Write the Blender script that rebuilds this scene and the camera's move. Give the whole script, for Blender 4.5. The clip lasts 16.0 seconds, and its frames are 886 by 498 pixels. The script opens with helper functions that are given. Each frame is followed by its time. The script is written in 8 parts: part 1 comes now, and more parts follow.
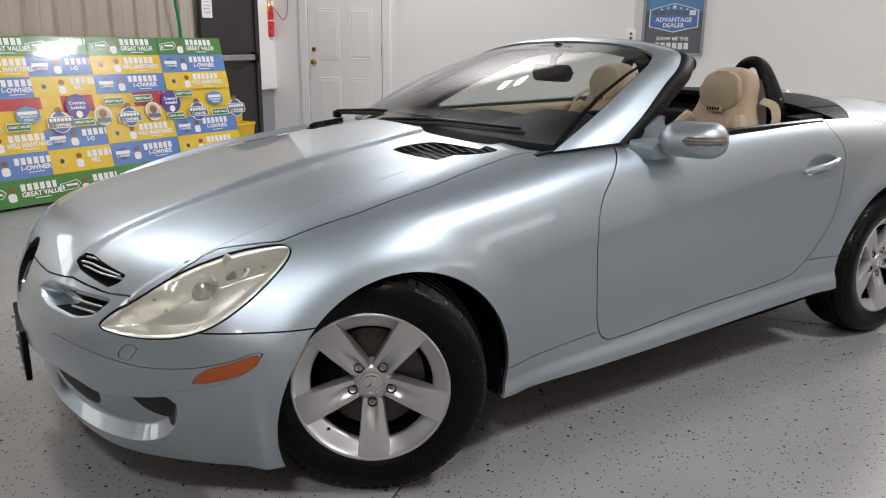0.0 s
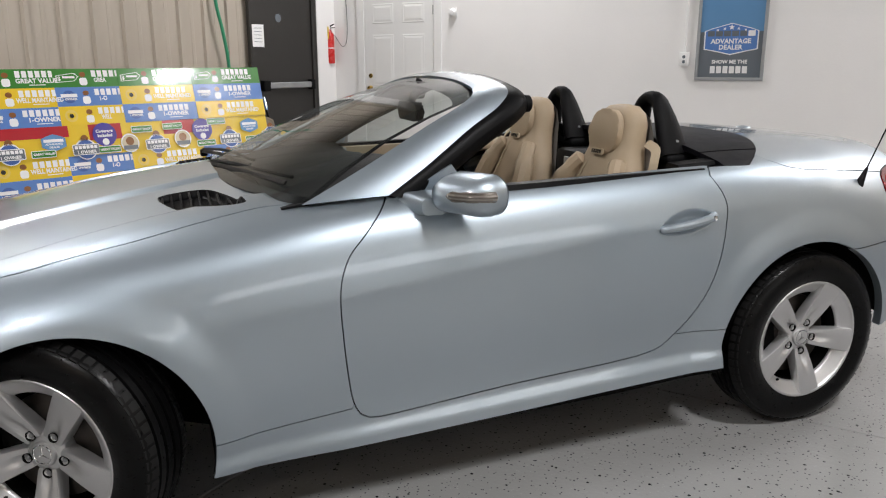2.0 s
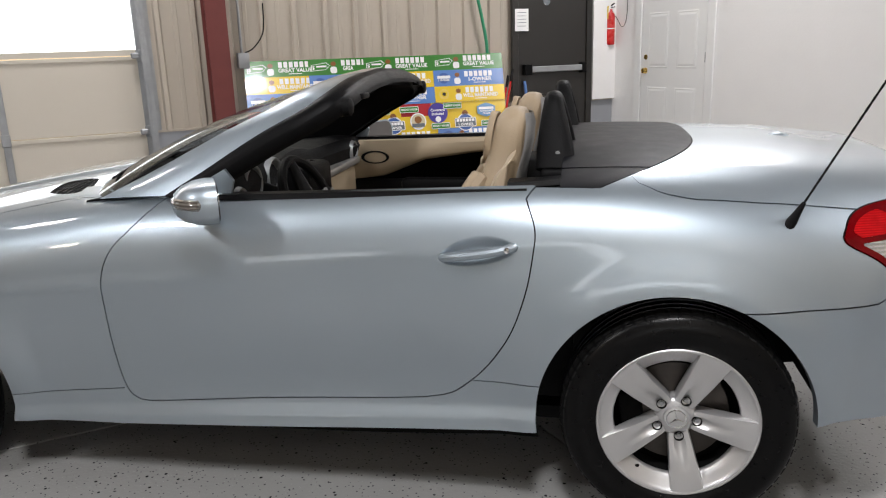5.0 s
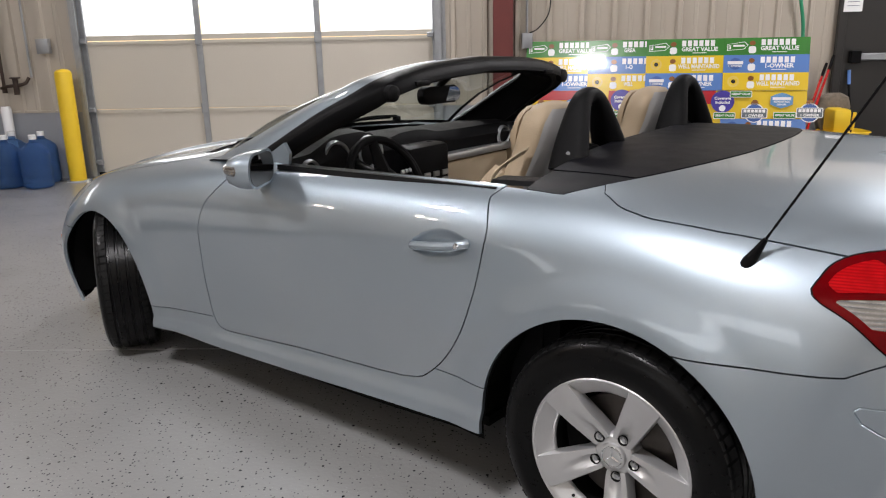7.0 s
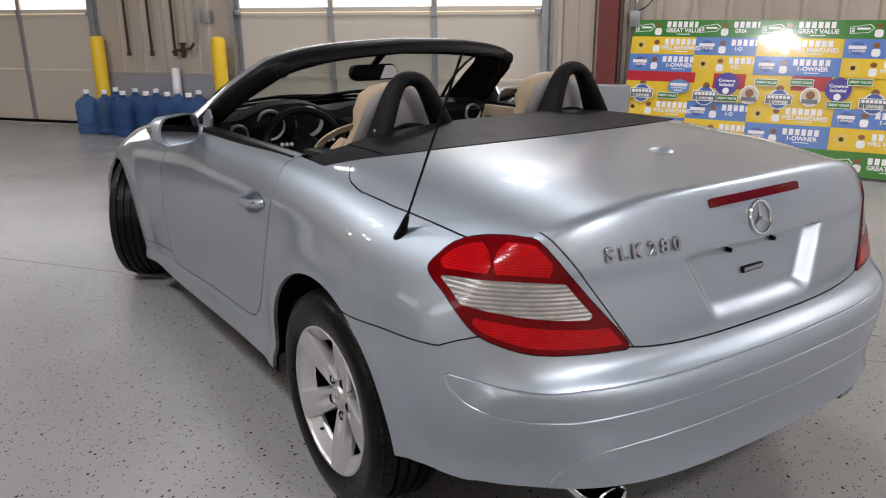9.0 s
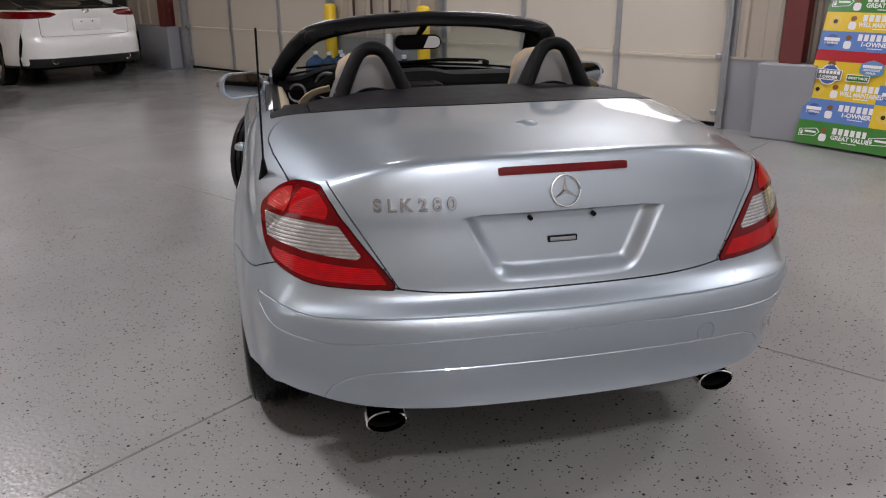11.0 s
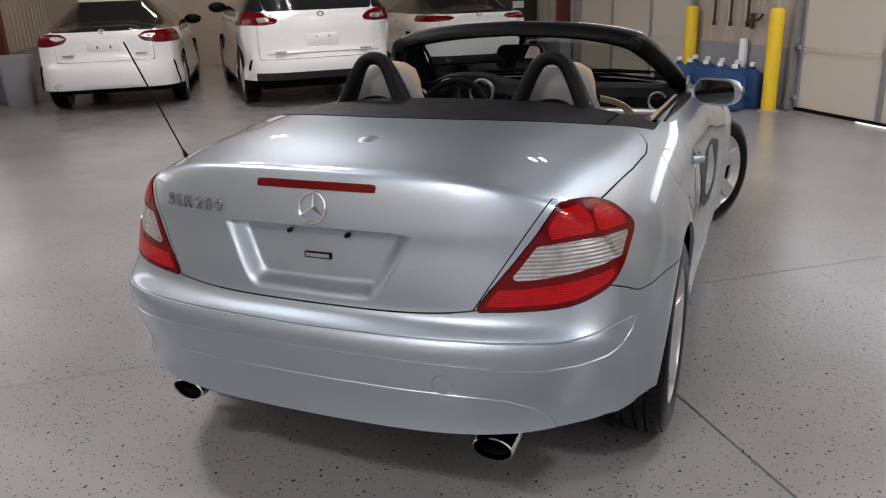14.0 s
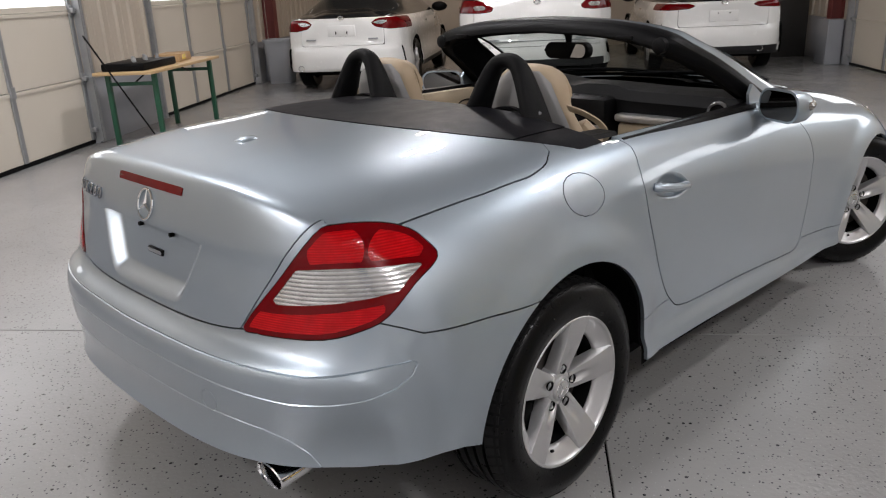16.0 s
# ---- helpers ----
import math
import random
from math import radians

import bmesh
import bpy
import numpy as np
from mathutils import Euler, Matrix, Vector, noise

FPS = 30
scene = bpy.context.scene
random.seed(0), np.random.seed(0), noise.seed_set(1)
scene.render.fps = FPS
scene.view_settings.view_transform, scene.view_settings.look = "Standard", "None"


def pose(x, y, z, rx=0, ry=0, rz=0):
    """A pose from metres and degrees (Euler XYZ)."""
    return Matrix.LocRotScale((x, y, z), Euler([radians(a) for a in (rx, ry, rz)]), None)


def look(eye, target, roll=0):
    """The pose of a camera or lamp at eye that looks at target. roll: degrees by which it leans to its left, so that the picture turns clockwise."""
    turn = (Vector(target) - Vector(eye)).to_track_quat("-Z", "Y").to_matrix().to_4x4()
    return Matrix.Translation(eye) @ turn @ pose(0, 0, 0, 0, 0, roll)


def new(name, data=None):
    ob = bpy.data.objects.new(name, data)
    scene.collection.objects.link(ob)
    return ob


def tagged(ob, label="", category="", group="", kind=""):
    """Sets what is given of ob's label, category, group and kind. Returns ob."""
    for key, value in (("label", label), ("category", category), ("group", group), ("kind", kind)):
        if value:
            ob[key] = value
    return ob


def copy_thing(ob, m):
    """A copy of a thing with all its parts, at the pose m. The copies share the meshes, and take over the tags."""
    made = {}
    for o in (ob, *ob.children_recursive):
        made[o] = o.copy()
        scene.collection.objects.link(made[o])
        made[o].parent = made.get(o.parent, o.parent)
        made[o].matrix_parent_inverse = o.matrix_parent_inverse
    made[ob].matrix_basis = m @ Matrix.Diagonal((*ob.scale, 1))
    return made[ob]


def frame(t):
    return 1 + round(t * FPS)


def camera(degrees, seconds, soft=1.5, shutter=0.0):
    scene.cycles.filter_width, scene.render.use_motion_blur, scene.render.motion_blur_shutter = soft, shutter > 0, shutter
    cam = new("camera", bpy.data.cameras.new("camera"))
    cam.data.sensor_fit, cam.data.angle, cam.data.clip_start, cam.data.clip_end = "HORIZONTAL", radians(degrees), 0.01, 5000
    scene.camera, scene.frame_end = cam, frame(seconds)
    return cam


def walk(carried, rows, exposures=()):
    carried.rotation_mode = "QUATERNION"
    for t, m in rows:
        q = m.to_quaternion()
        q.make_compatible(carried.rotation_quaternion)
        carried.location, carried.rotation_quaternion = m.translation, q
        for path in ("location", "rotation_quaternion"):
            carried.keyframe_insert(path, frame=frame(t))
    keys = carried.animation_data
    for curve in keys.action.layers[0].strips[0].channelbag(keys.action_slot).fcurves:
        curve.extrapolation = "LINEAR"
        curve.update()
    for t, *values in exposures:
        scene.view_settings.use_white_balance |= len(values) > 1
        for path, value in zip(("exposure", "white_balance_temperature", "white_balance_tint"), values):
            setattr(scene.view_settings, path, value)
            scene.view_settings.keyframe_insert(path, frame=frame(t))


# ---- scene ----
cam = camera(59.9, 16.0, soft=1.15)
PATH = [
    (0, (2.115, 2.564, 1.219), (1.09, 0.926, 0.702), 0.6),
    (0.5, (1.841, 2.621, 1.249), (0.887, 0.938, 0.742), 0.9),
    (1, (1.541, 2.772, 1.274), (0.672, 1.04, 0.78), 0.6),
    (1.5, (1.215, 2.8, 1.256), (0.434, 1.021, 0.778), 0.2),
    (2, (0.915, 2.843, 1.283), (0.238, 1.021, 0.812), -0.1),
    (2.5, (0.616, 2.97, 1.301), (0.057, 1.108, 0.831), -0.4),
    (3, (0.298, 2.947, 1.281), (-0.144, 1.056, 0.803), -0.6),
    (3.2, (0.167, 2.922, 1.299), (-0.226, 1.023, 0.813), -0.6),
    (5.3, (-1.123, 2.798, 1.325), (-0.572, 0.947, 0.807), -2.0),
    (5.5, (-1.207, 2.762, 1.325), (-0.541, 0.948, 0.809), -2.0),
    (6, (-1.439, 2.618, 1.324), (-0.537, 0.908, 0.81), -1.7),
    (6.5, (-1.749, 2.54, 1.339), (-0.649, 0.954, 0.814), -1.6),
    (7, (-1.985, 2.401, 1.341), (-0.756, 0.92, 0.799), -1.2),
    (7.5, (-2.202, 2.21, 1.354), (-0.881, 0.821, 0.781), -0.9),
    (8, (-2.566, 2.078, 1.363), (-1.148, 0.797, 0.774), -0.8),
    (8.5, (-2.786, 1.853, 1.344), (-1.28, 0.683, 0.741), -0.6),
    (9, (-3.018, 1.657, 1.377), (-1.427, 0.606, 0.774), -0.5),
    (9.2, (-3.160, 1.582, 1.377), (-1.534, 0.585, 0.774), -0.6),
    (11.3, (-3.742, 0.534, 1.407), (-1.876, 0.253, 0.744), -0.7),
    (11.5, (-3.732, 0.404, 1.412), (-1.852, 0.208, 0.758), -0.9),
    (12, (-3.798, 0.106, 1.415), (-1.906, 0.123, 0.768), -1.6),
    (12.5, (-3.815, -0.182, 1.417), (-1.933, 0.023, 0.771), -2.0),
    (13, (-3.686, -0.459, 1.404), (-1.833, -0.069, 0.761), -2.1),
    (13.5, (-3.641, -0.772, 1.404), (-1.836, -0.194, 0.764), -2.4),
    (14, (-3.567, -1.059, 1.402), (-1.823, -0.319, 0.759), -2.2),
    (14.5, (-3.367, -1.299, 1.383), (-1.701, -0.403, 0.733), -1.9),
    (15, (-3.222, -1.555, 1.373), (-1.66, -0.488, 0.725), -2.2),
    (15.5, (-3.041, -1.795, 1.386), (-1.591, -0.579, 0.739), -2.5),
    (16, (-2.766, -1.946, 1.383), (-1.43, -0.605, 0.738), -2.7),
]
EXPOSURE = [(0.0, -0.04, 6500, 11), (3.2, 0.10, 6500, 10), (5.3, 0.10, 6500, 11), (9.0, -0.02, 6500, 15), (12.0, -0.19, 6500, 17), (16.0, 0.0, 6500, 13)]
walk(cam, [(t, look(eye, target, roll)) for t, eye, target, roll in PATH], EXPOSURE)

# ---------------------------------------------------------------- room frame
TURN = 38.0                                   # the hall is turned against the parked car
ROOM = pose(0, 0, 0, 0, 0, TURN)
V_RIGHT, V_LEFT, U_BACK, U_FAR, HEIGHT = -4.5, 4.65, -5.0, 14.5, 5.4

# ---------------------------------------------------------------- daylight and lamps
world = bpy.data.worlds.new("sky")
scene.world = world
world.use_nodes = True
sky = world.node_tree.nodes.new("ShaderNodeTexSky")
sky.sky_type, sky.sun_disc, sky.sun_elevation, sky.sun_rotation = "NISHITA", False, radians(40), radians(120)
world.node_tree.nodes["Background"].inputs[1].default_value = 0.12
world.node_tree.links.new(sky.outputs[0], world.node_tree.nodes["Background"].inputs[0])


def area_lamp(name, u, v, z, su, sv, power, rx=0, ry=0, rz=0, colour=(0.99, 0.98, 0.99)):
    data = bpy.data.lights.new(name, "AREA")
    data.shape, data.size, data.size_y, data.energy, data.color = "RECTANGLE", su, sv, power, colour
    ob = new(name, data)
    ob.matrix_world = ROOM @ pose(u, v, z, rx, ry, rz)
    return ob


# twin-tube fittings under the ceiling: place along and across the hall, power of a tube
FITTINGS = [(0.5, -3.5, 46), (3.6, -2.6, 6), (1.0, 3.0, 70), (4.9, 0.9, 56), (-4.4, 3.5, 68), (-4.2, -2.3, 56), (8.6, 1.6, 20), (12.4, 0.9, 20)]
LAMP_Z = HEIGHT - 0.95
for lu, lv, watt in FITTINGS:
    for dv in (-0.14, 0.14):
        area_lamp("ceiling_lamp", lu, lv + dv, LAMP_Z, 0.6, 0.10, watt, colour=(1.0, 0.80, 0.62) if lu > 6 else (0.99, 0.98, 0.99))
# daylight through the windows of the overhead doors
for lu in (1.88, 7.2):
    area_lamp("window_daylight", lu, V_RIGHT + 0.02, 1.65, 3.2, 0.6, 9, -90, 0, 180, (0.92, 0.97, 1.0))
for lu in (2.3, 7.3):
    area_lamp("window_daylight", lu, V_LEFT - 0.02, 1.65, 3.2, 0.6, 5, -90, 0, 0, (0.92, 0.97, 1.0))

# ---------------------------------------------------------------- materials


def mat(name, colour, rough=0.5, metal=0.0, vary=0.06, scale=6.0, bump=0.0, bump_scale=60.0, coat=0.0, coat_rough=0.05, spread=0.08, spec=None):
    """A painted or plain surface: base colour with broad and fine variation, uneven gloss, fine relief."""
    m = bpy.data.materials.new(name)
    m.use_nodes = True
    nt = m.node_tree
    b = nt.nodes["Principled BSDF"]
    b.inputs["Metallic"].default_value = metal
    b.inputs["Coat Weight"].default_value, b.inputs["Coat Roughness"].default_value = coat, coat_rough
    if spec is not None:
        b.inputs["Specular IOR Level"].default_value = spec
    tc = nt.nodes.new("ShaderNodeTexCoord")
    n1 = nt.nodes.new("ShaderNodeTexNoise")
    n1.inputs["Scale"].default_value, n1.inputs["Detail"].default_value = scale, 5
    nt.links.new(tc.outputs["Object"], n1.inputs["Vector"])
    mix = nt.nodes.new("ShaderNodeMix")
    mix.data_type = "RGBA"
    nt.links.new(n1.outputs["Fac"], mix.inputs["Factor"])
    mix.inputs[6].default_value = (*[c * (1 - vary) for c in colour], 1)
    mix.inputs[7].default_value = (*[min(1, c * (1 + vary)) for c in colour], 1)
    nt.links.new(mix.outputs[2], b.inputs["Base Color"])
    n2 = nt.nodes.new("ShaderNodeTexNoise")
    n2.inputs["Scale"].default_value, n2.inputs["Detail"].default_value = scale * 3.1, 4
    nt.links.new(tc.outputs["Object"], n2.inputs["Vector"])
    rr = nt.nodes.new("ShaderNodeMapRange")
    rr.inputs["To Min"].default_value, rr.inputs["To Max"].default_value = max(0.02, rough - spread), min(1, rough + spread)
    nt.links.new(n2.outputs["Fac"], rr.inputs["Value"])
    nt.links.new(rr.outputs["Result"], b.inputs["Roughness"])
    if bump:
        n3 = nt.nodes.new("ShaderNodeTexNoise")
        n3.inputs["Scale"].default_value, n3.inputs["Detail"].default_value = bump_scale, 3
        nt.links.new(tc.outputs["Object"], n3.inputs["Vector"])
        bp = nt.nodes.new("ShaderNodeBump")
        bp.inputs["Strength"].default_value, bp.inputs["Distance"].default_value = bump, 0.004
        nt.links.new(n3.outputs["Fac"], bp.inputs["Height"])
        nt.links.new(bp.outputs["Normal"], b.inputs["Normal"])
    return m


def glow(name, colour, strength):
    m = bpy.data.materials.new(name)
    m.use_nodes = True
    b = m.node_tree.nodes["Principled BSDF"]
    b.inputs["Base Color"].default_value = (*colour, 1)
    b.inputs["Emission Color"].default_value, b.inputs["Emission Strength"].default_value = (*colour, 1), strength
    return m


def glass(name, colour=(1, 1, 1), rough=0.0, low=0.04, high=0.8):
    """Clear thin glass: mostly transparent, glossier where it is seen at a slant."""
    m = bpy.data.materials.new(name)
    m.use_nodes = True
    nt = m.node_tree
    nt.nodes.remove(nt.nodes["Principled BSDF"])
    out = nt.nodes["Material Output"]
    tr, gl, lw, pw, mr, mx = (nt.nodes.new(k) for k in ("ShaderNodeBsdfTransparent", "ShaderNodeBsdfGlossy", "ShaderNodeLayerWeight", "ShaderNodeMath", "ShaderNodeMapRange", "ShaderNodeMixShader"))
    tr.inputs[0].default_value = (*colour, 1)
    gl.inputs["Roughness"].default_value = rough
    pw.operation, pw.inputs[1].default_value = "POWER", 3.7
    mr.inputs["To Min"].default_value, mr.inputs["To Max"].default_value = low, high
    nt.links.new(lw.outputs["Facing"], pw.inputs[0])
    nt.links.new(pw.outputs[0], mr.inputs["Value"])
    nt.links.new(mr.outputs["Result"], mx.inputs[0])
    nt.links.new(tr.outputs[0], mx.inputs[1])
    nt.links.new(gl.outputs[0], mx.inputs[2])
    nt.links.new(mx.outputs[0], out.inputs[0])
    return m


def car_paint(name, colour, rough=0.3, metal=0.55):
    """Metallic paint with flakes under a clear coat."""
    m = mat(name, colour, rough, metal, 0.02, 3.0, coat=1.0, coat_rough=0.012, spread=0.03)
    nt = m.node_tree
    b = nt.nodes["Principled BSDF"]
    b.inputs["Coat IOR"].default_value = 1.6
    tc = nt.nodes.new("ShaderNodeTexCoord")
    vor = nt.nodes.new("ShaderNodeTexVoronoi")
    vor.inputs["Scale"].default_value = 900
    nt.links.new(tc.outputs["Object"], vor.inputs["Vector"])
    bp = nt.nodes.new("ShaderNodeBump")
    bp.inputs["Strength"].default_value, bp.inputs["Distance"].default_value = 0.05, 0.001
    nt.links.new(vor.outputs["Distance"], bp.inputs["Height"])
    nt.links.new(bp.outputs["Normal"], b.inputs["Normal"])
    return m


PAINT = car_paint("silver_blue_metallic_paint", (0.380, 0.442, 0.493), 0.415, 0.85)
WHITE_CAR = mat("white_car_paint", (0.78, 0.78, 0.76), 0.25, coat=1.0, vary=0.02)
BLACK_PLASTIC = mat("black_plastic", (0.0035, 0.0035, 0.004), 0.42, spec=0.10, bump=0.15, bump_scale=400)
BLACK_SOFT = mat("black_leatherette", (0.004, 0.004, 0.0045), 0.55, spec=0.12, bump=0.25, bump_scale=250)
GAP_BLACK = mat("dark_underbody_and_shade", (0.004, 0.004, 0.004), 0.9, spec=0.1)
RUBBER = mat("tyre_rubber", (0.0025, 0.0025, 0.0027), 0.30, spec=0.16, vary=0.25, scale=20, bump=0.1, bump_scale=120)
ALLOY = mat("silver_alloy", (0.58, 0.58, 0.585), 0.38, 0.75, 0.05, 14, coat=0.25, coat_rough=0.2)
CHROME = mat("chrome", (0.85, 0.86, 0.87), 0.08, 1.0, 0.02, spread=0.03)
STEEL = mat("galvanised_steel", (0.36, 0.37, 0.38), 0.45, 0.7, 0.18, 12, bump=0.1)
# paler than the tyre so that the blocks stand out from the grooves
TREAD_RUBBER = mat("paler_tread_rubber", (0.009, 0.009, 0.009), 0.6, spec=0.2, vary=0.2, scale=30)
DISC = mat("brake_disc_steel", (0.075, 0.066, 0.06), 0.45, 0.7, 0.3, 30)
TAN = mat("tan_leather", (0.37, 0.285, 0.19), 0.55, vary=0.08, scale=9, bump=0.35, bump_scale=220)
TAN_DARK = mat("beige_trim", (0.42, 0.34, 0.235), 0.6, bump=0.25, bump_scale=260)
GREY_SHELL = mat("grey_seat_shell", (0.30, 0.295, 0.29), 0.6, bump=0.2, bump_scale=300)
TONNEAU = mat("black_vinyl_cover", (0.005, 0.005, 0.007), 0.48, spec=0.12, bump=0.1, bump_scale=350)
GLASS = glass("windscreen_glass", (0.74, 0.79, 0.77))
MIRROR = mat("mirror_glass", (0.42, 0.43, 0.44), 0.03, 1.0, 0.01, spread=0.02)
WALL_WHITE = mat("white_painted_drywall", (0.80, 0.79, 0.78), 0.6, vary=0.03, scale=2.5, bump=0.25, bump_scale=45)
# dark base colour stands in for the dim surroundings this glass should reflect
DOOR_MIRROR = mat("darkened_mirror_glass", (0.20, 0.19, 0.185), 0.03, 1.0, 0.02, spread=0.02)
DOOR_WHITE = mat("white_gloss_door_paint", (0.80, 0.80, 0.79), 0.38, vary=0.02, bump=0.05)
LINER = mat("beige_ribbed_steel_liner", (0.43, 0.38, 0.315), 0.42, vary=0.05, scale=1.6, bump=0.05)
WAINSCOT = mat("grey_painted_wainscot", (0.28, 0.29, 0.31), 0.55, vary=0.07, scale=3, bump=0.2, bump_scale=30)
DOOR_PANEL = mat("cream_steel_door_section", (0.56, 0.515, 0.44), 0.45, vary=0.04, scale=1.2, bump=0.22, bump_scale=90)
RED_STEEL = mat("red_primer_steel", (0.14, 0.028, 0.024), 0.5, vary=0.15, scale=8, bump=0.1)
YELLOW = mat("yellow_safety_paint", (0.78, 0.52, 0.02), 0.4, vary=0.06, scale=9, bump=0.1)
DARK_DOOR = mat("dark_bronze_door_paint", (0.020, 0.018, 0.016), 0.4, vary=0.1)
# unseen ceiling, coloured dark grey to dim its reflections and bounce light
CEILING = mat("darkened_ceiling_liner", (0.30, 0.295, 0.29), 0.6, vary=0.04, scale=1.5)
RED_LENS = mat("red_lamp_plastic", (0.115, 0.0006, 0.002), 0.05, spec=0.26, vary=0.35, scale=16)
AMBER = mat("amber_lamp_plastic", (0.36, 0.075, 0.008), 0.3, coat=0.4, vary=0.05)
RED_GLOSS = mat("red_gloss_paint", (0.50, 0.012, 0.010), 0.28, coat=0.5)
GREEN_STEEL = mat("green_steel_leg", (0.012, 0.075, 0.04), 0.45)
WOOD = mat("pale_plywood", (0.48, 0.33, 0.17), 0.5, vary=0.18, scale=5)
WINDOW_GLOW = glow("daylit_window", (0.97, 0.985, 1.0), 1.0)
LAMP_GLOW = glow("lit_diffuser", (1.0, 0.97, 0.93), 6.0)


def floor_material():
    """Grey epoxy coating with dark and pale flakes, tyre marks and uneven gloss."""
    m = mat("grey_flake_epoxy_floor", (0.27, 0.268, 0.265), 0.20, vary=0.24, scale=1.1, bump=0.42, bump_scale=60, spread=0.10, spec=0.45)
    nt = m.node_tree
    b = nt.nodes["Principled BSDF"]
    base = b.inputs["Base Color"].links[0].from_socket
    tc = nt.nodes.new("ShaderNodeTexCoord")
    for scale, lo, hi, colour in ((34.0, 0.20, 0.15, (0.025, 0.025, 0.03)), (61.0, 0.24, 0.17, (0.05, 0.05, 0.055)), (88.0, 0.30, 0.22, (0.06, 0.06, 0.065)), (104.0, 0.25, 0.18, (0.32, 0.318, 0.315))):
        vor = nt.nodes.new("ShaderNodeTexVoronoi")
        vor.inputs["Scale"].default_value, vor.inputs["Randomness"].default_value = scale, 1.0
        nt.links.new(tc.outputs["Object"], vor.inputs["Vector"])
        ns = nt.nodes.new("ShaderNodeTexNoise")
        ns.inputs["Scale"].default_value, ns.inputs["Detail"].default_value = 2.3, 4
        nt.links.new(tc.outputs["Object"], ns.inputs["Vector"])
        mr = nt.nodes.new("ShaderNodeMapRange")
        mr.inputs["From Min"].default_value, mr.inputs["From Max"].default_value = lo, hi
        nt.links.new(vor.outputs["Distance"], mr.inputs["Value"])
        th = nt.nodes.new("ShaderNodeMapRange")
        th.inputs["From Min"].default_value, th.inputs["From Max"].default_value = 0.5, 0.62
        nt.links.new(ns.outputs["Fac"], th.inputs["Value"])
        sep = nt.nodes.new("ShaderNodeSeparateColor")
        nt.links.new(vor.outputs["Color"], sep.inputs[0])
        pick = nt.nodes.new("ShaderNodeMath")
        pick.operation, pick.inputs[1].default_value = "GREATER_THAN", 0.80
        nt.links.new(sep.outputs[0], pick.inputs[0])
        mul = nt.nodes.new("ShaderNodeMath")
        mul.operation = "MULTIPLY"
        nt.links.new(mr.outputs["Result"], mul.inputs[0])
        nt.links.new(pick.outputs[0], mul.inputs[1])
        mx = nt.nodes.new("ShaderNodeMix")
        mx.data_type = "RGBA"
        nt.links.new(mul.outputs[0], mx.inputs["Factor"])
        nt.links.new(base, mx.inputs[6])
        mx.inputs[7].default_value = (*colour, 1)
        base = mx.outputs[2]
    nt.links.new(base, b.inputs["Base Color"])
    return m


FLOOR = floor_material()

# ---------------------------------------------------------------- mesh tools


def obj(name, bm, material, parent=None, label="", smooth=True, angle=35):
    """Links a bmesh as one mesh object, shaded smooth but for sharp edges."""
    me = bpy.data.meshes.new(name)
    bm.normal_update()
    if smooth:
        lim = radians(angle)
        for e in bm.edges:
            if len(e.link_faces) != 2 or e.calc_face_angle(0) > lim:
                e.smooth = False
        for f in bm.faces:
            f.smooth = True
    bm.to_mesh(me)
    bm.free()
    for mm in (material if isinstance(material, (list, tuple)) else [material]):
        me.materials.append(mm)
    ob = new(name, me)
    if parent:
        ob.parent = parent
    if label:
        tagged(ob, label)
    return ob


def part(name, bm, material, parent, label="", smooth=True, angle=35):
    return obj(name, bm, material, parent, label, smooth, angle)


def thing(name, m, label, category, group="", kind=""):
    """An Empty at a thing's base, which parents its parts."""
    ob = new(name)
    ob.empty_display_size = 0.1
    ob.matrix_world = m
    return tagged(ob, label, category, group, kind)


def box(bm, x0, x1, y0, y1, z0, z1, bevel=0.0, seg=2, m=None):
    r = bmesh.ops.create_cube(bm, size=1)
    vs = r["verts"]
    for v in vs:
        v.co = Vector(((x0 + x1) / 2 + v.co.x * (x1 - x0), (y0 + y1) / 2 + v.co.y * (y1 - y0), (z0 + z1) / 2 + v.co.z * (z1 - z0)))
    if bevel:
        es = list({e for v in vs for e in v.link_edges})
        got = bmesh.ops.bevel(bm, geom=es, offset=bevel, segments=seg, affect="EDGES", profile=0.5)
        vs = list({v for f in got["faces"] for v in f.verts} | {v for v in vs if v.is_valid})
    if m is not None:
        bmesh.ops.transform(bm, matrix=m, verts=[v for v in vs if v.is_valid])
    return vs


def boxes(*specs, bevel=0.0, seg=2):
    bm = bmesh.new()
    for s in specs:
        box(bm, *s, bevel=bevel, seg=seg)
    return bm


def loft(bm, rings, closed=True, caps=True):
    """Skins a run of rings of equal length."""
    rows = [[bm.verts.new(p) for p in r] for r in rings]
    n = len(rows[0])
    for a, b in zip(rows, rows[1:]):
        for i in range(n if closed else n - 1):
            j = (i + 1) % n
            bm.faces.new((a[i], a[j], b[j], b[i]))
    if caps and closed:
        bm.faces.new(list(reversed(rows[0])))
        bm.faces.new(rows[-1])
    return rows


def lathe(bm, profile, n=32, axis="y", centre=(0, 0, 0), caps=False):
    """Turns (radius, along) pairs round an axis."""
    rings = []
    for r, h in profile:
        ring = []
        for i in range(n):
            a = 2 * math.pi * i / n
            c, s = r * math.cos(a), r * math.sin(a)
            p = {"y": (c, h, s), "z": (c, s, h), "x": (h, c, s)}[axis]
            ring.append(Vector(p) + Vector(centre))
        rings.append(ring)
    loft(bm, rings, True, caps)


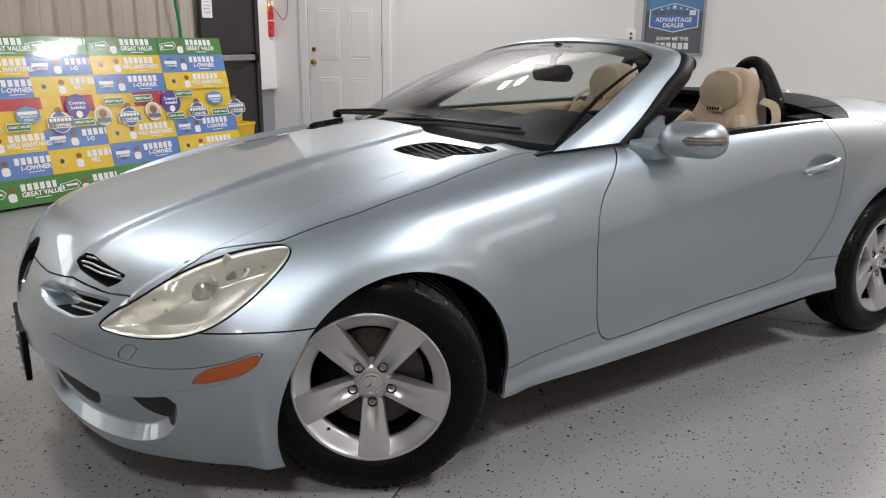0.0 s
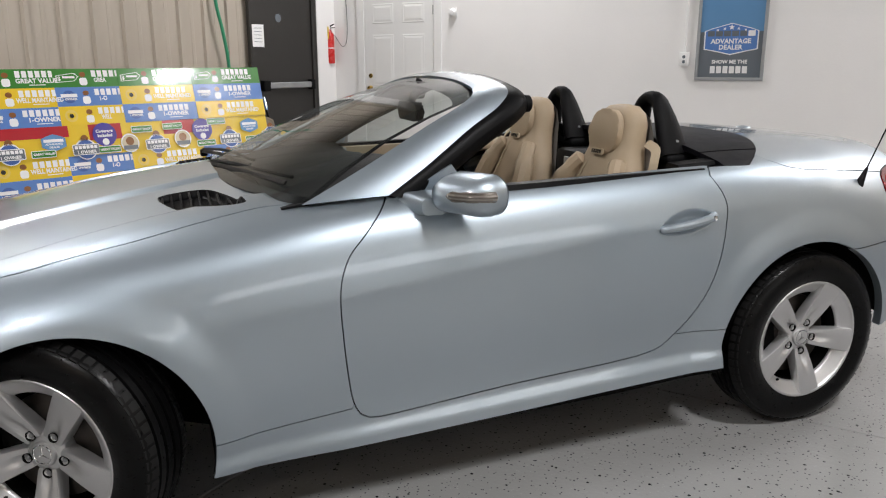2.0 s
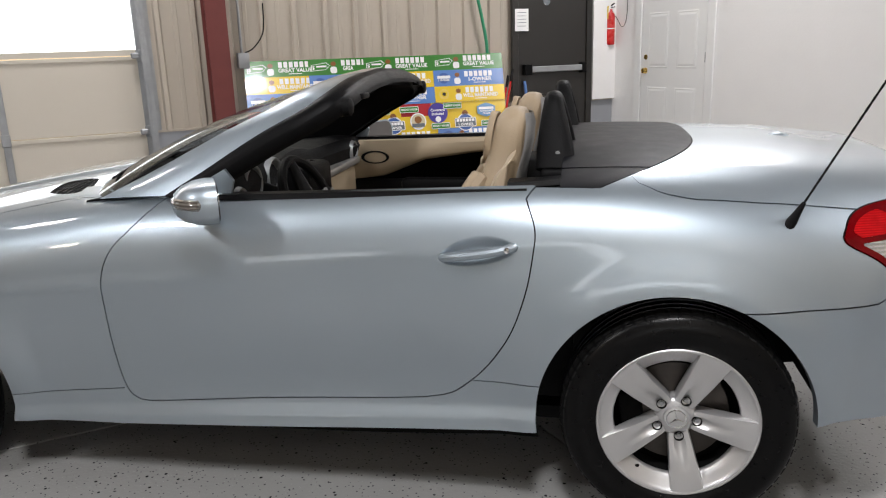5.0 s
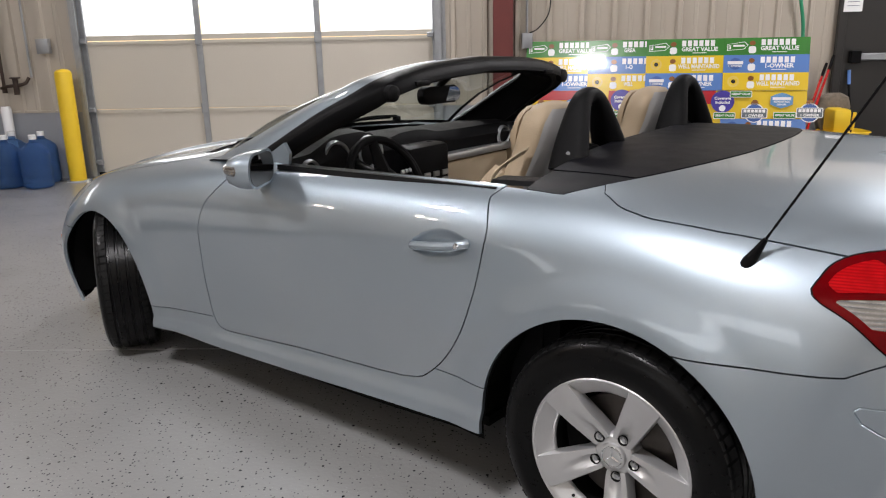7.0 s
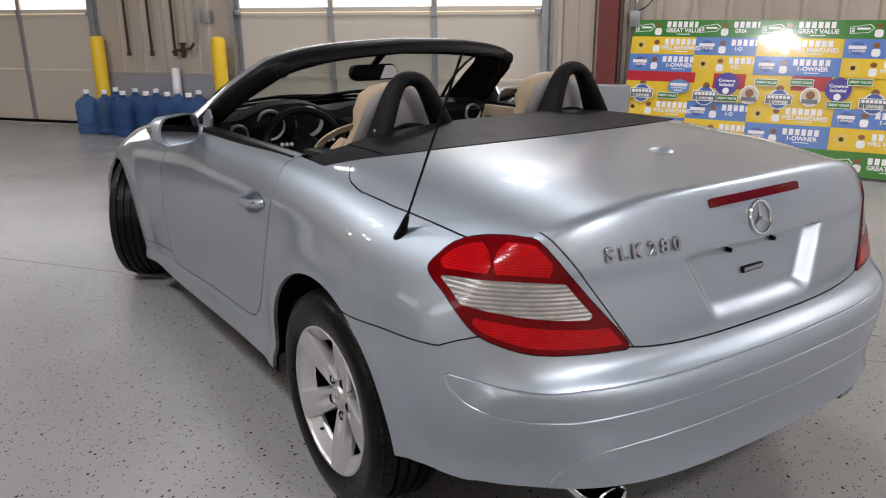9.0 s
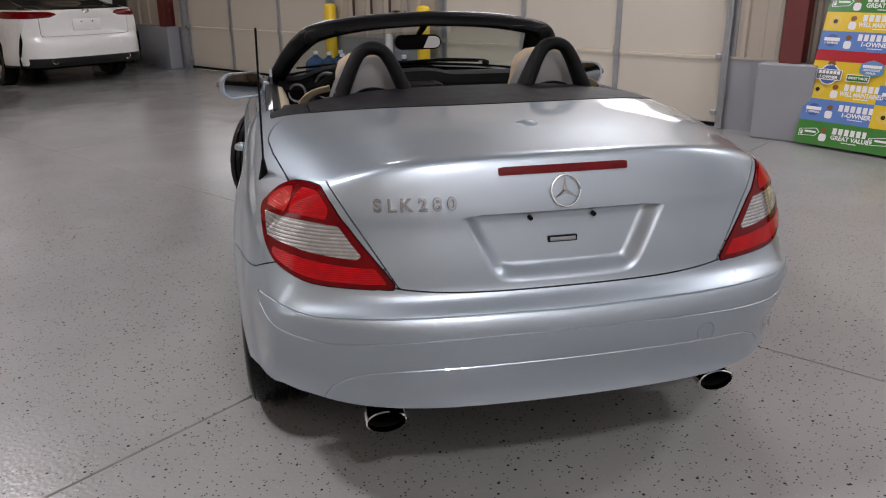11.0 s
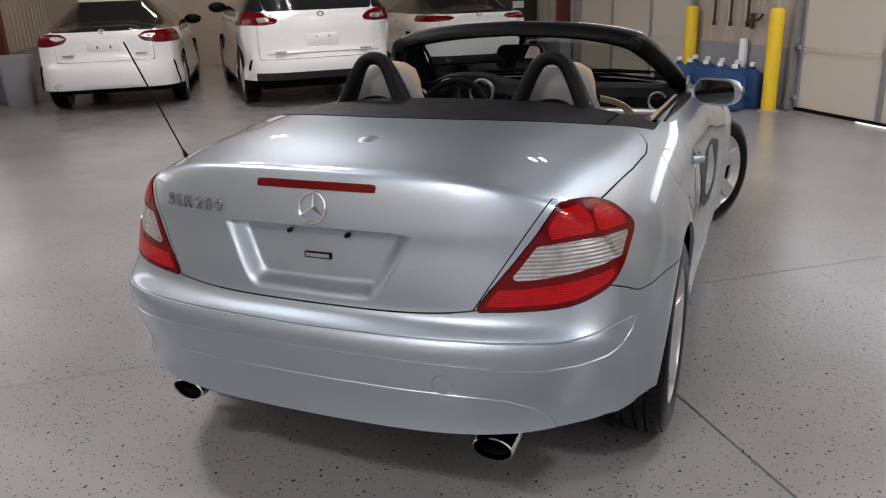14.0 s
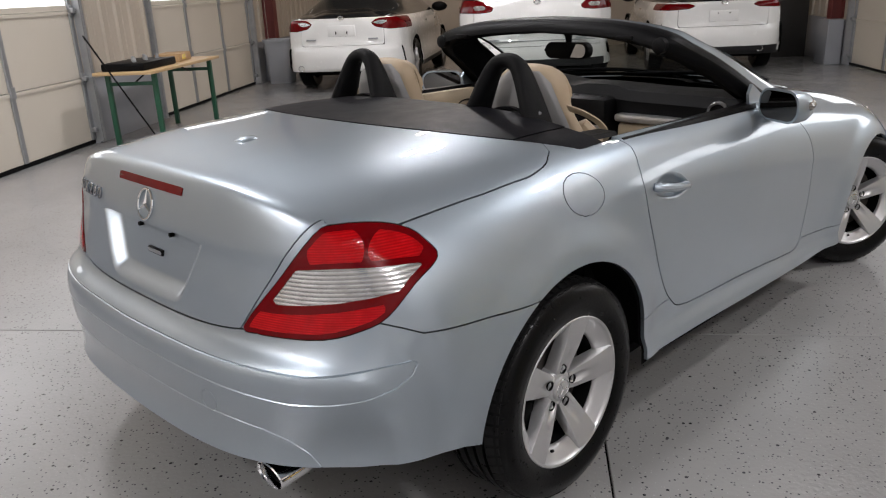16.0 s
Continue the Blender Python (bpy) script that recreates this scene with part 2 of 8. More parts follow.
def tube(bm, pts, r, n=8, caps=True, flat=1.0):
    """A round bar along points; r may be a list; flat squashes it across."""
    pts = [Vector(p) for p in pts]
    rs = r if isinstance(r, (list, tuple)) else [r] * len(pts)
    rings, side = [], None
    for i, p in enumerate(pts):
        d = (pts[min(i + 1, len(pts) - 1)] - pts[max(i - 1, 0)]).normalized()
        if side is None:
            side = d.orthogonal().normalized()
        side = (side - d * side.dot(d)).normalized()
        up = d.cross(side)
        rings.append([p + (side * math.cos(2 * math.pi * k / n) * flat + up * math.sin(2 * math.pi * k / n)) * rs[i] for k in range(n)])
    loft(bm, rings, True, caps)


def smooth_path(pts, n=6):
    """Catmull-Rom through points."""
    P = [Vector(p) for p in pts]
    out = []
    for i in range(len(P) - 1):
        a, b, c, d = P[max(i - 1, 0)], P[i], P[i + 1], P[min(i + 2, len(P) - 1)]
        for k in range(n):
            t = k / n
            out.append(0.5 * ((2 * b) + (c - a) * t + (2 * a - 5 * b + 4 * c - d) * t * t + (3 * b - a - 3 * c + d) * t ** 3))
    out.append(P[-1])
    return out


def prism(bm, outline, z0, z1, bevel=0.0, m=None):
    """A flat outline (x, y) given thickness between z0 and z1."""
    lo = [bm.verts.new((x, y, z0)) for x, y in outline]
    hi = [bm.verts.new((x, y, z1)) for x, y in outline]
    n = len(lo)
    fs = [bm.faces.new(list(reversed(lo))), bm.faces.new(hi)]
    for i in range(n):
        fs.append(bm.faces.new((lo[i], lo[(i + 1) % n], hi[(i + 1) % n], hi[i])))
    vs = lo + hi
    if bevel:
        es = [e for e in fs[1].edges]
        got = bmesh.ops.bevel(bm, geom=es, offset=bevel, segments=2, affect="EDGES", profile=0.5)
        vs = list({v for v in vs if v.is_valid} | {v for f in got["faces"] for v in f.verts})
    if m is not None:
        bmesh.ops.transform(bm, matrix=m, verts=vs)
    return vs


def rounded(w, h, r, n=5, cx=0.0, cy=0.0):
    out = []
    for qx, qy, a0 in ((1, 1, 0), (-1, 1, 90), (-1, -1, 180), (1, -1, 270)):
        for k in range(n + 1):
            a = radians(a0 + 90 * k / n)
            out.append((cx + qx * (w / 2 - r) + r * math.cos(a), cy + qy * (h / 2 - r) + r * math.sin(a)))
    return out

# ---------------------------------------------------------------- the hall


def struct(name, bm, material, label, category, smooth=True):
    ob = obj(name, bm, material, None, "", smooth)
    ob.matrix_world = ROOM.copy()
    return tagged(ob, label, category, "", "structure")


# floor slabs, each its own piece, with saw-cut joints between them
floor = struct("floor", boxes((U_BACK - 0.3, U_FAR + 0.3, V_RIGHT - 0.3, V_LEFT + 0.3, -0.2, -0.022)), GAP_BLACK, "grey flake epoxy coated concrete floor with joints", "floor", False)
U_CUTS = [U_BACK - 0.2, -0.44, 4.2, 8.8, U_FAR + 0.2]
V_CUTS = [V_RIGHT - 0.2, -0.05, V_LEFT + 0.2]
for ua, ub in zip(U_CUTS, U_CUTS[1:]):
    for va, vb in zip(V_CUTS, V_CUTS[1:]):
        part("slab", boxes((ua + 0.003, ub - 0.003, va + 0.003, vb - 0.003, -0.02, 0.0), bevel=0.003, seg=1), FLOOR, floor, smooth=False)

ceiling = struct("ceiling", boxes((U_BACK, U_FAR, V_RIGHT, V_LEFT, HEIGHT, HEIGHT + 0.15)), CEILING, "ribbed steel ceiling liner out of view, coloured dark to dim reflections", "ceiling", False)
wall_back = struct("wall_back", boxes((U_BACK - 0.15, U_BACK, V_RIGHT, V_LEFT, 0, HEIGHT)), WALL_WHITE, "white painted drywall partition", "wall", False)
wall_far = struct("wall_far", boxes((U_FAR, U_FAR + 0.15, V_RIGHT, V_LEFT, 0, HEIGHT)), LINER, "beige steel lined end wall", "wall", False)

# each overhead door: opening along u, and the side it stands on
BAYS = [(0.14, 3.62, -1), (5.52, 9.0, -1), (0.64, 4.12, 1), (5.58, 9.06, 1)]
BAY_TOP = 3.05


def rib_profile(u0, u1, v_face, side, z0, z1):
    """Ribbed steel sheet: pans with raised ribs every 0.31 m. side -1 faces +v."""
    bm = bmesh.new()
    k = -side
    us = [(u0, 0.0)]
    c = math.ceil((u0 + 0.04) / 0.305) * 0.305
    while c < u1 - 0.05:
        us += [(c - 0.032, 0.0), (c - 0.018, 0.028), (c + 0.018, 0.028), (c + 0.032, 0.0)]
        if c + 0.17 < u1:
            us += [(c + 0.13, 0.0), (c + 0.1375, 0.004), (c + 0.1675, 0.004), (c + 0.175, 0.0)]
        c += 0.305
    us.append((u1, 0.0))
    us = [p for p in us if u0 <= p[0] <= u1]
    lo = [bm.verts.new((a, v_face + k * b, z0)) for a, b in us]
    hi = [bm.verts.new((a, v_face + k * b, z1)) for a, b in us]
    bk = [bm.verts.new((a, v_face - k * 0.15, z)) for a, z in ((u0, z0), (u1, z0), (u1, z1), (u0, z1))]
    for i in range(len(us) - 1):
        bm.faces.new((lo[i], lo[i + 1], hi[i + 1], hi[i]))
    bm.faces.new(bk)
    bm.faces.new((lo[0], hi[0], bk[3], bk[0]))
    bm.faces.new((lo[-1], bk[1], bk[2], hi[-1]))
    bm.faces.new([hi[i] for i in range(len(hi))] + [bk[2], bk[3]])
    bmesh.ops.recalc_face_normals(bm, faces=bm.faces)
    return bm


def side_wall(side, name):
    v = V_RIGHT if side < 0 else V_LEFT
    holes = sorted((a, b) for a, b, s in BAYS if s == side)
    edges = [U_BACK] + [x for h in holes for x in h] + [U_FAR]
    root = struct(name, rib_profile(U_BACK, U_FAR, v, side, BAY_TOP, HEIGHT), LINER, "beige ribbed steel liner wall with overhead doors", "wall", False)
    for i in range(0, len(edges), 2):
        part("liner_panel", rib_profile(edges[i], edges[i + 1], v, side, 0.66, BAY_TOP), LINER, root, "", False)
        part("wainscot", boxes((edges[i], edges[i + 1], v - 0.15 if side < 0 else v - 0.012, v + 0.012 if side < 0 else v + 0.15, 0, 0.655)), WAINSCOT, root, "grey painted wainscot", False)
        part("cap_trim", boxes((edges[i], edges[i + 1], v - 0.1 if side < 0 else v - 0.02, v + 0.02 if side < 0 else v + 0.1, 0.655, 0.675)), LINER, root, "", False)
    return root


side_wall(-1, "wall_right")
side_wall(1, "wall_left")
struct("baseboard", boxes((U_BACK, U_BACK + 0.012, -2.94, V_LEFT, 0, 0.13)), WAINSCOT, "grey rubber baseboard along the white wall", "baseboard", False)


def overhead_door(u0, u1, side, n):
    """Sectional door set in the opening: sections with stiles, a glazed section, tracks and bottom seal."""
    k = -side
    v = (V_RIGHT if side < 0 else V_LEFT) - k * 0.05
    root = tagged(new("overhead_door"), "cream sectional overhead door with a glazed upper section", "garage door", "overhead doors", "structure")
    root.matrix_world = ROOM.copy()
    w = u1 - u0
    z_lines = [0.04, 0.67, 1.325, 1.98, 2.52, BAY_TOP]

    def b(name, mat_, *specs, bevel=0.0, label=""):
        bm = bmesh.new()
        for (a0, a1, d0, d1, z0, z1) in specs:
            y0, y1 = sorted((v + k * d0, v + k * d1))
            box(bm, a0, a1, y0, y1, z0, z1, bevel=bevel, seg=1)
        return part(name, bm, mat_, root, label, False)

    for i, (za, zb) in enumerate(zip(z_lines, z_lines[1:])):
        if i == 2:                                    # glazed section: rails, muntins and panes
            b("window_frame", DOOR_PANEL, (u0, u1, -0.04, 0, za + 0.002, za + 0.05), (u0, u1, -0.04, 0, zb - 0.05, zb - 0.002))
            for j in range(3):
                a0, a1 = u0 + w * j / 3, u0 + w * (j + 1) / 3
                b("pane", WINDOW_GLOW, (a0 + 0.03, a1 - 0.03, -0.03, -0.022, za + 0.05, zb - 0.05), label="bright daylit window pane")
        else:
            b("section", DOOR_PANEL, (u0, u1, -0.04, 0, za + 0.002, zb - 0.005), bevel=0.004)
            b("rail", DOOR_PANEL, (u0, u1, 0, 0.012, zb - 0.035, zb - 0.008))
    for j in range(4):                                # galvanised stiles, shared by the section ends
        a = u0 + w * j / 3
        a = min(max(a, u0 + 0.03), u1 - 0.03)
        for za, zb in zip(z_lines, z_lines[1:]):
            b("stile", STEEL, (a - 0.028, a + 0.028, 0.001, 0.022, za + 0.006, zb - 0.006), bevel=0.003)
        for z in z_lines[1:-1]:
            b("hinge", STEEL, (a - 0.035, a + 0.035, 0.022, 0.034, z - 0.05, z + 0.05), bevel=0.004)
    for a, s in ((u0, -1), (u1, 1)):                  # tracks, jamb angle, rollers
        b("track", STEEL, (a + s * 0.0 - 0.004, a + s * 0.0 + 0.004, 0.03, 0.12, 0.02, BAY_TOP), (a - 0.03, a + 0.03, 0.11, 0.116, 0.02, BAY_TOP))
        b("jamb_angle", STEEL, (a + (0 if s > 0 else -0.07), a + (0.07 if s > 0 else 0), 0.052, 0.06, 0.0, BAY_TOP))
        for z in (0.15, 0.67, 1.325, 1.98):
            b("roller", STEEL, (a - s * 0.06 - 0.02, a - s * 0.06 + 0.05, 0.03, 0.075, z - 0.025, z + 0.025), bevel=0.01)
    b("bottom_seal", BLACK_PLASTIC, (u0, u1, -0.045, 0.012, 0.006, 0.042), bevel=0.004)
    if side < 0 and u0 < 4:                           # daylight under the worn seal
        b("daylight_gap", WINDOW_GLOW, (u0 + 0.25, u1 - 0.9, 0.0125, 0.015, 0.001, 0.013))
    return root


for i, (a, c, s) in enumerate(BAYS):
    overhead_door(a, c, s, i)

# red frame columns on concrete piers
for cu, side, pier in ((-0.47, -1, True), (9.38, -1, True), (9.75, 1, False)):
    v = V_RIGHT if side < 0 else V_LEFT
    k = -side
    col = thing("steel_column", ROOM @ pose(cu, v + k * 0.1, 0), "red primed steel frame column against the wall", "column", "frame columns", "structure")
    part("web", boxes((-0.006, 0.006, -0.09, 0.09, 0.66, HEIGHT - 0.01)), RED_STEEL, col, "", False)
    for d in (-0.085, 0.085):
        part("flange", boxes((-0.09, 0.09, d - 0.006, d + 0.006, 0.66, HEIGHT - 0.01)), RED_STEEL, col, "", False)
    part("pier", boxes((-0.24, 0.24, -0.06, 0.17, 0, 0.66), bevel=0.012), WAINSCOT, col, "grey painted concrete pier", False)

# ceiling fittings that give the lamps their body
for lu, lv, watt in FITTINGS:
    fit_ = thing("ceiling_light", ROOM @ pose(lu, lv, LAMP_Z + 0.02), "white linear LED high bay light under the ceiling", "ceiling light", "ceiling lights")
    part("housing", boxes((-0.34, 0.34, -0.22, 0.22, 0.0, 0.07), bevel=0.012), DOOR_WHITE, fit_)
    for dv in (-0.14, 0.14):
        part("diffuser", boxes((-0.3, 0.3, dv - 0.05, dv + 0.05, -0.012, -0.001)), LAMP_GLOW, fit_)
    for a in (-0.25, 0.25):
        bm = bmesh.new()
        tube(bm, [(a, 0, 0.07), (a, 0, HEIGHT - LAMP_Z - 0.02)], 0.006, 6)
        part("hanger", bm, STEEL, fit_)

# ---------------------------------------------------------------- the roadster's body surface
# Front lip is q = 2.3, rear lip q = -2.3; eight lines run from the centreline out and down to the sill.
STATIONS = []


def st(q, xs, ys, zs):
    STATIONS.append((q, xs, ys, zs))


def flat(q, ys, zs):
    st(q, [q] * 8, ys, zs)


st(2.30, (1.965, 1.955, 1.92, 1.87, 1.80, 1.73, 1.67, 1.61), (0, 0.20, 0.37, 0.51, 0.61, 0.68, 0.73, 0.765), (0.165, 0.165, 0.165, 0.163, 0.16, 0.158, 0.155, 0.15))
st(2.15, (2.035, 2.015, 1.95, 1.85, 1.76, 1.69, 1.63, 1.58), (0, 0.27, 0.49, 0.64, 0.735, 0.79, 0.815, 0.80), (0.36, 0.36, 0.36, 0.355, 0.35, 0.33, 0.27, 0.155))
st(2.00, (2.015, 1.99, 1.91, 1.80, 1.70, 1.62, 1.57, 1.55), (0, 0.30, 0.53, 0.69, 0.785, 0.845, 0.86, 0.825), (0.53, 0.53, 0.53, 0.525, 0.505, 0.455, 0.33, 0.155))
st(1.85, (1.93, 1.905, 1.83, 1.72, 1.62, 1.55, 1.50, 1.49), (0, 0.30, 0.53, 0.69, 0.80, 0.87, 0.88, 0.84), (0.66, 0.655, 0.635, 0.615, 0.575, 0.49, 0.345, 0.16))
st(1.60, (1.70, 1.68, 1.61, 1.53, 1.46, 1.42, 1.40, 1.40), (0, 0.32, 0.57, 0.72, 0.825, 0.885, 0.89, 0.85), (0.745, 0.745, 0.72, 0.695, 0.635, 0.515, 0.35, 0.17))
st(1.30, (1.35, 1.34, 1.31, 1.28, 1.26, 1.25, 1.25, 1.25), (0, 0.33, 0.595, 0.75, 0.85, 0.898, 0.895, 0.86), (0.825, 0.82, 0.79, 0.76, 0.685, 0.53, 0.355, 0.18))
flat(1.00, (0, 0.34, 0.61, 0.76, 0.85, 0.89, 0.89, 0.86), (0.885, 0.875, 0.84, 0.805, 0.72, 0.54, 0.36, 0.19))
flat(0.70, (0, 0.35, 0.62, 0.755, 0.84, 0.872, 0.868, 0.85), (0.93, 0.915, 0.878, 0.845, 0.75, 0.55, 0.36, 0.20))
flat(0.40, (0, 0.36, 0.62, 0.745, 0.825, 0.86, 0.85, 0.85), (0.965, 0.95, 0.915, 0.88, 0.78, 0.56, 0.36, 0.205))
flat(0.00, (0, 0.36, 0.62, 0.745, 0.825, 0.855, 0.84, 0.85), (0.985, 0.97, 0.94, 0.905, 0.80, 0.57, 0.36, 0.215))
flat(-0.45, (0, 0.36, 0.62, 0.748, 0.828, 0.855, 0.835, 0.85), (1.0, 0.985, 0.955, 0.92, 0.81, 0.58, 0.365, 0.23))
flat(-0.80, (0, 0.36, 0.62, 0.752, 0.835, 0.868, 0.85, 0.855), (1.01, 1.0, 0.965, 0.93, 0.82, 0.60, 0.38, 0.25))
flat(-1.10, (0, 0.36, 0.60, 0.735, 0.828, 0.868, 0.866, 0.855), (1.01, 1.005, 0.975, 0.93, 0.82, 0.62, 0.40, 0.25))
flat(-1.40, (0, 0.36, 0.58, 0.71, 0.813, 0.862, 0.86, 0.84), (1.002, 0.997, 0.965, 0.915, 0.81, 0.62, 0.40, 0.23))
st(-1.60, (-1.65, -1.645, -1.63, -1.61, -1.59, -1.57, -1.56, -1.55), (0, 0.36, 0.57, 0.685, 0.792, 0.846, 0.846, 0.82), (0.99, 0.985, 0.95, 0.895, 0.785, 0.60, 0.39, 0.20))
st(-1.74, (-1.835, -1.827, -1.795, -1.748, -1.695, -1.650, -1.61, -1.59), (0, 0.355, 0.555, 0.670, 0.773, 0.832, 0.834, 0.80), (0.9725, 0.9665, 0.931, 0.876, 0.762, 0.59, 0.385, 0.19))
st(-1.79, (-1.884, -1.876, -1.842, -1.793, -1.730, -1.676, -1.633, -1.603), (0, 0.352, 0.548, 0.661, 0.762, 0.822, 0.825, 0.788), (0.9655, 0.9595, 0.923, 0.864, 0.751, 0.584, 0.38, 0.186))
st(-1.82, (-1.8985, -1.8905, -1.858, -1.810, -1.750, -1.695, -1.648, -1.612), (0, 0.35, 0.545, 0.656, 0.754, 0.814, 0.817, 0.78), (0.9475, 0.9425, 0.907, 0.846, 0.737, 0.577, 0.376, 0.186))
st(-1.90, (-1.927, -1.917, -1.887, -1.844, -1.785, -1.732, -1.68, -1.635), (0, 0.345, 0.535, 0.645, 0.742, 0.803, 0.805, 0.765), (0.865, 0.86, 0.83, 0.775, 0.69, 0.56, 0.37, 0.187))
st(-2.00, (-1.968, -1.957, -1.922, -1.880, -1.832, -1.775, -1.718, -1.66), (0, 0.34, 0.532, 0.647, 0.732, 0.787, 0.79, 0.75), (0.675, 0.675, 0.67, 0.655, 0.62, 0.54, 0.365, 0.19))
st(-2.04, (-1.985, -1.973, -1.942, -1.902, -1.853, -1.792, -1.73, -1.665), (0, 0.34, 0.534, 0.652, 0.735, 0.782, 0.783, 0.742), (0.622, 0.622, 0.62, 0.612, 0.592, 0.525, 0.36, 0.192))
st(-2.07, (-2.025, -2.012, -1.976, -1.928, -1.872, -1.805, -1.74, -1.672), (0, 0.338, 0.534, 0.653, 0.733, 0.776, 0.776, 0.735), (0.592, 0.592, 0.59, 0.586, 0.573, 0.512, 0.355, 0.195))
st(-2.12, (-2.046, -2.032, -1.992, -1.938, -1.876, -1.81, -1.745, -1.678), (0, 0.335, 0.53, 0.645, 0.722, 0.764, 0.764, 0.727), (0.52, 0.52, 0.518, 0.515, 0.507, 0.46, 0.335, 0.198))
st(-2.20, (-2.04, -2.027, -1.983, -1.922, -1.857, -1.797, -1.74, -1.68), (0, 0.33, 0.518, 0.625, 0.692, 0.732, 0.735, 0.71), (0.43, 0.43, 0.425, 0.415, 0.40, 0.365, 0.29, 0.20))
st(-2.30, (-2.015, -2.0, -1.955, -1.897, -1.838, -1.785, -1.735, -1.685), (0, 0.32, 0.50, 0.60, 0.66, 0.697, 0.705, 0.695), (0.335, 0.335, 0.325, 0.305, 0.28, 0.25, 0.22, 0.203))


def natural_spline(t, Y, tt):
    """C2 cubic through Y (rows at t), sampled at tt."""
    t, tt = np.asarray(t, float), np.asarray(tt, float)
    n = len(t)
    h = np.diff(t)
    A = np.zeros((n, n))
    B = np.zeros((n, Y.shape[1]))
    A[0, 0] = A[-1, -1] = 1
    for i in range(1, n - 1):
        A[i, i - 1], A[i, i], A[i, i + 1] = h[i - 1], 2 * (h[i - 1] + h[i]), h[i]
        B[i] = 6 * ((Y[i + 1] - Y[i]) / h[i] - (Y[i] - Y[i - 1]) / h[i - 1])
    M = np.linalg.solve(A, B)
    k = np.clip(np.searchsorted(t, tt) - 1, 0, n - 2)
    a, b = (t[k + 1] - tt)[:, None], (tt - t[k])[:, None]
    hk = h[k][:, None]
    return M[k] * a ** 3 / (6 * hk) + M[k + 1] * b ** 3 / (6 * hk) + (Y[k] / hk - M[k] * hk / 6) * a + (Y[k + 1] / hk - M[k + 1] * hk / 6) * b


def shell_grid(nq=12, nk=28):
    """The body's left half as a grid of points, and its normals."""
    net = np.array([np.array([xs, ys, zs]).T for q, xs, ys, zs in STATIONS])      # station, line, xyz
    S, K = net.shape[:2]
    d = np.linalg.norm(np.diff(net, axis=0), axis=2).mean(axis=1)
    t = np.concatenate([[0], np.cumsum(d ** 0.8)])
    tt = np.concatenate([np.linspace(t[i], t[i + 1], nq, endpoint=False) for i in range(S - 1)] + [[t[-1]]])
    along = natural_spline(t, net.reshape(S, -1), tt).reshape(-1, K, 3)
    # across: mirrored at the centreline so that the top is smooth over it
    mirrored = np.concatenate([along[:, 2:0:-1] * np.array([1, -1, 1]), along], axis=1)
    kk = np.arange(-2, K, dtype=float)
    ks = np.linspace(0, K - 1, (K - 1) * nk + 1)
    grid = natural_spline(kk, mirrored.transpose(1, 0, 2).reshape(K + 2, -1), ks).reshape(len(ks), -1, 3).transpose(1, 0, 2)
    grid[:, 0, 1] = 0
    return styled(grid)


def ramp(d, w):
    """Smooth step from 0 to 1 as d goes from -w to w."""
    t = np.clip(d / w * 0.5 + 0.5, 0, 1)
    return t * t * (3 - 2 * t)


def styled(g):
    """Creases pressed into the panels: bonnet dome and edge, flank line, rocker flare."""
    x, y, z = g[..., 0], g[..., 1], g[..., 2]
    bonnet = ramp(x - 0.62, 0.10) * ramp(1.93 - x, 0.06) * ramp(z - 0.55, 0.05)
    dome = 0.235 + (x - 0.9) * 0.15
    edge = np.interp(x, [0.6, 0.96, 1.3, 1.65, 1.9], [0.52, 0.565, 0.635, 0.645, 0.60])
    dz = bonnet * (0.013 * ramp(dome - y, 0.016) - 0.004 + 0.017 * ramp(y - edge, 0.014) * ramp(edge + 0.17 - y, 0.09))
    side = ramp(y - 0.70, 0.04)
    line = np.interp(x, [-1.25, -0.9, -0.4, -0.03, 0.4, 0.78], [0.829, 0.812, 0.760, 0.709, 0.657, 0.614])
    along = ramp(0.74 - x, 0.16) * ramp(x + 1.02, 0.16)
    below = line - z
    b = 0.004 * np.logaddexp(0, below / 0.004)
    dy = -side * along * 0.20 * b * np.exp(-b / 0.12)
    sill = 0.305 - 0.055 * x
    dy = dy + side * ramp(0.95 - x, 0.1) * ramp(x + 0.95, 0.1) * 0.012 * ramp(sill - 0.03 - z, 0.025)
    # flared wheel-arch lips
    for x0, z0 in ((1.185, 0.287), (-1.195, 0.318)):
        r = np.hypot(x - x0, z - z0)
        dy = dy + side * 0.012 * ramp(0.43 - r, 0.05)
    # fold across the boot lid above the plate recess
    b = np.maximum(0.826 - z, 0)
    dx = ramp(-1.84 - x, 0.05) * ramp(0.62 - y, 0.05) * 0.26 * b * np.exp(-b / 0.045)
    # the rear apron turns out again towards its lower edge
    lip = np.maximum(0.438 - z, 0) * ramp(-1.60 - x, 0.08)
    dx = dx - 3.3 * lip ** 2
    dy = dy + side * 0.7 * lip ** 2
    out = g.copy()
    out[..., 0] += dx
    out[..., 2] += dz
    out[..., 1] += dy
    return out


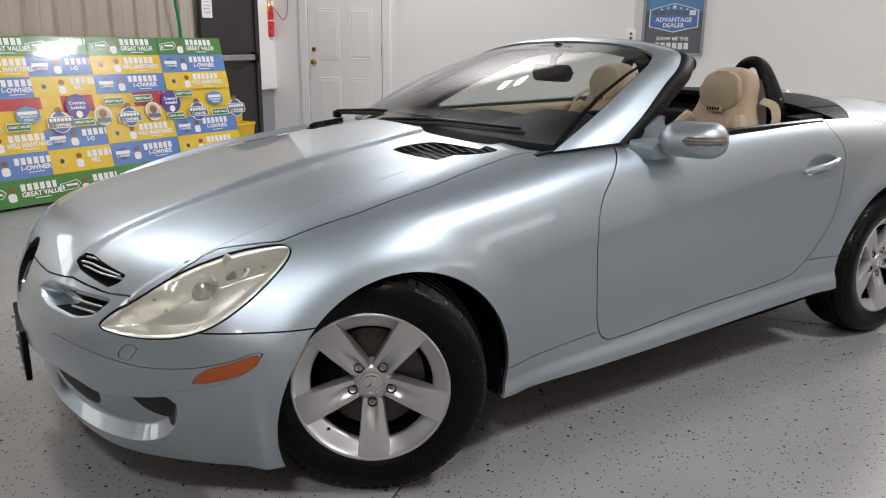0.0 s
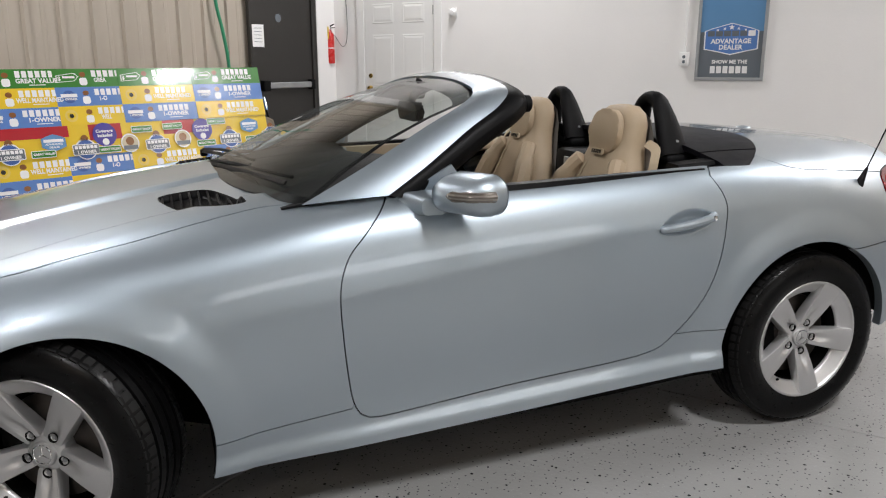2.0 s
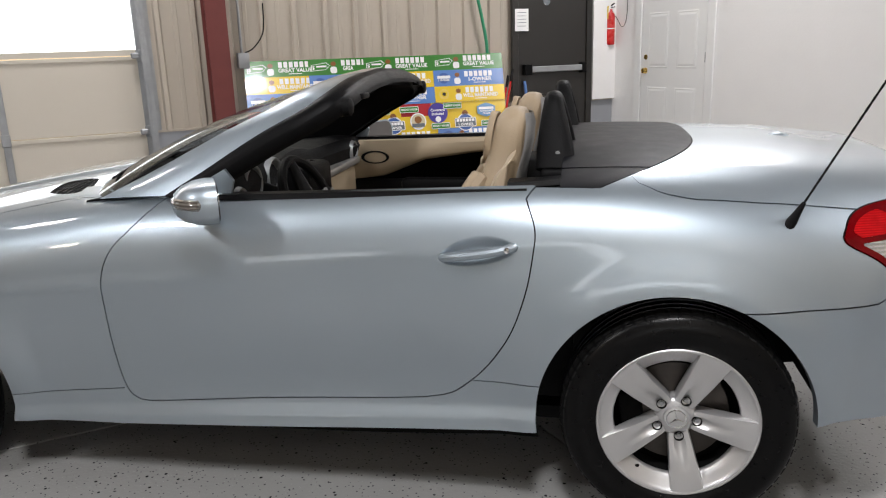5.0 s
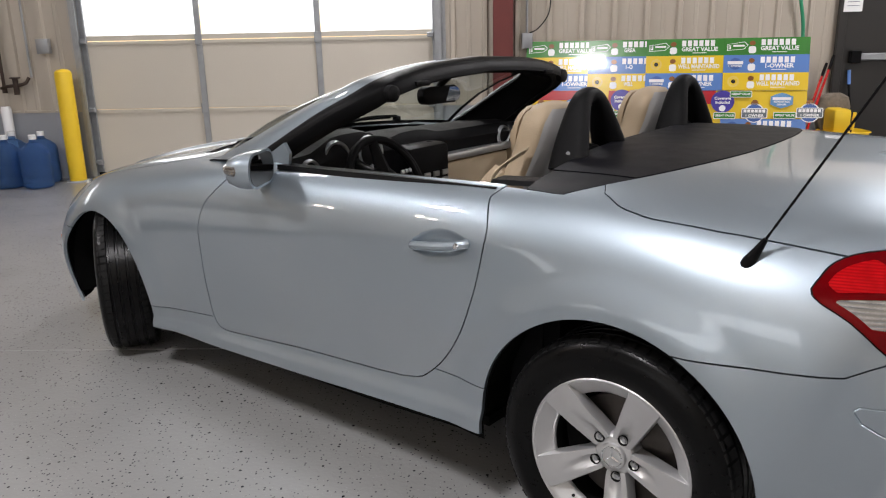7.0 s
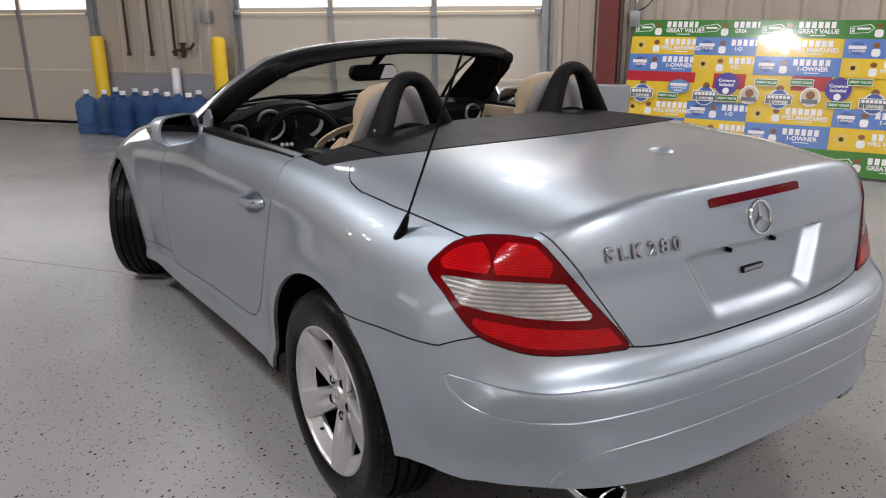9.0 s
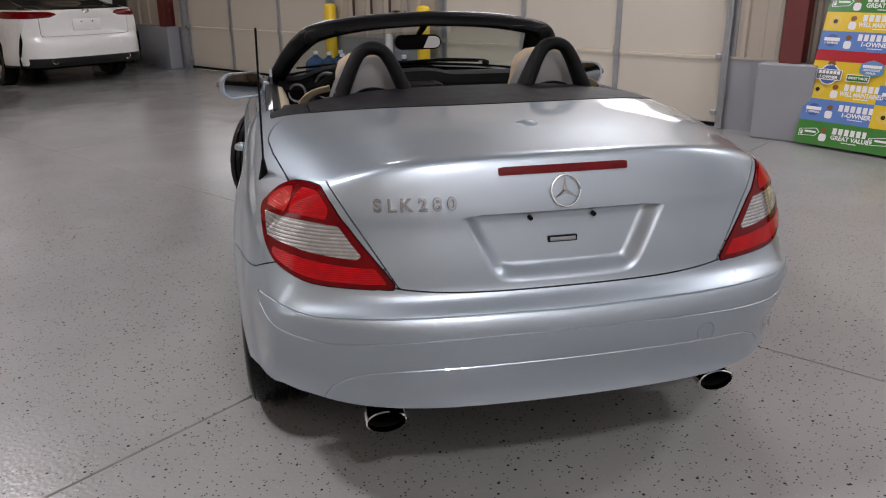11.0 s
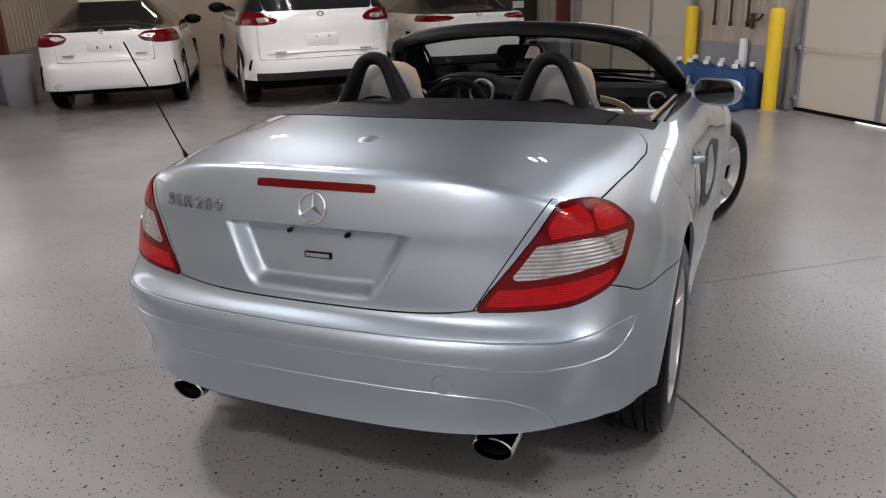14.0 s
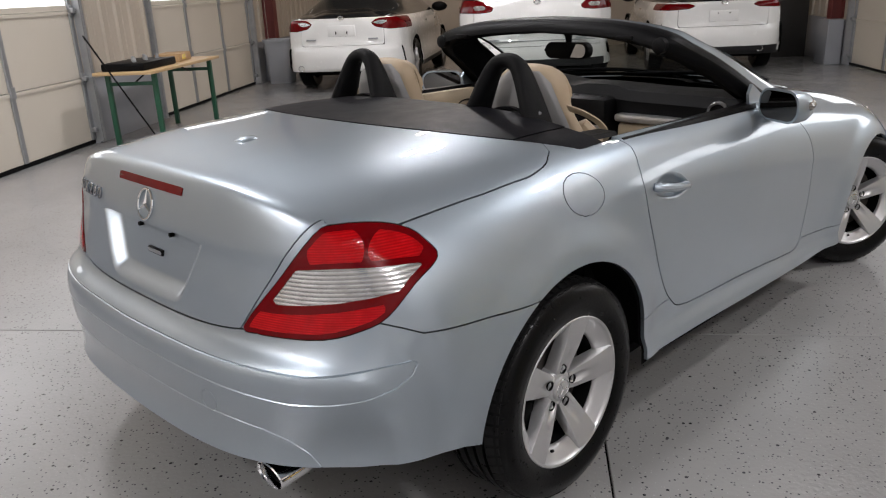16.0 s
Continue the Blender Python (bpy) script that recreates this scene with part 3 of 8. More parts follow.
class Skin:
    """Triangles with normals that can be cut along any level line."""

    def __init__(self, V, N, F):
        self.V, self.N, self.F = V, N, F

    def cut(self, f):
        """Keeps the side where f(x, y, z) is positive."""
        d = f(self.V[:, 0], self.V[:, 1], self.V[:, 2])
        d = np.where(np.abs(d) < 1e-7, 1e-7, d)
        V, N = list(self.V), list(self.N)
        F, made = [], {}

        def mid(i, j):
            key = (i, j) if i < j else (j, i)
            if key not in made:
                a, b = key
                w = d[a] / (d[a] - d[b])
                made[key] = len(V)
                V.append(self.V[a] * (1 - w) + self.V[b] * w)
                N.append(self.N[a] * (1 - w) + self.N[b] * w)
            return made[key]

        pos = d > 0
        cnt = pos[self.F].sum(axis=1)
        F.extend(self.F[cnt == 3].tolist())
        for tri in self.F[(cnt > 0) & (cnt < 3)]:
            out = []
            for k in range(3):
                i, j = int(tri[k]), int(tri[(k + 1) % 3])
                if pos[i]:
                    out.append(i)
                if pos[i] != pos[j]:
                    out.append(mid(i, j))
            F.append(out[:3])
            if len(out) == 4:
                F.append([out[0], out[2], out[3]])
        if not F:
            return Skin(np.zeros((0, 3)), np.zeros((0, 3)), np.zeros((0, 3), int))
        F = np.array(F)
        used, inv = np.unique(F, return_inverse=True)
        return Skin(np.array(V)[used], np.array(N)[used], inv.reshape(-1, 3))

    def finer(self, n=1):
        """Splits every triangle into four, n times."""
        V, N, F = self.V, self.N, self.F
        for _ in range(n):
            E = np.sort(np.vstack([F[:, [0, 1]], F[:, [1, 2]], F[:, [2, 0]]]), axis=1)
            U, inv = np.unique(E, axis=0, return_inverse=True)
            inv = inv.reshape(-1)
            m = len(V) + inv.reshape(3, -1).T
            V, N = np.vstack([V, (V[U[:, 0]] + V[U[:, 1]]) / 2]), np.vstack([N, (N[U[:, 0]] + N[U[:, 1]]) / 2])
            F = np.vstack([np.stack([F[:, 0], m[:, 0], m[:, 2]], 1), np.stack([m[:, 0], F[:, 1], m[:, 1]], 1), np.stack([m[:, 2], m[:, 1], F[:, 2]], 1), m])
        return Skin(V, N, F)

    def mirror(self):
        s = np.array([1, -1, 1])
        return Skin(self.V * s, self.N * s, self.F[:, ::-1])

    def join(self, o):
        return Skin(np.vstack([self.V, o.V]), np.vstack([self.N, o.N]), np.vstack([self.F, o.F + len(self.V)]))

    def shift(self, d):
        return Skin(self.V + self.N * d, self.N, self.F)

    def normalised(self):
        return self.N / np.maximum(np.linalg.norm(self.N, axis=1, keepdims=True), 1e-9)

    def rim(self):
        """Open edges, in winding order."""
        seen = {}
        for tri in self.F:
            for k in range(3):
                i, j = int(tri[k]), int(tri[(k + 1) % 3])
                seen[(i, j)] = True
        return [(i, j) for (i, j) in seen if (j, i) not in seen]

    def weld(self, tol=1e-5):
        key = np.round(self.V / tol).astype(np.int64)
        _, first, inv = np.unique(key, axis=0, return_index=True, return_inverse=True)
        F = inv.reshape(-1)[self.F]
        ok = (F[:, 0] != F[:, 1]) & (F[:, 1] != F[:, 2]) & (F[:, 0] != F[:, 2])
        return Skin(self.V[first], self.N[first], F[ok])


def half_skin():
    g = shell_grid()
    A, B = g.shape[:2]
    ta = np.gradient(g, axis=0)
    tb = np.gradient(g, axis=1)
    tb[:, 0] = tb[:, 0] * np.array([0, 1, 0])
    n = np.cross(tb, ta)
    n /= np.maximum(np.linalg.norm(n, axis=2, keepdims=True), 1e-9)
    if n[A // 2, B - 12, 1] < 0:
        n = -n
    n[:, 0, 1] = 0
    idx = np.arange(A * B).reshape(A, B)
    a, b, c, d = idx[:-1, :-1].ravel(), idx[1:, :-1].ravel(), idx[1:, 1:].ravel(), idx[:-1, 1:].ravel()
    F = np.vstack([np.stack([a, b, c], 1), np.stack([a, c, d], 1)])
    V, N = g.reshape(-1, 3), n.reshape(-1, 3)
    fn = np.cross(V[F[:, 1]] - V[F[:, 0]], V[F[:, 2]] - V[F[:, 0]])
    flip = np.einsum("ij,ij->i", fn, N[F[:, 0]]) < 0
    F[flip] = F[flip][:, ::-1]
    return Skin(V, N, F)


def skin_part(name, skin, material, parent, label="", flange=0.012, lift=0.0):
    """A body panel with its edges folded in, shaded by the surface's own normals."""
    N = skin.normalised()
    V = skin.V + N * lift
    n0 = len(V)
    verts, norms, faces = [V], [N], skin.F.tolist()
    if flange:
        rim = skin.rim()
        ev, en = [], []
        for i, j in rim:
            base = n0 + len(ev)
            e = V[j] - V[i]
            out = np.cross(e, N[i] + N[j])
            out /= max(np.linalg.norm(out), 1e-9)
            ev += [V[i], V[j], V[j] - N[j] * flange, V[i] - N[i] * flange]
            en += [out] * 4
            faces += [[base + 1, base, base + 3], [base + 1, base + 3, base + 2]]
        if ev:
            verts.append(np.array(ev))
            norms.append(np.array(en))
    AV, AN = np.vstack(verts), np.vstack(norms)
    me = bpy.data.meshes.new(name)
    me.from_pydata(AV.tolist(), [], faces)
    me.polygons.foreach_set("use_smooth", [True] * len(me.polygons))
    me.normals_split_custom_set_from_vertices(AN.tolist())
    me.materials.append(material)
    ob = new(name, me)
    ob.parent = parent
    if label:
        tagged(ob, label)
    return ob


HALF = half_skin()

# ---------------------------------------------------------------- the roadster
car = thing("roadster", pose(0, 0, 0), "silver-blue two-seat roadster with its top down parked on the hall floor", "car")
AX_F, AX_R, WHEEL_R = 1.215, -1.215, 0.316


def smooth_loop(pts, n=5):
    """A closed outline rounded through its points."""
    P = np.array(pts, float)
    out = []
    m = len(P)
    for i in range(m):
        a, b, c, d = P[(i - 1) % m], P[i], P[(i + 1) % m], P[(i + 2) % m]
        for k in range(n):
            t = k / n
            out.append(0.5 * ((2 * b) + (c - a) * t + (2 * a - 5 * b + 4 * c - d) * t * t + (3 * b - a - 3 * c + d) * t ** 3))
    return np.array(out)


def inside(px, py, loop):
    """Distance to a closed outline, positive within."""
    A = np.asarray(loop, float)
    B = np.roll(A, -1, axis=0)
    best = np.full(px.shape, 1e9)
    odd = np.zeros(px.shape, bool)
    for (ax, ay), (bx, by) in zip(A, B):
        ex, ey = bx - ax, by - ay
        t = np.clip(((px - ax) * ex + (py - ay) * ey) / max(ex * ex + ey * ey, 1e-12), 0, 1)
        best = np.minimum(best, np.hypot(px - ax - t * ex, py - ay - t * ey))
        hit = (ay > py) != (by > py)
        with np.errstate(divide="ignore", invalid="ignore"):
            xi = ax + (py - ay) * ex / (by - ay if by != ay else 1e-12)
        odd ^= hit & (px < xi)
    return np.where(odd, best, -best)


DOOR = smooth_loop([(0.300, 0.905), (0.388, 0.818), (0.446, 0.757), (0.474, 0.672), (0.471, 0.545), (0.458, 0.407), (0.441, 0.325), (0.405, 0.286), (0.324, 0.283),
                    (-0.043, 0.312), (-0.51, 0.341), (-0.645, 0.40), (-0.749, 0.527), (-0.802, 0.66), (-0.825, 0.779), (-0.828, 0.845), (-0.801, 0.917), (-0.775, 0.99), (0.22, 0.99)], 4)
HEADLAMP = smooth_loop([(1.882, 0.530), (1.835, 0.574), (1.761, 0.624), (1.678, 0.666), (1.582, 0.698), (1.516, 0.712), (1.455, 0.718), (1.452, 0.701), (1.499, 0.66),
                        (1.57, 0.609), (1.641, 0.565), (1.692, 0.54), (1.751, 0.523), (1.817, 0.517), (1.865, 0.520)], 3)
MARKER = smooth_loop([(1.715, 0.413), (1.688, 0.447), (1.64, 0.465), (1.577, 0.486), (1.590, 0.455), (1.647, 0.426)], 3)
WASHER = [(1.861, 0.463), (1.839, 0.497), (1.815, 0.495), (1.838, 0.454)]
TAIL = smooth_loop([(-0.488, 0.805), (-0.512, 0.838), (-0.550, 0.866), (-0.612, 0.886), (-0.707, 0.896), (-0.752, 0.880), (-0.845, 0.772), (-0.940, 0.660), (-0.905, 0.652), (-0.874, 0.652),
                    (-0.739, 0.660), (-0.654, 0.678), (-0.597, 0.703), (-0.536, 0.765)], 3)
VENT = smooth_loop([(0.925, 0.345), (0.80, 0.345), (0.74, 0.43), (0.683, 0.598), (0.78, 0.587), (0.875, 0.515)], 3)
GAP = 0.0019


def f_door(x, y, z):
    return inside(x, z, DOOR)


def f_head(x, y, z):
    return np.where(np.abs(y) > 0.45, inside(x, z, HEADLAMP), -0.2)


def f_tail(x, y, z):
    return np.where((np.abs(y) > 0.40) & (x < -1.3), inside(0.66 * x + 0.75 * np.abs(y), z, TAIL), -0.2)


def f_arch(x, y, z):
    """Positive outside both wheel openings."""
    r = np.minimum(np.hypot(x - 1.185, z - 0.287) - 0.354, np.hypot((x + 1.195) * np.where(x < -1.195, 0.965, 1.0), z - 0.318) - 0.362)
    return np.where(np.abs(y) > 0.5, r, 1.0)


def hood_side(x):
    return np.interp(x, [0.45, 0.5, 0.64, 0.83, 1.0, 1.25, 1.46, 1.60], [0.665, 0.662, 0.652, 0.686, 0.72, 0.748, 0.735, 0.66])


def cowl_x(y):
    return 0.735 - 0.02 * (y / 0.4) ** 2 - 0.245 * (np.abs(y) / 0.69) ** 4.5


def nose_seam(a):
    """Height of the seam between bonnet and front bumper."""
    return np.interp(a, [0.0, 0.27, 0.40, 0.55, 0.61, 0.66, 0.70, 0.75], [0.600, 0.600, 0.612, 0.600, 0.602, 0.575, 0.537, 0.537])


def f_hood(x, y, z):
    a = np.abs(y)
    return np.minimum(np.minimum(hood_side(x) - a, x - cowl_x(y)), np.where(x > 1.50, z - nose_seam(a), 0.2))


def f_front(x, y, z):
    """Front bumper."""
    return np.minimum(x - 1.36, nose_seam(np.abs(y)) - z)


def lid_front(y):
    return -1.30 + 0.24 * (np.abs(y) / 0.68) ** 3.2


def lid_side(x):
    return np.interp(-x, [1.05, 1.10, 1.16, 1.24, 1.4, 1.69, 1.80, 1.86, 1.90, 1.95, 2.0], [0.60, 0.700, 0.735, 0.745, 0.732, 0.690, 0.62, 0.565, 0.525, 0.45, 0.40])


def f_lid(x, y, z):
    a = np.abs(y)
    floor_z = 0.632 + 0.02 * (a / 0.45) ** 4
    side = np.where(x < -1.80, 0.4445 + (z - 0.652) * 0.62 - a, lid_side(x) - a)
    return np.minimum(np.minimum(side, -1.02 - x), z - floor_z)


def f_rear(x, y, z):
    """Rear bumper."""
    a = np.abs(y)
    top = np.where(a < 0.46, 0.632 + 0.02 * (a / 0.45) ** 4, np.interp(-x, [1.4, 1.59, 1.70, 1.74, 1.8, 2.0], [0.640, 0.648, 0.655, 0.675, 0.70, 0.70]))
    return np.minimum(-1.36 - x, top - z)


whole = HALF.join(HALF.mirror()).weld()
base = whole.cut(f_arch)
LOW = lambda f, g=GAP: (lambda x, y, z: -f(x, y, z) - g)
HIGH = lambda f, g=GAP: (lambda x, y, z: f(x, y, z) - g)


def pocket(skin, dist, depth, slope, material, name, parent, label="", floor_material_=None, dark=None, fine=1, sharp=False):
    """Presses the part of a skin within an outline inwards, with rounded sloping walls."""
    hole = skin.cut(lambda x, y, z: dist(x, y, z)).finer(fine)
    if dark is None:
        dark = (lambda x, y, z: dist(x, y, z) - slope) if floor_material_ else (lambda x, y, z: x * 0 - 1)
    obs = None
    for piece, mm, nm in ((hole.cut(lambda x, y, z: -dark(x, y, z)), material, name), (hole.cut(dark), floor_material_ or material, name + "_floor")):
        if not len(piece.F):
            continue
        d = np.clip(dist(piece.V[:, 0], piece.V[:, 1], piece.V[:, 2]) / slope, 0, 1)
        d = d if sharp else d * d * (3 - 2 * d)
        V = piece.V - piece.normalised() * (depth * d)[:, None]
        me = bpy.data.meshes.new(nm)
        me.from_pydata(V.tolist(), [], piece.F.tolist())
        me.polygons.foreach_set("use_smooth", [True] * len(me.polygons))
        me.materials.append(mm)
        ob = new(nm, me)
        ob.parent = parent if obs is None else obs
        if obs is None:
            obs = ob
            if label:
                tagged(ob, label)
    return obs


def groove(skin, f, w, depth, parent):
    """A pressed V-shaped joint line along the outline where f is nought."""
    both = skin.cut(f).join(skin.cut(lambda x, y, z: -f(x, y, z)))
    return pocket(both, lambda x, y, z: w - np.abs(f(x, y, z)), depth, w, PAINT, "joint_line", parent, sharp=True)


# bonnet with its two louvred vents
def f_vent(x, y, z):
    return np.where((z > 0.7) & (x > 0.5), inside(x, np.abs(y), VENT), -1.0)


UPPER_SLOT = [(0.366, 0.669), (0.545, 0.641), (0.553, 0.634), (0.551, 0.622), (0.537, 0.611), (0.400, 0.632), (0.374, 0.648)]
LOWER_SLOT = smooth_loop([(0.262, 0.560), (0.31, 0.588), (0.40, 0.594), (0.50, 0.592), (0.562, 0.592), (0.566, 0.572), (0.542, 0.545), (0.488, 0.529), (0.436, 0.529), (0.33, 0.535)], 3)


def f_upper(x, y, z):
    return np.where(x > 1.6, inside(np.abs(y), z, UPPER_SLOT), -1.0)


def f_lower(x, y, z):
    return np.where(x > 1.6, inside(np.abs(y), z, LOWER_SLOT), -1.0)


def f_eye(x, y, z):
    return np.where(x > 1.6, 0.092 - np.hypot(y, (z - 0.558) * 1.14), -1.0)


def f_slot(x, y, z):
    """Grille slots beside the emblem, and the emblem's round seat."""
    return np.maximum(np.maximum(f_upper(x, y, z), f_lower(x, y, z)), f_eye(x, y, z))


hood_skin = base.cut(HIGH(f_hood)).cut(LOW(f_head, 0.004))
hood = skin_part("bonnet", hood_skin.cut(LOW(f_vent, 0)).cut(LOW(f_slot, 0)), PAINT, car)
front_skin = base.cut(HIGH(f_front)).cut(LOW(f_head, 0.004)).cut(lambda x, y, z: np.where(x > 1.5, -f_hood(x, y, z) - GAP, 1))


MOUTH = smooth_loop([(-0.2, 0.368), (-0.2, 0.212), (0.1, 0.210), (0.319, 0.207), (0.439, 0.200), (0.531, 0.200), (0.615, 0.208), (0.681, 0.237), (0.724, 0.286), (0.744, 0.343), (0.733, 0.368),
                     (0.697, 0.361), (0.637, 0.351), (0.57, 0.347), (0.50, 0.370), (0.403, 0.382), (0.33, 0.376), (0.1, 0.370)], 3)
INTAKE = smooth_loop([(-0.2, 0.358), (-0.2, 0.245), (0.30, 0.245), (0.40, 0.238), (0.47, 0.250), (0.505, 0.310), (0.49, 0.352), (0.42, 0.370), (0.33, 0.366)], 3)
FOG_VENT = smooth_loop([(0.605, 0.343), (0.630, 0.290), (0.665, 0.268), (0.702, 0.268), (0.722, 0.290), (0.705, 0.332), (0.665, 0.347)], 3)
STRIP = smooth_loop([(0.379, 0.432), (0.392, 0.462), (0.422, 0.472), (0.483, 0.469), (0.547, 0.463), (0.628, 0.452), (0.692, 0.444), (0.774, 0.450), (0.83, 0.469), (0.862, 0.492), (0.871, 0.484), (0.856, 0.445),
                     (0.829, 0.418), (0.779, 0.395), (0.706, 0.381), (0.62, 0.389), (0.544, 0.405), (0.44, 0.427)], 3)


def f_mouth(x, y, z):
    return np.where(x > 1.5, inside(np.abs(y), z, MOUTH), -1.0)


def f_dark_mouth(x, y, z):
    a = np.abs(y)
    return np.maximum(inside(a, z, INTAKE), inside(a, z, FOG_VENT))


def f_strip(x, y, z):
    return np.where(x > 1.52, inside(np.abs(y), z, STRIP), -1.0)


def f_marker(x, y, z):
    return np.where(np.abs(y) > 0.6, inside(x, z, MARKER), -1.0)


def f_washer(x, y, z):
    return np.where(np.abs(y) > 0.5, inside(x, z, WASHER), -1.0)


bumper_f = front_skin.cut(LOW(f_slot, 0)).cut(LOW(f_mouth, 0)).cut(LOW(f_marker, 0.001)).cut(LOW(f_washer, 0.0012)).cut(LOW(f_strip, 0.0007))
front_bumper = skin_part("front_bumper", bumper_f, PAINT, car)
skin_part("bumper_strip", front_skin.cut(HIGH(f_strip, 0.0007)).cut(LOW(f_marker, 0.001)).cut(LOW(f_mouth, 0)).cut(lambda x, y, z: y), PAINT, front_bumper, "", 0.008, 0.002)
skin_part("bumper_strip", front_skin.cut(HIGH(f_strip, 0.0007)).cut(LOW(f_marker, 0.001)).cut(LOW(f_mouth, 0)).cut(lambda x, y, z: -y), PAINT, front_bumper, "", 0.008, 0.002)
nose = hood_skin.join(front_skin)
MESH_GREY = mat("dark_grey_intake_mesh", (0.03, 0.03, 0.032), 0.6, spec=0.3, bump=0.5, bump_scale=160)
for s in (1, -1):
    side_of = lambda k: k.cut(lambda x, y, z: s * y)
    pocket(side_of(hood_skin), f_upper, 0.045, 0.016, BLACK_PLASTIC, "upper_grille", hood, "black slatted upper grille slot")
    pocket(side_of(nose), f_lower, 0.06, 0.026, PAINT, "lower_grille", front_bumper, "scooped lower grille slot with a dark inset", BLACK_PLASTIC, lambda x, y, z: np.minimum(np.abs(y) - 0.395 - (z - 0.56) * 0.8, f_lower(x, y, z) - 0.006))
    pocket(side_of(front_skin), f_mouth, 0.042, 0.020, PAINT, "lower_intake", front_bumper, "scooped lower intake with a dark mesh inset", MESH_GREY, f_dark_mouth, 2, True)
pocket(nose, f_eye, 0.035, 0.02, BLACK_PLASTIC, "emblem_seat", front_bumper)
for s in (1, -1):
    skin_part("washer_cover", front_skin.cut(f_washer).cut(lambda x, y, z: s * y), PAINT, front_bumper, "", 0.004)
for s, nm in ((1, "side_marker"), (-1, "side_marker")):
    skin_part(nm, front_skin.cut(f_marker).cut(lambda x, y, z: s * y), AMBER, front_bumper, "amber side marker lens", 0.006, 0.002)
for s in (1, -1):
    v = pocket(hood_skin.cut(lambda x, y, z: s * y), f_vent, 0.022, 0.012, BLACK_PLASTIC, "bonnet_vent", hood, "black mesh bonnet vent")
    for i in range(9):                                   # louvre bars over the vent
        t = (i + 0.5) / 9
        x0 = 0.925 - 0.24 * t
        ys = [w for w in np.linspace(0.33, 0.61, 60) if inside(np.array([x0]), np.array([w]), VENT)[0] > 0.004]
        if len(ys) > 2:
            bm = bmesh.new()
            pts = []
            for w in np.linspace(ys[0], ys[-1], 5):
                k = np.argmin(np.hypot(hood_skin.V[:, 0] - x0, hood_skin.V[:, 1] - s * w))
                pts.append((x0, s * w, hood_skin.V[k, 2] - 0.006))
            tube(bm, pts, 0.0035, 5)
            part("louvre", bm, BLACK_PLASTIC, v)
# grille bars and the round emblem
def nose_x(y, z):
    k = np.argsort(np.hypot(nose.V[:, 1] - y, nose.V[:, 2] - z) + (nose.V[:, 0] < 1.6) * 9)[:8]
    return float(nose.V[k, 0].mean())


for s in (1, -1):
    for z, drop, y0, y1, owner in ((0.658, 0.10, 0.378, 0.50, hood), (0.648, 0.08, 0.382, 0.53, hood), (0.638, 0.06, 0.392, 0.54, hood), (0.582, 0.0, 0.44, 0.555, front_bumper), (0.566, 0.0, 0.44, 0.55, front_bumper), (0.550, 0.0, 0.45, 0.54, front_bumper)):
        bm = bmesh.new()
        pts = [(w, z - (w - y0) * drop) for w in np.linspace(y0, y1, 6)]
        tube(bm, [(nose_x(w, zz) - 0.010, s * w, zz) for w, zz in pts], 0.0032, 6)
        part("grille_bar", bm, STEEL, owner)


def emblem(parent, m, r):
    """Chrome ring with three plain bars."""
    bm = bmesh.new()
    ring = [(r * 0.93 * math.cos(2 * math.pi * i / 32), r * 0.93 * math.sin(2 * math.pi * i / 32), 0) for i in range(33)]
    tube(bm, ring, r * 0.075, 6, False)
    for k in range(3):
        a = radians(90 + 120 * k)
        tip, n = Vector((math.cos(a), math.sin(a), 0)), Vector((-math.sin(a), math.cos(a), 0))
        q = [tip * r * 0.9, n * r * 0.13, -tip * r * 0.06, -n * r * 0.13]
        top = bm.verts.new((0, 0, r * 0.13))
        end = [bm.verts.new(p) for p in q]
        for i in range(4):
            bm.faces.new((end[i], end[(i + 1) % 4], top))
    bmesh.ops.transform(bm, matrix=m, verts=bm.verts)
    return part("emblem", bm, CHROME, parent, "chrome ring emblem")


emblem(front_bumper, pose(1.972, 0, 0.558, 90 - 31, 0, 90), 0.092)
plate = part("plate_bracket", boxes((2.028, 2.046, -0.155, 0.155, 0.245, 0.402), bevel=0.006), BLACK_PLASTIC, front_bumper, "empty black number plate bracket")
for dy in (-0.09, 0.09):
    for dz in (0.27, 0.375):
        bm = bmesh.new()
        lathe(bm, [(0, 0.012), (0.007, 0.01), (0.009, 0)], 10, "x", (2.045, dy, dz))
        part("bolt", bm, STEEL, plate)

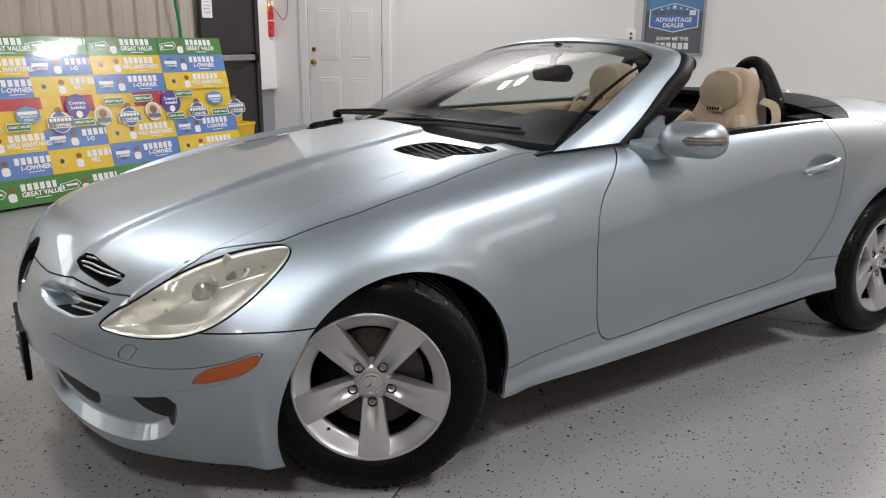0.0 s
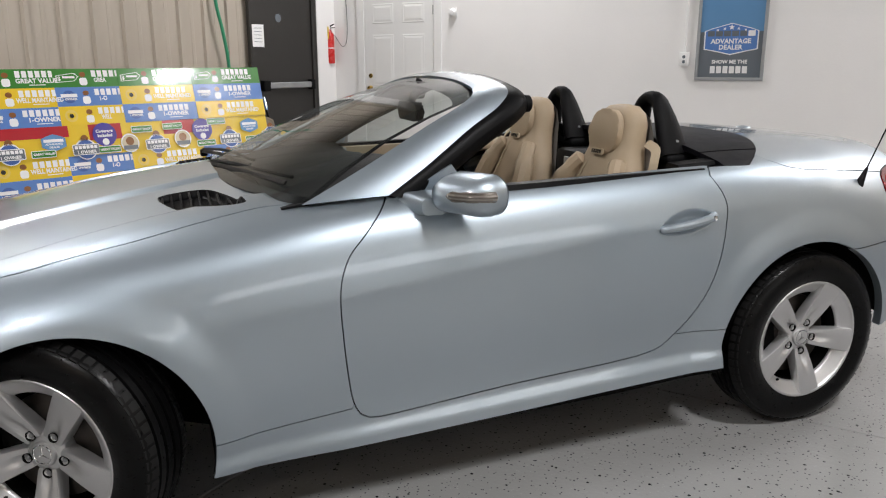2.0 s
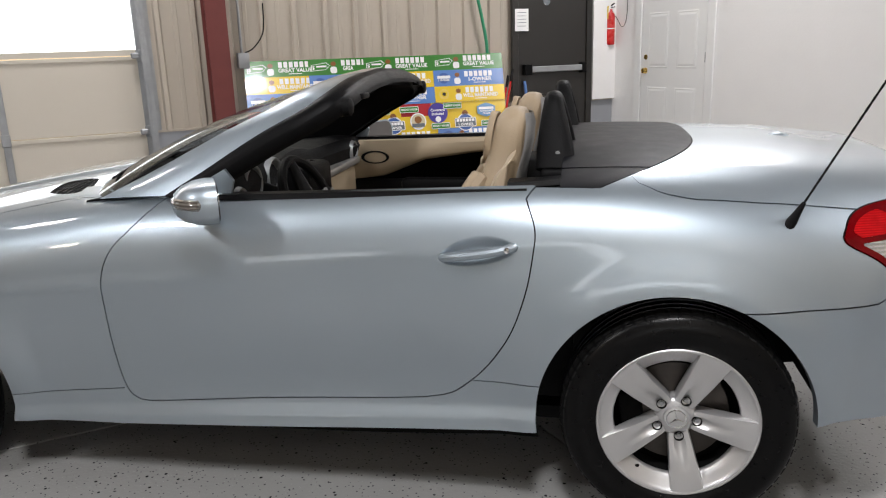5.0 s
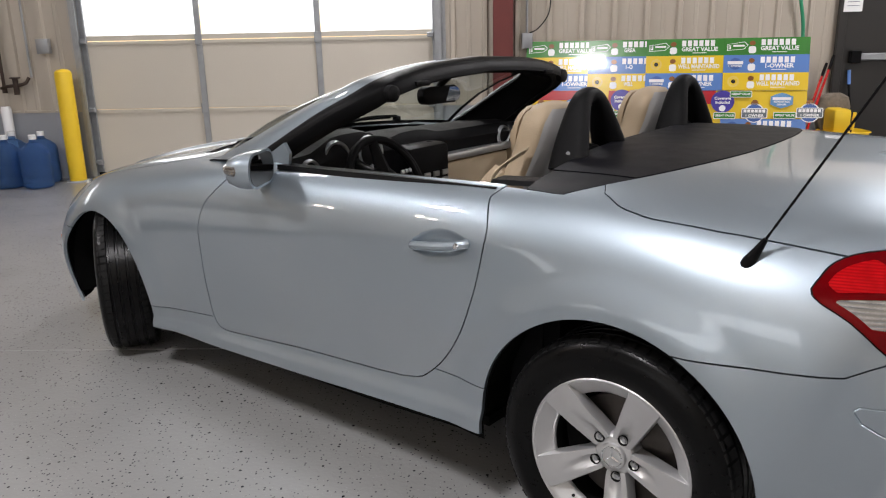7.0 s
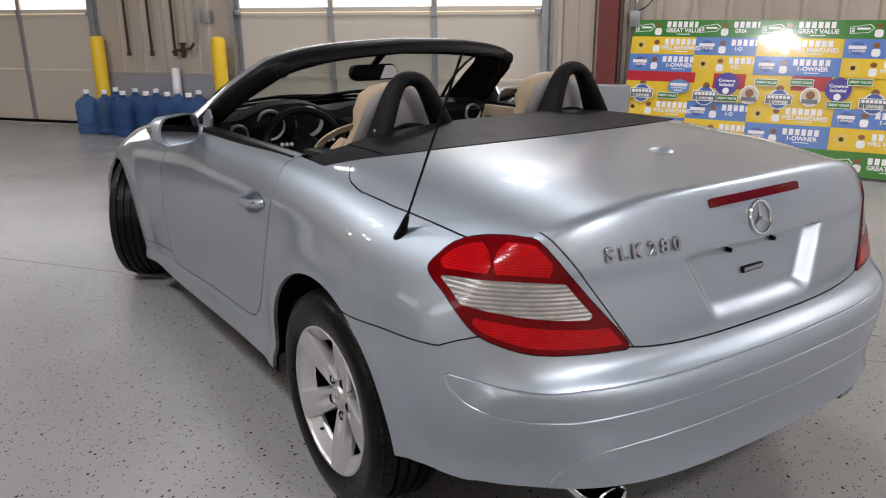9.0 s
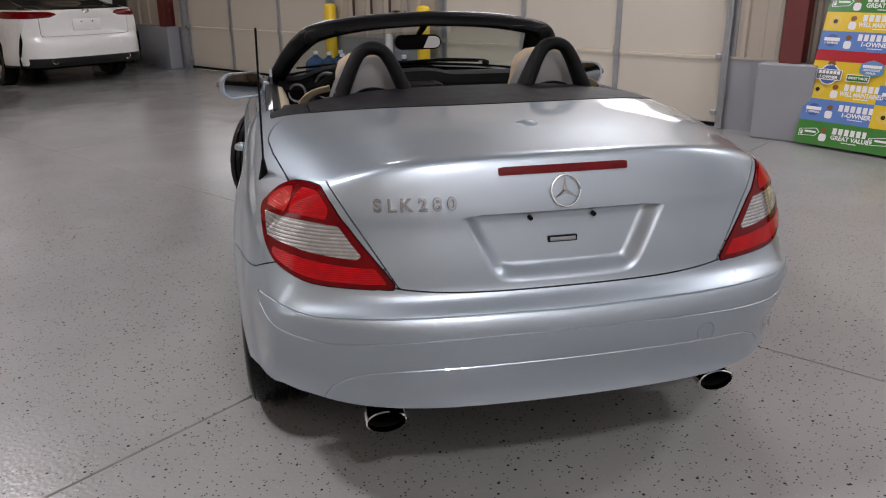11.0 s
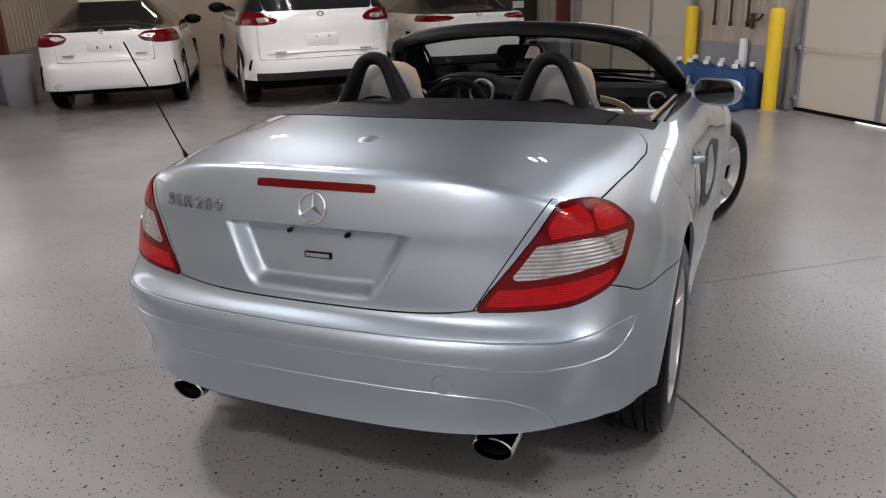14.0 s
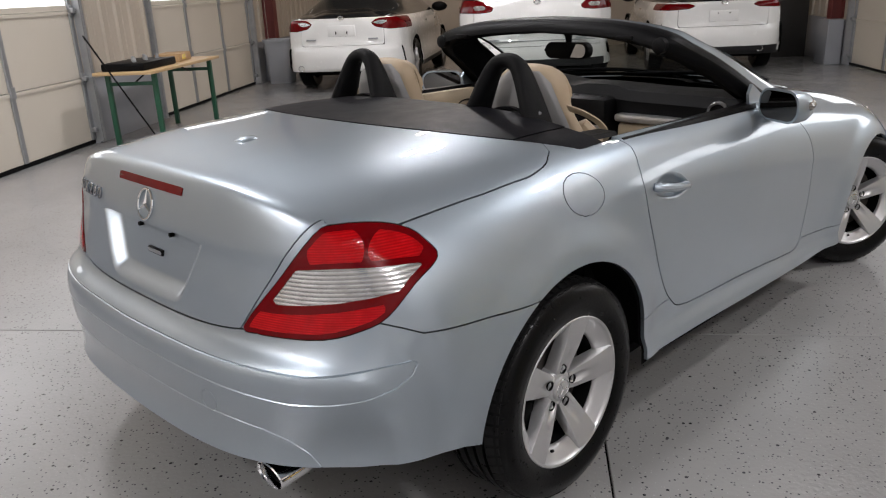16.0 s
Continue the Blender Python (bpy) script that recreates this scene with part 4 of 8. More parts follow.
# headlamps: clear lens over a bowl with projectors
LENS = glass("clear_lamp_lens", (0.96, 0.96, 0.93), 0.02)
LAMP_BOWL = mat("silvered_lamp_bowl", (0.80, 0.79, 0.745), 0.30, 0.70, 0.16, 14, bump=0.6, bump_scale=16)
for s in (1, -1):
    lamp_skin = base.cut(f_head).cut(lambda x, y, z: s * y)
    lens = skin_part("headlamp", lamp_skin, LENS, car, "clear headlamp with slightly yellowed lens", 0.010, 0.001)
    lens.visible_shadow = False
    bowl = pocket(lamp_skin, f_head, 0.055, 0.03, LAMP_BOWL, "lamp_bowl", lens)
    for cx, cy, cz, r in ((1.655, 0.675, 0.607, 0.052), (1.755, 0.62, 0.575, 0.026), (1.555, 0.70, 0.660, 0.024)):
        bm = bmesh.new()
        lathe(bm, [(r * 0.2, -0.02), (r * 0.8, -0.012), (r, 0.008), (r * 1.12, 0.012), (r * 1.15, 0.0)], 24, "z")
        bmesh.ops.transform(bm, matrix=look((cx, s * cy, cz), (cx - 1, s * (cy - 0.65), cz - 0.42)), verts=bm.verts)
        part("projector_ring", bm, CHROME, lens)
        bm = bmesh.new()
        bmesh.ops.create_uvsphere(bm, u_segments=16, v_segments=10, radius=r * 0.72)
        bmesh.ops.translate(bm, verts=bm.verts, vec=(cx - 0.012, s * (cy - 0.01), cz))
        part("projector_lens", bm, mat("lamp_glass_bead", (0.62, 0.62, 0.58), 0.05, 0.6, coat=1.0), lens)
    # fluted reflector petals behind the main projector, and a dark shelf along the lower edge
    for k in range(7):
        a = radians(-60 + 34 * k)
        p0 = Vector((1.655, 0.672, 0.607))
        ax_x, ax_z = Vector((0.62, -0.62, 0.0)).normalized(), Vector((-0.30, 0.10, 0.92)).normalized()
        d0 = ax_x * math.cos(a) + ax_z * math.sin(a)
        bm = bmesh.new()
        pts = [p0 + d0 * 0.060, p0 + d0 * (0.105 if k % 2 else 0.085)]
        tube(bm, [(p.x - 0.014, s * p.y, p.z) for p in pts], [0.006, 0.013], 6, flat=0.4)
        part("reflector_petal", bm, LAMP_BOWL if k % 2 else STEEL, lens)
    # dark seal round the lamp
    skin_part("lamp_seal", base.cut(lambda x, y, z: f_head(x, y, z) + 0.0045).cut(lambda x, y, z: -f_head(x, y, z) + 0.0005).cut(lambda x, y, z: s * y), BLACK_PLASTIC, lens, "", 0.01, -0.002)

# front wings, doors, rear quarters, rockers
belt = lambda x, y, z: np.maximum(np.maximum(x - 0.30, -0.93 - x), np.abs(y) - 0.722)
side_skin = base.cut(LOW(f_hood)).cut(LOW(f_front)).cut(LOW(f_head, 0.004)).cut(LOW(f_tail, 0.003)).cut(LOW(f_rear)).cut(LOW(f_lid)).cut(belt)
side_skin = side_skin.cut(lambda x, y, z: np.where((x > 0.2) & (x < 0.80) & (z > 0.8), np.maximum(x - cowl_x(y), np.abs(y) - np.interp(x, [0.2, 0.5, 0.6], [0.722, 0.69, 0.655])), 1.0))
side_skin = side_skin.cut(lambda x, y, z: np.where(x < -0.8, np.maximum(lid_front(y) - 0.002 - x, np.abs(y) - 0.733), 1.0))
low_line = lambda x, y, z: z - np.interp(x, [-0.65, -0.632, 0.432, 0.446, 1.0], [0.404, 0.44, 0.44, 0.320, 0.278])
for s in (1, -1):
    half = side_skin.cut(lambda x, y, z: s * y)
    rest = half.cut(LOW(f_door))
    door_skin = half.cut(HIGH(f_door))
    hole = lambda x, y, z: -inside(x, z, HANDLE)
    HANDLE = smooth_loop([(-0.560, 0.756), (-0.60, 0.800), (-0.66, 0.822), (-0.72, 0.824), (-0.788, 0.798), (-0.75, 0.764), (-0.69, 0.745), (-0.62, 0.738)], 3)
    door = skin_part("door", door_skin.cut(hole), PAINT, car, "", 0.014)
    pocket(door_skin, lambda x, y, z: inside(x, z, HANDLE), 0.022, 0.03, PAINT, "handle_cup", door)
    bm = bmesh.new()
    pts = smooth_path([(-0.572, 0.835, 0.762), (-0.61, 0.858, 0.772), (-0.68, 0.866, 0.782), (-0.75, 0.858, 0.793), (-0.776, 0.838, 0.798)], 4)
    tube(bm, [(p.x, s * p.y, p.z) for p in pts], [0.010] + [0.0135] * (len(pts) - 2) + [0.012], 10)
    grip = part("door_handle", bm, PAINT, door, "body coloured grab handle")
    if s > 0:
        bm = bmesh.new()
        lathe(bm, [(0.0, 0.006), (0.007, 0.005), (0.009, 0.0)], 12, "y", (-0.757, 0.868, 0.794))
        part("lock_cylinder", bm, CHROME, grip)
    # rocker below the door, wing ahead, quarter behind
    rocker = rest.cut(lambda x, y, z: np.minimum(np.minimum(1.1 - x, x + 1.1), -low_line(x, y, z) - 0.0015))
    rocker = rocker.cut(lambda x, y, z: z - np.interp(x, [-0.90, -0.84, -0.60, -0.15, 0.78, 0.86], [0.285, 0.270, 0.256, 0.232, 0.190, 0.188]))
    skin_part("rocker_panel", rocker, PAINT, car)
    wing = rest.cut(lambda x, y, z: np.minimum(x - 0.25, np.where(x < 1.1, low_line(x, y, z) - 0.0015, 1.0)))
    skin_part("front_wing", wing, PAINT, car)
    quarter = rest.cut(lambda x, y, z: np.minimum(-0.55 - x, np.where(x > -1.1, low_line(x, y, z) - 0.0015, 1.0)))
    cap = (lambda x, y, z: 1.0 - np.hypot((x + 1.098) / 0.080, (z - 0.843) / 0.053)) if s < 0 else None
    if cap:
        q = skin_part("rear_quarter", quarter.cut(lambda x, y, z: -cap(x, y, z) - 0.02), PAINT, car)
        skin_part("fuel_flap", quarter.cut(lambda x, y, z: cap(x, y, z) - 0.02), PAINT, q, "", 0.006)
    else:
        q = skin_part("rear_quarter", quarter, PAINT, car)

# boot lid with number plate recess and brake lamp
lid_skin = base.cut(HIGH(f_lid)).cut(LOW(f_tail, 0.003)).cut(lambda x, y, z: lid_front(y) - x)


RECESS_BOWL = smooth_loop([(0.430, 1.05), (-0.430, 1.05), (-0.36, 0.93), (-0.292, 0.827), (-0.25, 0.752), (-0.222, 0.70), (-0.20, 0.668), (-0.165, 0.651), (-0.08, 0.648), (0.08, 0.648), (0.165, 0.651), (0.20, 0.668), (0.222, 0.70), (0.25, 0.752), (0.292, 0.827), (0.36, 0.93)], 3)


def f_recess(x, y, z):
    side = inside(y, z, RECESS_BOWL)
    return np.where(x < -1.8, np.minimum(side, (0.827 - z) * 6.0), -1.0)


def f_brake(x, y, z):
    return np.where(x < -1.8, np.minimum(0.176 - np.abs(y), np.minimum(z - 0.920, 0.9405 - z)), -1.0)


lid = skin_part("boot_lid", lid_skin.cut(LOW(f_recess, 0)).cut(LOW(f_brake, 0)), PAINT, car)
pocket(lid_skin, f_recess, 0.034, 0.052, PAINT, "plate_recess", lid, fine=2)
skin_part("brake_lamp", lid_skin.cut(f_brake), RED_LENS, lid, "red third brake light strip", 0.008, 0.003)


def lid_x(y, z):
    """The lid's rear face under a point."""
    k = np.argsort(np.hypot(lid_skin.V[:, 1] - y, lid_skin.V[:, 2] - z) + (lid_skin.V[:, 0] > -1.8) * 9)[:40]
    A = np.stack([np.ones(40), lid_skin.V[k, 1] - y, lid_skin.V[k, 2] - z], 1)
    return np.linalg.lstsq(A, lid_skin.V[k, 0], rcond=None)[0]


cx_, gy_, gz_ = lid_x(0, 0.876)
emblem(lid, Matrix.Translation((cx_ - 0.004, 0, 0.876)) @ Matrix(((0, gz_, -1, 0), (-1, 0, 0, 0), (0, 1, gz_, 0), (0, 0, 0, 1))), 0.042)
for dy, dz, nm in ((0.088, 0.803, 1), (-0.088, 0.803, 1), (0.088, 0.690, 0), (-0.088, 0.690, 0)):
    bm = bmesh.new()
    xx = -1.897 if nm else -1.922
    lathe(bm, [(0.0, -0.022 if nm else -0.006), (0.006, -0.020 if nm else -0.005), (0.007, 0.0), (0.011, 0.0), (0.011, 0.01)], 10, "x", (xx, dy, dz))
    part("plate_screw", bm, BLACK_PLASTIC if nm else STEEL, lid)
part("plate_slot", boxes((-1.924, -1.905, -0.041, 0.041, 0.735, 0.752), bevel=0.003), BLACK_PLASTIC, lid)
part("plate_slot_bar", boxes((-1.9255, -1.917, -0.036, 0.036, 0.7385, 0.7495), bevel=0.002), STEEL, lid)
bm = bmesh.new()
lathe(bm, [(0.0, 0.012), (0.6, 0.0095), (0.9, 0.005), (1.0, 0.0)], 20, "z")
bmesh.ops.transform(bm, matrix=pose(-1.60, 0, 0.988) @ Matrix.Diagonal((0.040, 0.036, 1.3, 1)), verts=bm.verts)
part("lid_button", bm, PAINT, lid, "silver boot lid washer cover")

# tail lamps, red with a clear band
def ribbed(m, scale, depth, turn, dark):
    """Moulded ribs in a lamp's plastic: relief and a slight change of tone."""
    nt = m.node_tree
    b = nt.nodes["Principled BSDF"]
    tc, mp, wv, bp, mx = (nt.nodes.new(k) for k in ("ShaderNodeTexCoord", "ShaderNodeMapping", "ShaderNodeTexWave", "ShaderNodeBump", "ShaderNodeMix"))
    wv.bands_direction = "Z"
    mp.inputs["Rotation"].default_value = turn
    wv.inputs["Scale"].default_value, wv.inputs["Distortion"].default_value, wv.inputs["Detail"].default_value = scale, 0.25, 1
    mx.data_type = "RGBA"
    nt.links.new(tc.outputs["Object"], mp.inputs[0])
    nt.links.new(mp.outputs[0], wv.inputs["Vector"])
    nt.links.new(wv.outputs["Fac"], bp.inputs["Height"])
    bp.inputs["Strength"].default_value, bp.inputs["Distance"].default_value = depth, 0.003
    nt.links.new(bp.outputs["Normal"], b.inputs["Normal"])
    nt.links.new(wv.outputs["Fac"], mx.inputs["Factor"])
    nt.links.new(b.inputs["Base Color"].links[0].from_socket, mx.inputs[6])
    mx.inputs[7].default_value = (*dark, 1)
    nt.links.new(mx.outputs[2], b.inputs["Base Color"])
    return m


LAMP_CLEAR = ribbed(mat("clear_ribbed_lamp_plastic", (0.62, 0.61, 0.58), 0.16, 0.75, 0.75, 34, coat=1.0, coat_rough=0.02), 34.0, 0.30, (0, 0, 0), (0.36, 0.35, 0.34))
RED_RIBBED = ribbed(mat("ribbed_red_lamp_plastic", (0.42, 0.004, 0.006), 0.07, spec=0.26, vary=0.6, scale=34), 58.0, 0.16, (0, 0, 0), (0.30, 0.002, 0.004))
for s in (1, -1):
    tail = base.cut(f_tail).cut(lambda x, y, z: s * y)
    up = lambda x, y, z: z - (0.803 + 0.008 * np.cos((0.66 * x + 0.75 * np.abs(y) + 0.68) * 11))
    dn = lambda x, y, z: z - np.interp(0.66 * x + 0.75 * np.abs(y), [-0.86, -0.80, -0.70, -0.62, -0.53], [0.722, 0.727, 0.737, 0.747, 0.760])
    band_in = lambda x, y, z: np.minimum(np.minimum(-up(x, y, z), dn(x, y, z)), f_tail(x, y, z) - 0.016)
    root = skin_part("tail_lamp", tail.cut(lambda x, y, z: np.maximum(np.maximum(up(x, y, z), -dn(x, y, z)), 0.0165 - f_tail(x, y, z))).cut(lambda x, y, z: z - 0.742), RED_LENS, car, "red tail lamp with a clear ribbed reversing band", 0.014, 0.003)
    skin_part("lower_lens", tail.cut(lambda x, y, z: np.maximum(-dn(x, y, z), 0.0165 - f_tail(x, y, z))).cut(lambda x, y, z: 0.742 - z), RED_LENS, root, "dark red lower lens", 0.014, 0.003)
    skin_part("clear_band", tail.cut(band_in), LAMP_CLEAR, root, "clear ribbed band", 0.004, 0.0015)
    skin_part("brake_reflector", tail.cut(lambda x, y, z: np.minimum(np.minimum(f_tail(x, y, z) - 0.011, up(x, y, z) - 0.012), np.maximum(0.062 - np.hypot(0.66 * x + 0.75 * np.abs(y) + 0.705, (z - 0.842) * 1.25), 0.060 - np.hypot(0.66 * x + 0.75 * np.abs(y) + 0.575, (z - 0.842) * 1.35)))), RED_RIBBED, root, "ribbed brake light reflector", 0.002, 0.0042)
    skin_part("lower_reflector", tail.cut(lambda x, y, z: np.minimum(f_tail(x, y, z) - 0.011, np.minimum(-dn(x, y, z) - 0.019, -0.60 - 0.66 * x - 0.75 * np.abs(y)))), RED_RIBBED, root, "ribbed red reflector", 0.002, 0.0042)
    skin_part("lamp_seal", base.cut(lambda x, y, z: f_tail(x, y, z) + 0.0035).cut(lambda x, y, z: -f_tail(x, y, z) + 0.0005).cut(lambda x, y, z: s * y), BLACK_PLASTIC, root, "", 0.008, -0.002)

# rear bumper and tailpipes
REAR_STRIP = [(-1.36, 0.588), (-1.20, 0.590), (-0.98, 0.590), (-0.85, 0.588), (-0.78, 0.586), (-0.70, 0.592), (-0.62, 0.596), (-0.545, 0.598), (-0.535, 0.590), (-0.548, 0.566), (-0.585, 0.543), (-0.65, 0.530), (-0.73, 0.522), (-0.82, 0.519),
              (-0.92, 0.526), (-1.06, 0.534), (-1.2, 0.537), (-1.36, 0.537)]
VALANCE = [(-1.37, 0.455), (-1.20, 0.455), (-1.06, 0.453), (-0.97, 0.447), (-0.90, 0.435), (-0.84, 0.410), (-0.795, 0.378), (-0.77, 0.345), (-0.76, 0.20), (-1.37, 0.20)]


def f_rear_strip(x, y, z):
    return np.where(x < -1.5, inside(0.66 * x + 0.75 * np.abs(y), z, REAR_STRIP), -1.0)


def f_valance(x, y, z):
    return np.where(x < -1.5, inside(0.66 * x + 0.75 * np.abs(y), z, VALANCE), -1.0)


def f_tow(x, y, z):
    return np.where(x < -1.8, 0.027 - np.hypot(y + 0.388, z - 0.477), -1.0)


def under(x):
    return np.interp(x, [-1.9, -1.75, -1.62, -1.5, -1.4], [0.342, 0.339, 0.336, 0.305, 0.27])


rear_skin = base.cut(HIGH(f_rear)).cut(LOW(f_tail, 0.003)).cut(lambda x, y, z: np.where(x < -1.45, -f_lid(x, y, z) - GAP, 1)).cut(lambda x, y, z: np.where(x < -1.3, z - under(x), 1.0))
rear_bumper = skin_part("rear_bumper", rear_skin.cut(LOW(f_rear_strip, 0.0022)).cut(LOW(f_valance, 0.0022)).cut(LOW(f_tow, 0.0006)), PAINT, car, "", 0.03)
skin_part("bumper_strip", rear_skin.cut(HIGH(f_rear_strip, 0.0022)), PAINT, rear_bumper, "", 0.012, 0.0)
groove(rear_skin, f_rear_strip, 0.0022, 0.0026, rear_bumper)
groove(rear_skin, f_valance, 0.0022, 0.0022, rear_bumper)
skin_part("valance", rear_skin.cut(HIGH(f_valance, 0.0022)), PAINT, rear_bumper, "", 0.03, 0.0)
skin_part("tow_cover", rear_skin.cut(HIGH(f_tow, 0.0006)), PAINT, rear_bumper, "", 0.005)
PIPE_DARK = mat("dark_pipe_bore", (0.004, 0.004, 0.004), 0.9, spec=0.1)
for s in (1, -1):
    m = pose(-1.945, s * 0.49, 0.272, 0, -5, 0) @ Matrix.Diagonal((1, 0.056, 0.034, 1))
    bm = bmesh.new()
    lathe(bm, [(0.88, 0.16), (0.88, 0.0), (0.93, -0.007), (1.0, -0.004), (1.02, 0.01), (1.0, 0.22)], 32, "x")
    bmesh.ops.transform(bm, matrix=m, verts=bm.verts)
    pipe = part("tailpipe", bm, CHROME, car, "oval chrome tailpipe with a dark bore")
    bm = bmesh.new()
    lathe(bm, [(0.0, 0.08), (0.86, 0.08), (0.875, 0.012)], 32, "x")
    bmesh.ops.transform(bm, matrix=m, verts=bm.verts)
    part("bore", bm, PIPE_DARK, pipe)

# dark inner body behind the gaps, wheel houses and floor pan
inner = whole.shift(-0.020).cut(lambda x, y, z: np.where(np.abs(y) > 0.5, np.minimum(np.hypot(x - 1.185, z - 0.287) - 0.352, np.hypot((x + 1.195) * np.where(x < -1.195, 0.965, 1.0), z - 0.318) - 0.360), 1.0))
inner = inner.cut(lambda x, y, z: np.maximum(np.maximum(x - 0.62, -0.90 - x), np.abs(y) - 0.70))
inner = inner.cut(lambda x, y, z: -np.maximum(np.maximum(f_recess(x, y, z), f_slot(x, y, z)), np.maximum(f_mouth(x, y, z), np.maximum(f_head(x, y, z), f_vent(x, y, z)))) - 0.004)
inner = inner.cut(lambda x, y, z: np.where(x < -1.3, z - under(x) - 0.006, 1.0))
inner = inner.cut(lambda x, y, z: np.where((x > -0.9) & (x < -0.45) & (z > 0.6), -inside(x, z, HANDLE) - 0.004, 1.0))
skin_part("inner_body", inner, GAP_BLACK, car, "", 0)
bm = bmesh.new()
box(bm, -1.50, 1.60, -0.50, 0.50, 0.24, 0.27)
box(bm, -0.80, 0.80, -0.78, 0.78, 0.24, 0.27)
part("floor_pan", bm, GAP_BLACK, car)
for x0 in (AX_F, AX_R):
    for s in (1, -1):
        bm = bmesh.new()
        rings = []
        cx, cz, rr = (1.185, 0.287, 0.356) if x0 > 0 else (-1.195, 0.318, 0.364)
        for w, r in ((0.850, rr), (0.83, rr + 0.012), (0.52, rr + 0.012), (0.50, 0.0)):
            rings.append([(cx + r * math.cos(radians(a)) / (0.965 if x0 < 0 and a > 90 else 1.0), s * w, cz + r * math.sin(radians(a))) for a in (range(-14, 197, 6) if x0 > 0 else range(-2, 174, 6))])
        loft(bm, rings, False, False)
        part("wheel_house", bm, GAP_BLACK, car)

# ---------------------------------------------------------------- wheels


def tyre_mesh():
    bm = bmesh.new()
    prof = [(0.205, -0.088), (0.212, -0.098), (0.245, -0.108), (0.275, -0.108), (0.297, -0.100), (0.309, -0.088)]
    for g in (-0.052, -0.018, 0.018, 0.052):                       # four grooves round the tread
        prof += [(0.3155, g - 0.006), (0.3085, g - 0.004), (0.3085, g + 0.004), (0.3155, g + 0.006)]
    prof += [(0.309, 0.088), (0.297, 0.100), (0.275, 0.108), (0.262, 0.1095), (0.256, 0.1085), (0.245, 0.108), (0.212, 0.098), (0.205, 0.088)]
    lathe(bm, prof, 72, "y")
    return bm


def tread_blocks():
    """Slanted shoulder sipes as thin ribs between the tread blocks."""
    bm = bmesh.new()
    n = 64
    for i in range(n):
        for s in (1, -1):
            a0 = 2 * math.pi * (i + (0.5 if s < 0 else 0)) / n
            w = 2 * math.pi / n * 0.36
            pts = []
            for y, da in ((0.060, 0.0), (0.094, 0.25 * w)):
                for d in (-w, w):
                    a = a0 + d + da
                    r = 0.3172 if y < 0.08 else 0.3065
                    pts.append((r * math.cos(a), s * y, r * math.sin(a)))
            vs = [bm.verts.new(p) for p in pts]
            lo = [bm.verts.new(Vector((p[0], 0, p[2])) * 0.985 + Vector((0, p[1], 0))) for p in pts]
            order = (0, 1, 3, 2)
            bm.faces.new([vs[k] for k in order])
            for k in range(4):
                a, b = order[k], order[(k + 1) % 4]
                bm.faces.new((vs[a], vs[b], lo[b], lo[a]))
    bmesh.ops.recalc_face_normals(bm, faces=bm.faces)
    return bm


def rim_mesh():
    """Rim lip, the sloping step that the spokes run out on, and the barrel."""
    bm = bmesh.new()
    lathe(bm, [(0.150, -0.085), (0.195, -0.088), (0.212, -0.098), (0.216, -0.094), (0.206, -0.080), (0.200, 0.05), (0.206, 0.083), (0.2155, 0.094), (0.2165, 0.0995),
               (0.214, 0.1015), (0.2085, 0.100), (0.206, 0.0945), (0.200, 0.090), (0.186, 0.080), (0.173, 0.071), (0.169, 0.066), (0.168, 0.055)], 64, "y")
    return bm


def spoke_mesh():
    """One broad blade, narrow at the hub with a leaf-shaped scoop round the bolt, wide and flush at the rim; along +z."""
    bm = bmesh.new()
    rings = []
    cols = [-1, -0.93, -0.72, -0.5, -0.3, -0.12, 0.12, 0.3, 0.5, 0.72, 0.93, 1]
    for z, w, yt, yb in ((0.044, 0.026, 0.062, 0.02), (0.052, 0.029, 0.064, 0.022), (0.060, 0.030, 0.066, 0.024), (0.070, 0.0315, 0.0685, 0.027), (0.080, 0.0325, 0.071, 0.03), (0.090, 0.0335, 0.0735, 0.033), (0.100, 0.0345, 0.0765, 0.036), (0.125, 0.0375, 0.083, 0.045),
                         (0.155, 0.0410, 0.089, 0.056), (0.180, 0.0435, 0.0935, 0.066), (0.200, 0.0455, 0.097, 0.078), (0.2075, 0.046, 0.098, 0.084)):
        half = 0.42 * max(0.0, 1 - ((z - 0.062) / 0.040) ** 2) ** 0.5 if z < 0.102 else 0.0     # half width of the scoop
        ring = [(-w, yb, z)]
        for c in cols:
            y = yt + 0.002 * (1 - c * c) - (0.005 if abs(c) == 1 else 0.0)
            if half and abs(c) < half + 0.1:
                y -= 0.011 * max(0.0, 1 - (c / (half + 0.1)) ** 2)
            ring.append((c * w, y, z))
        rings.append(ring + [(w, yb, z)])
    loft(bm, rings)
    return bm


wheel_proto = {}


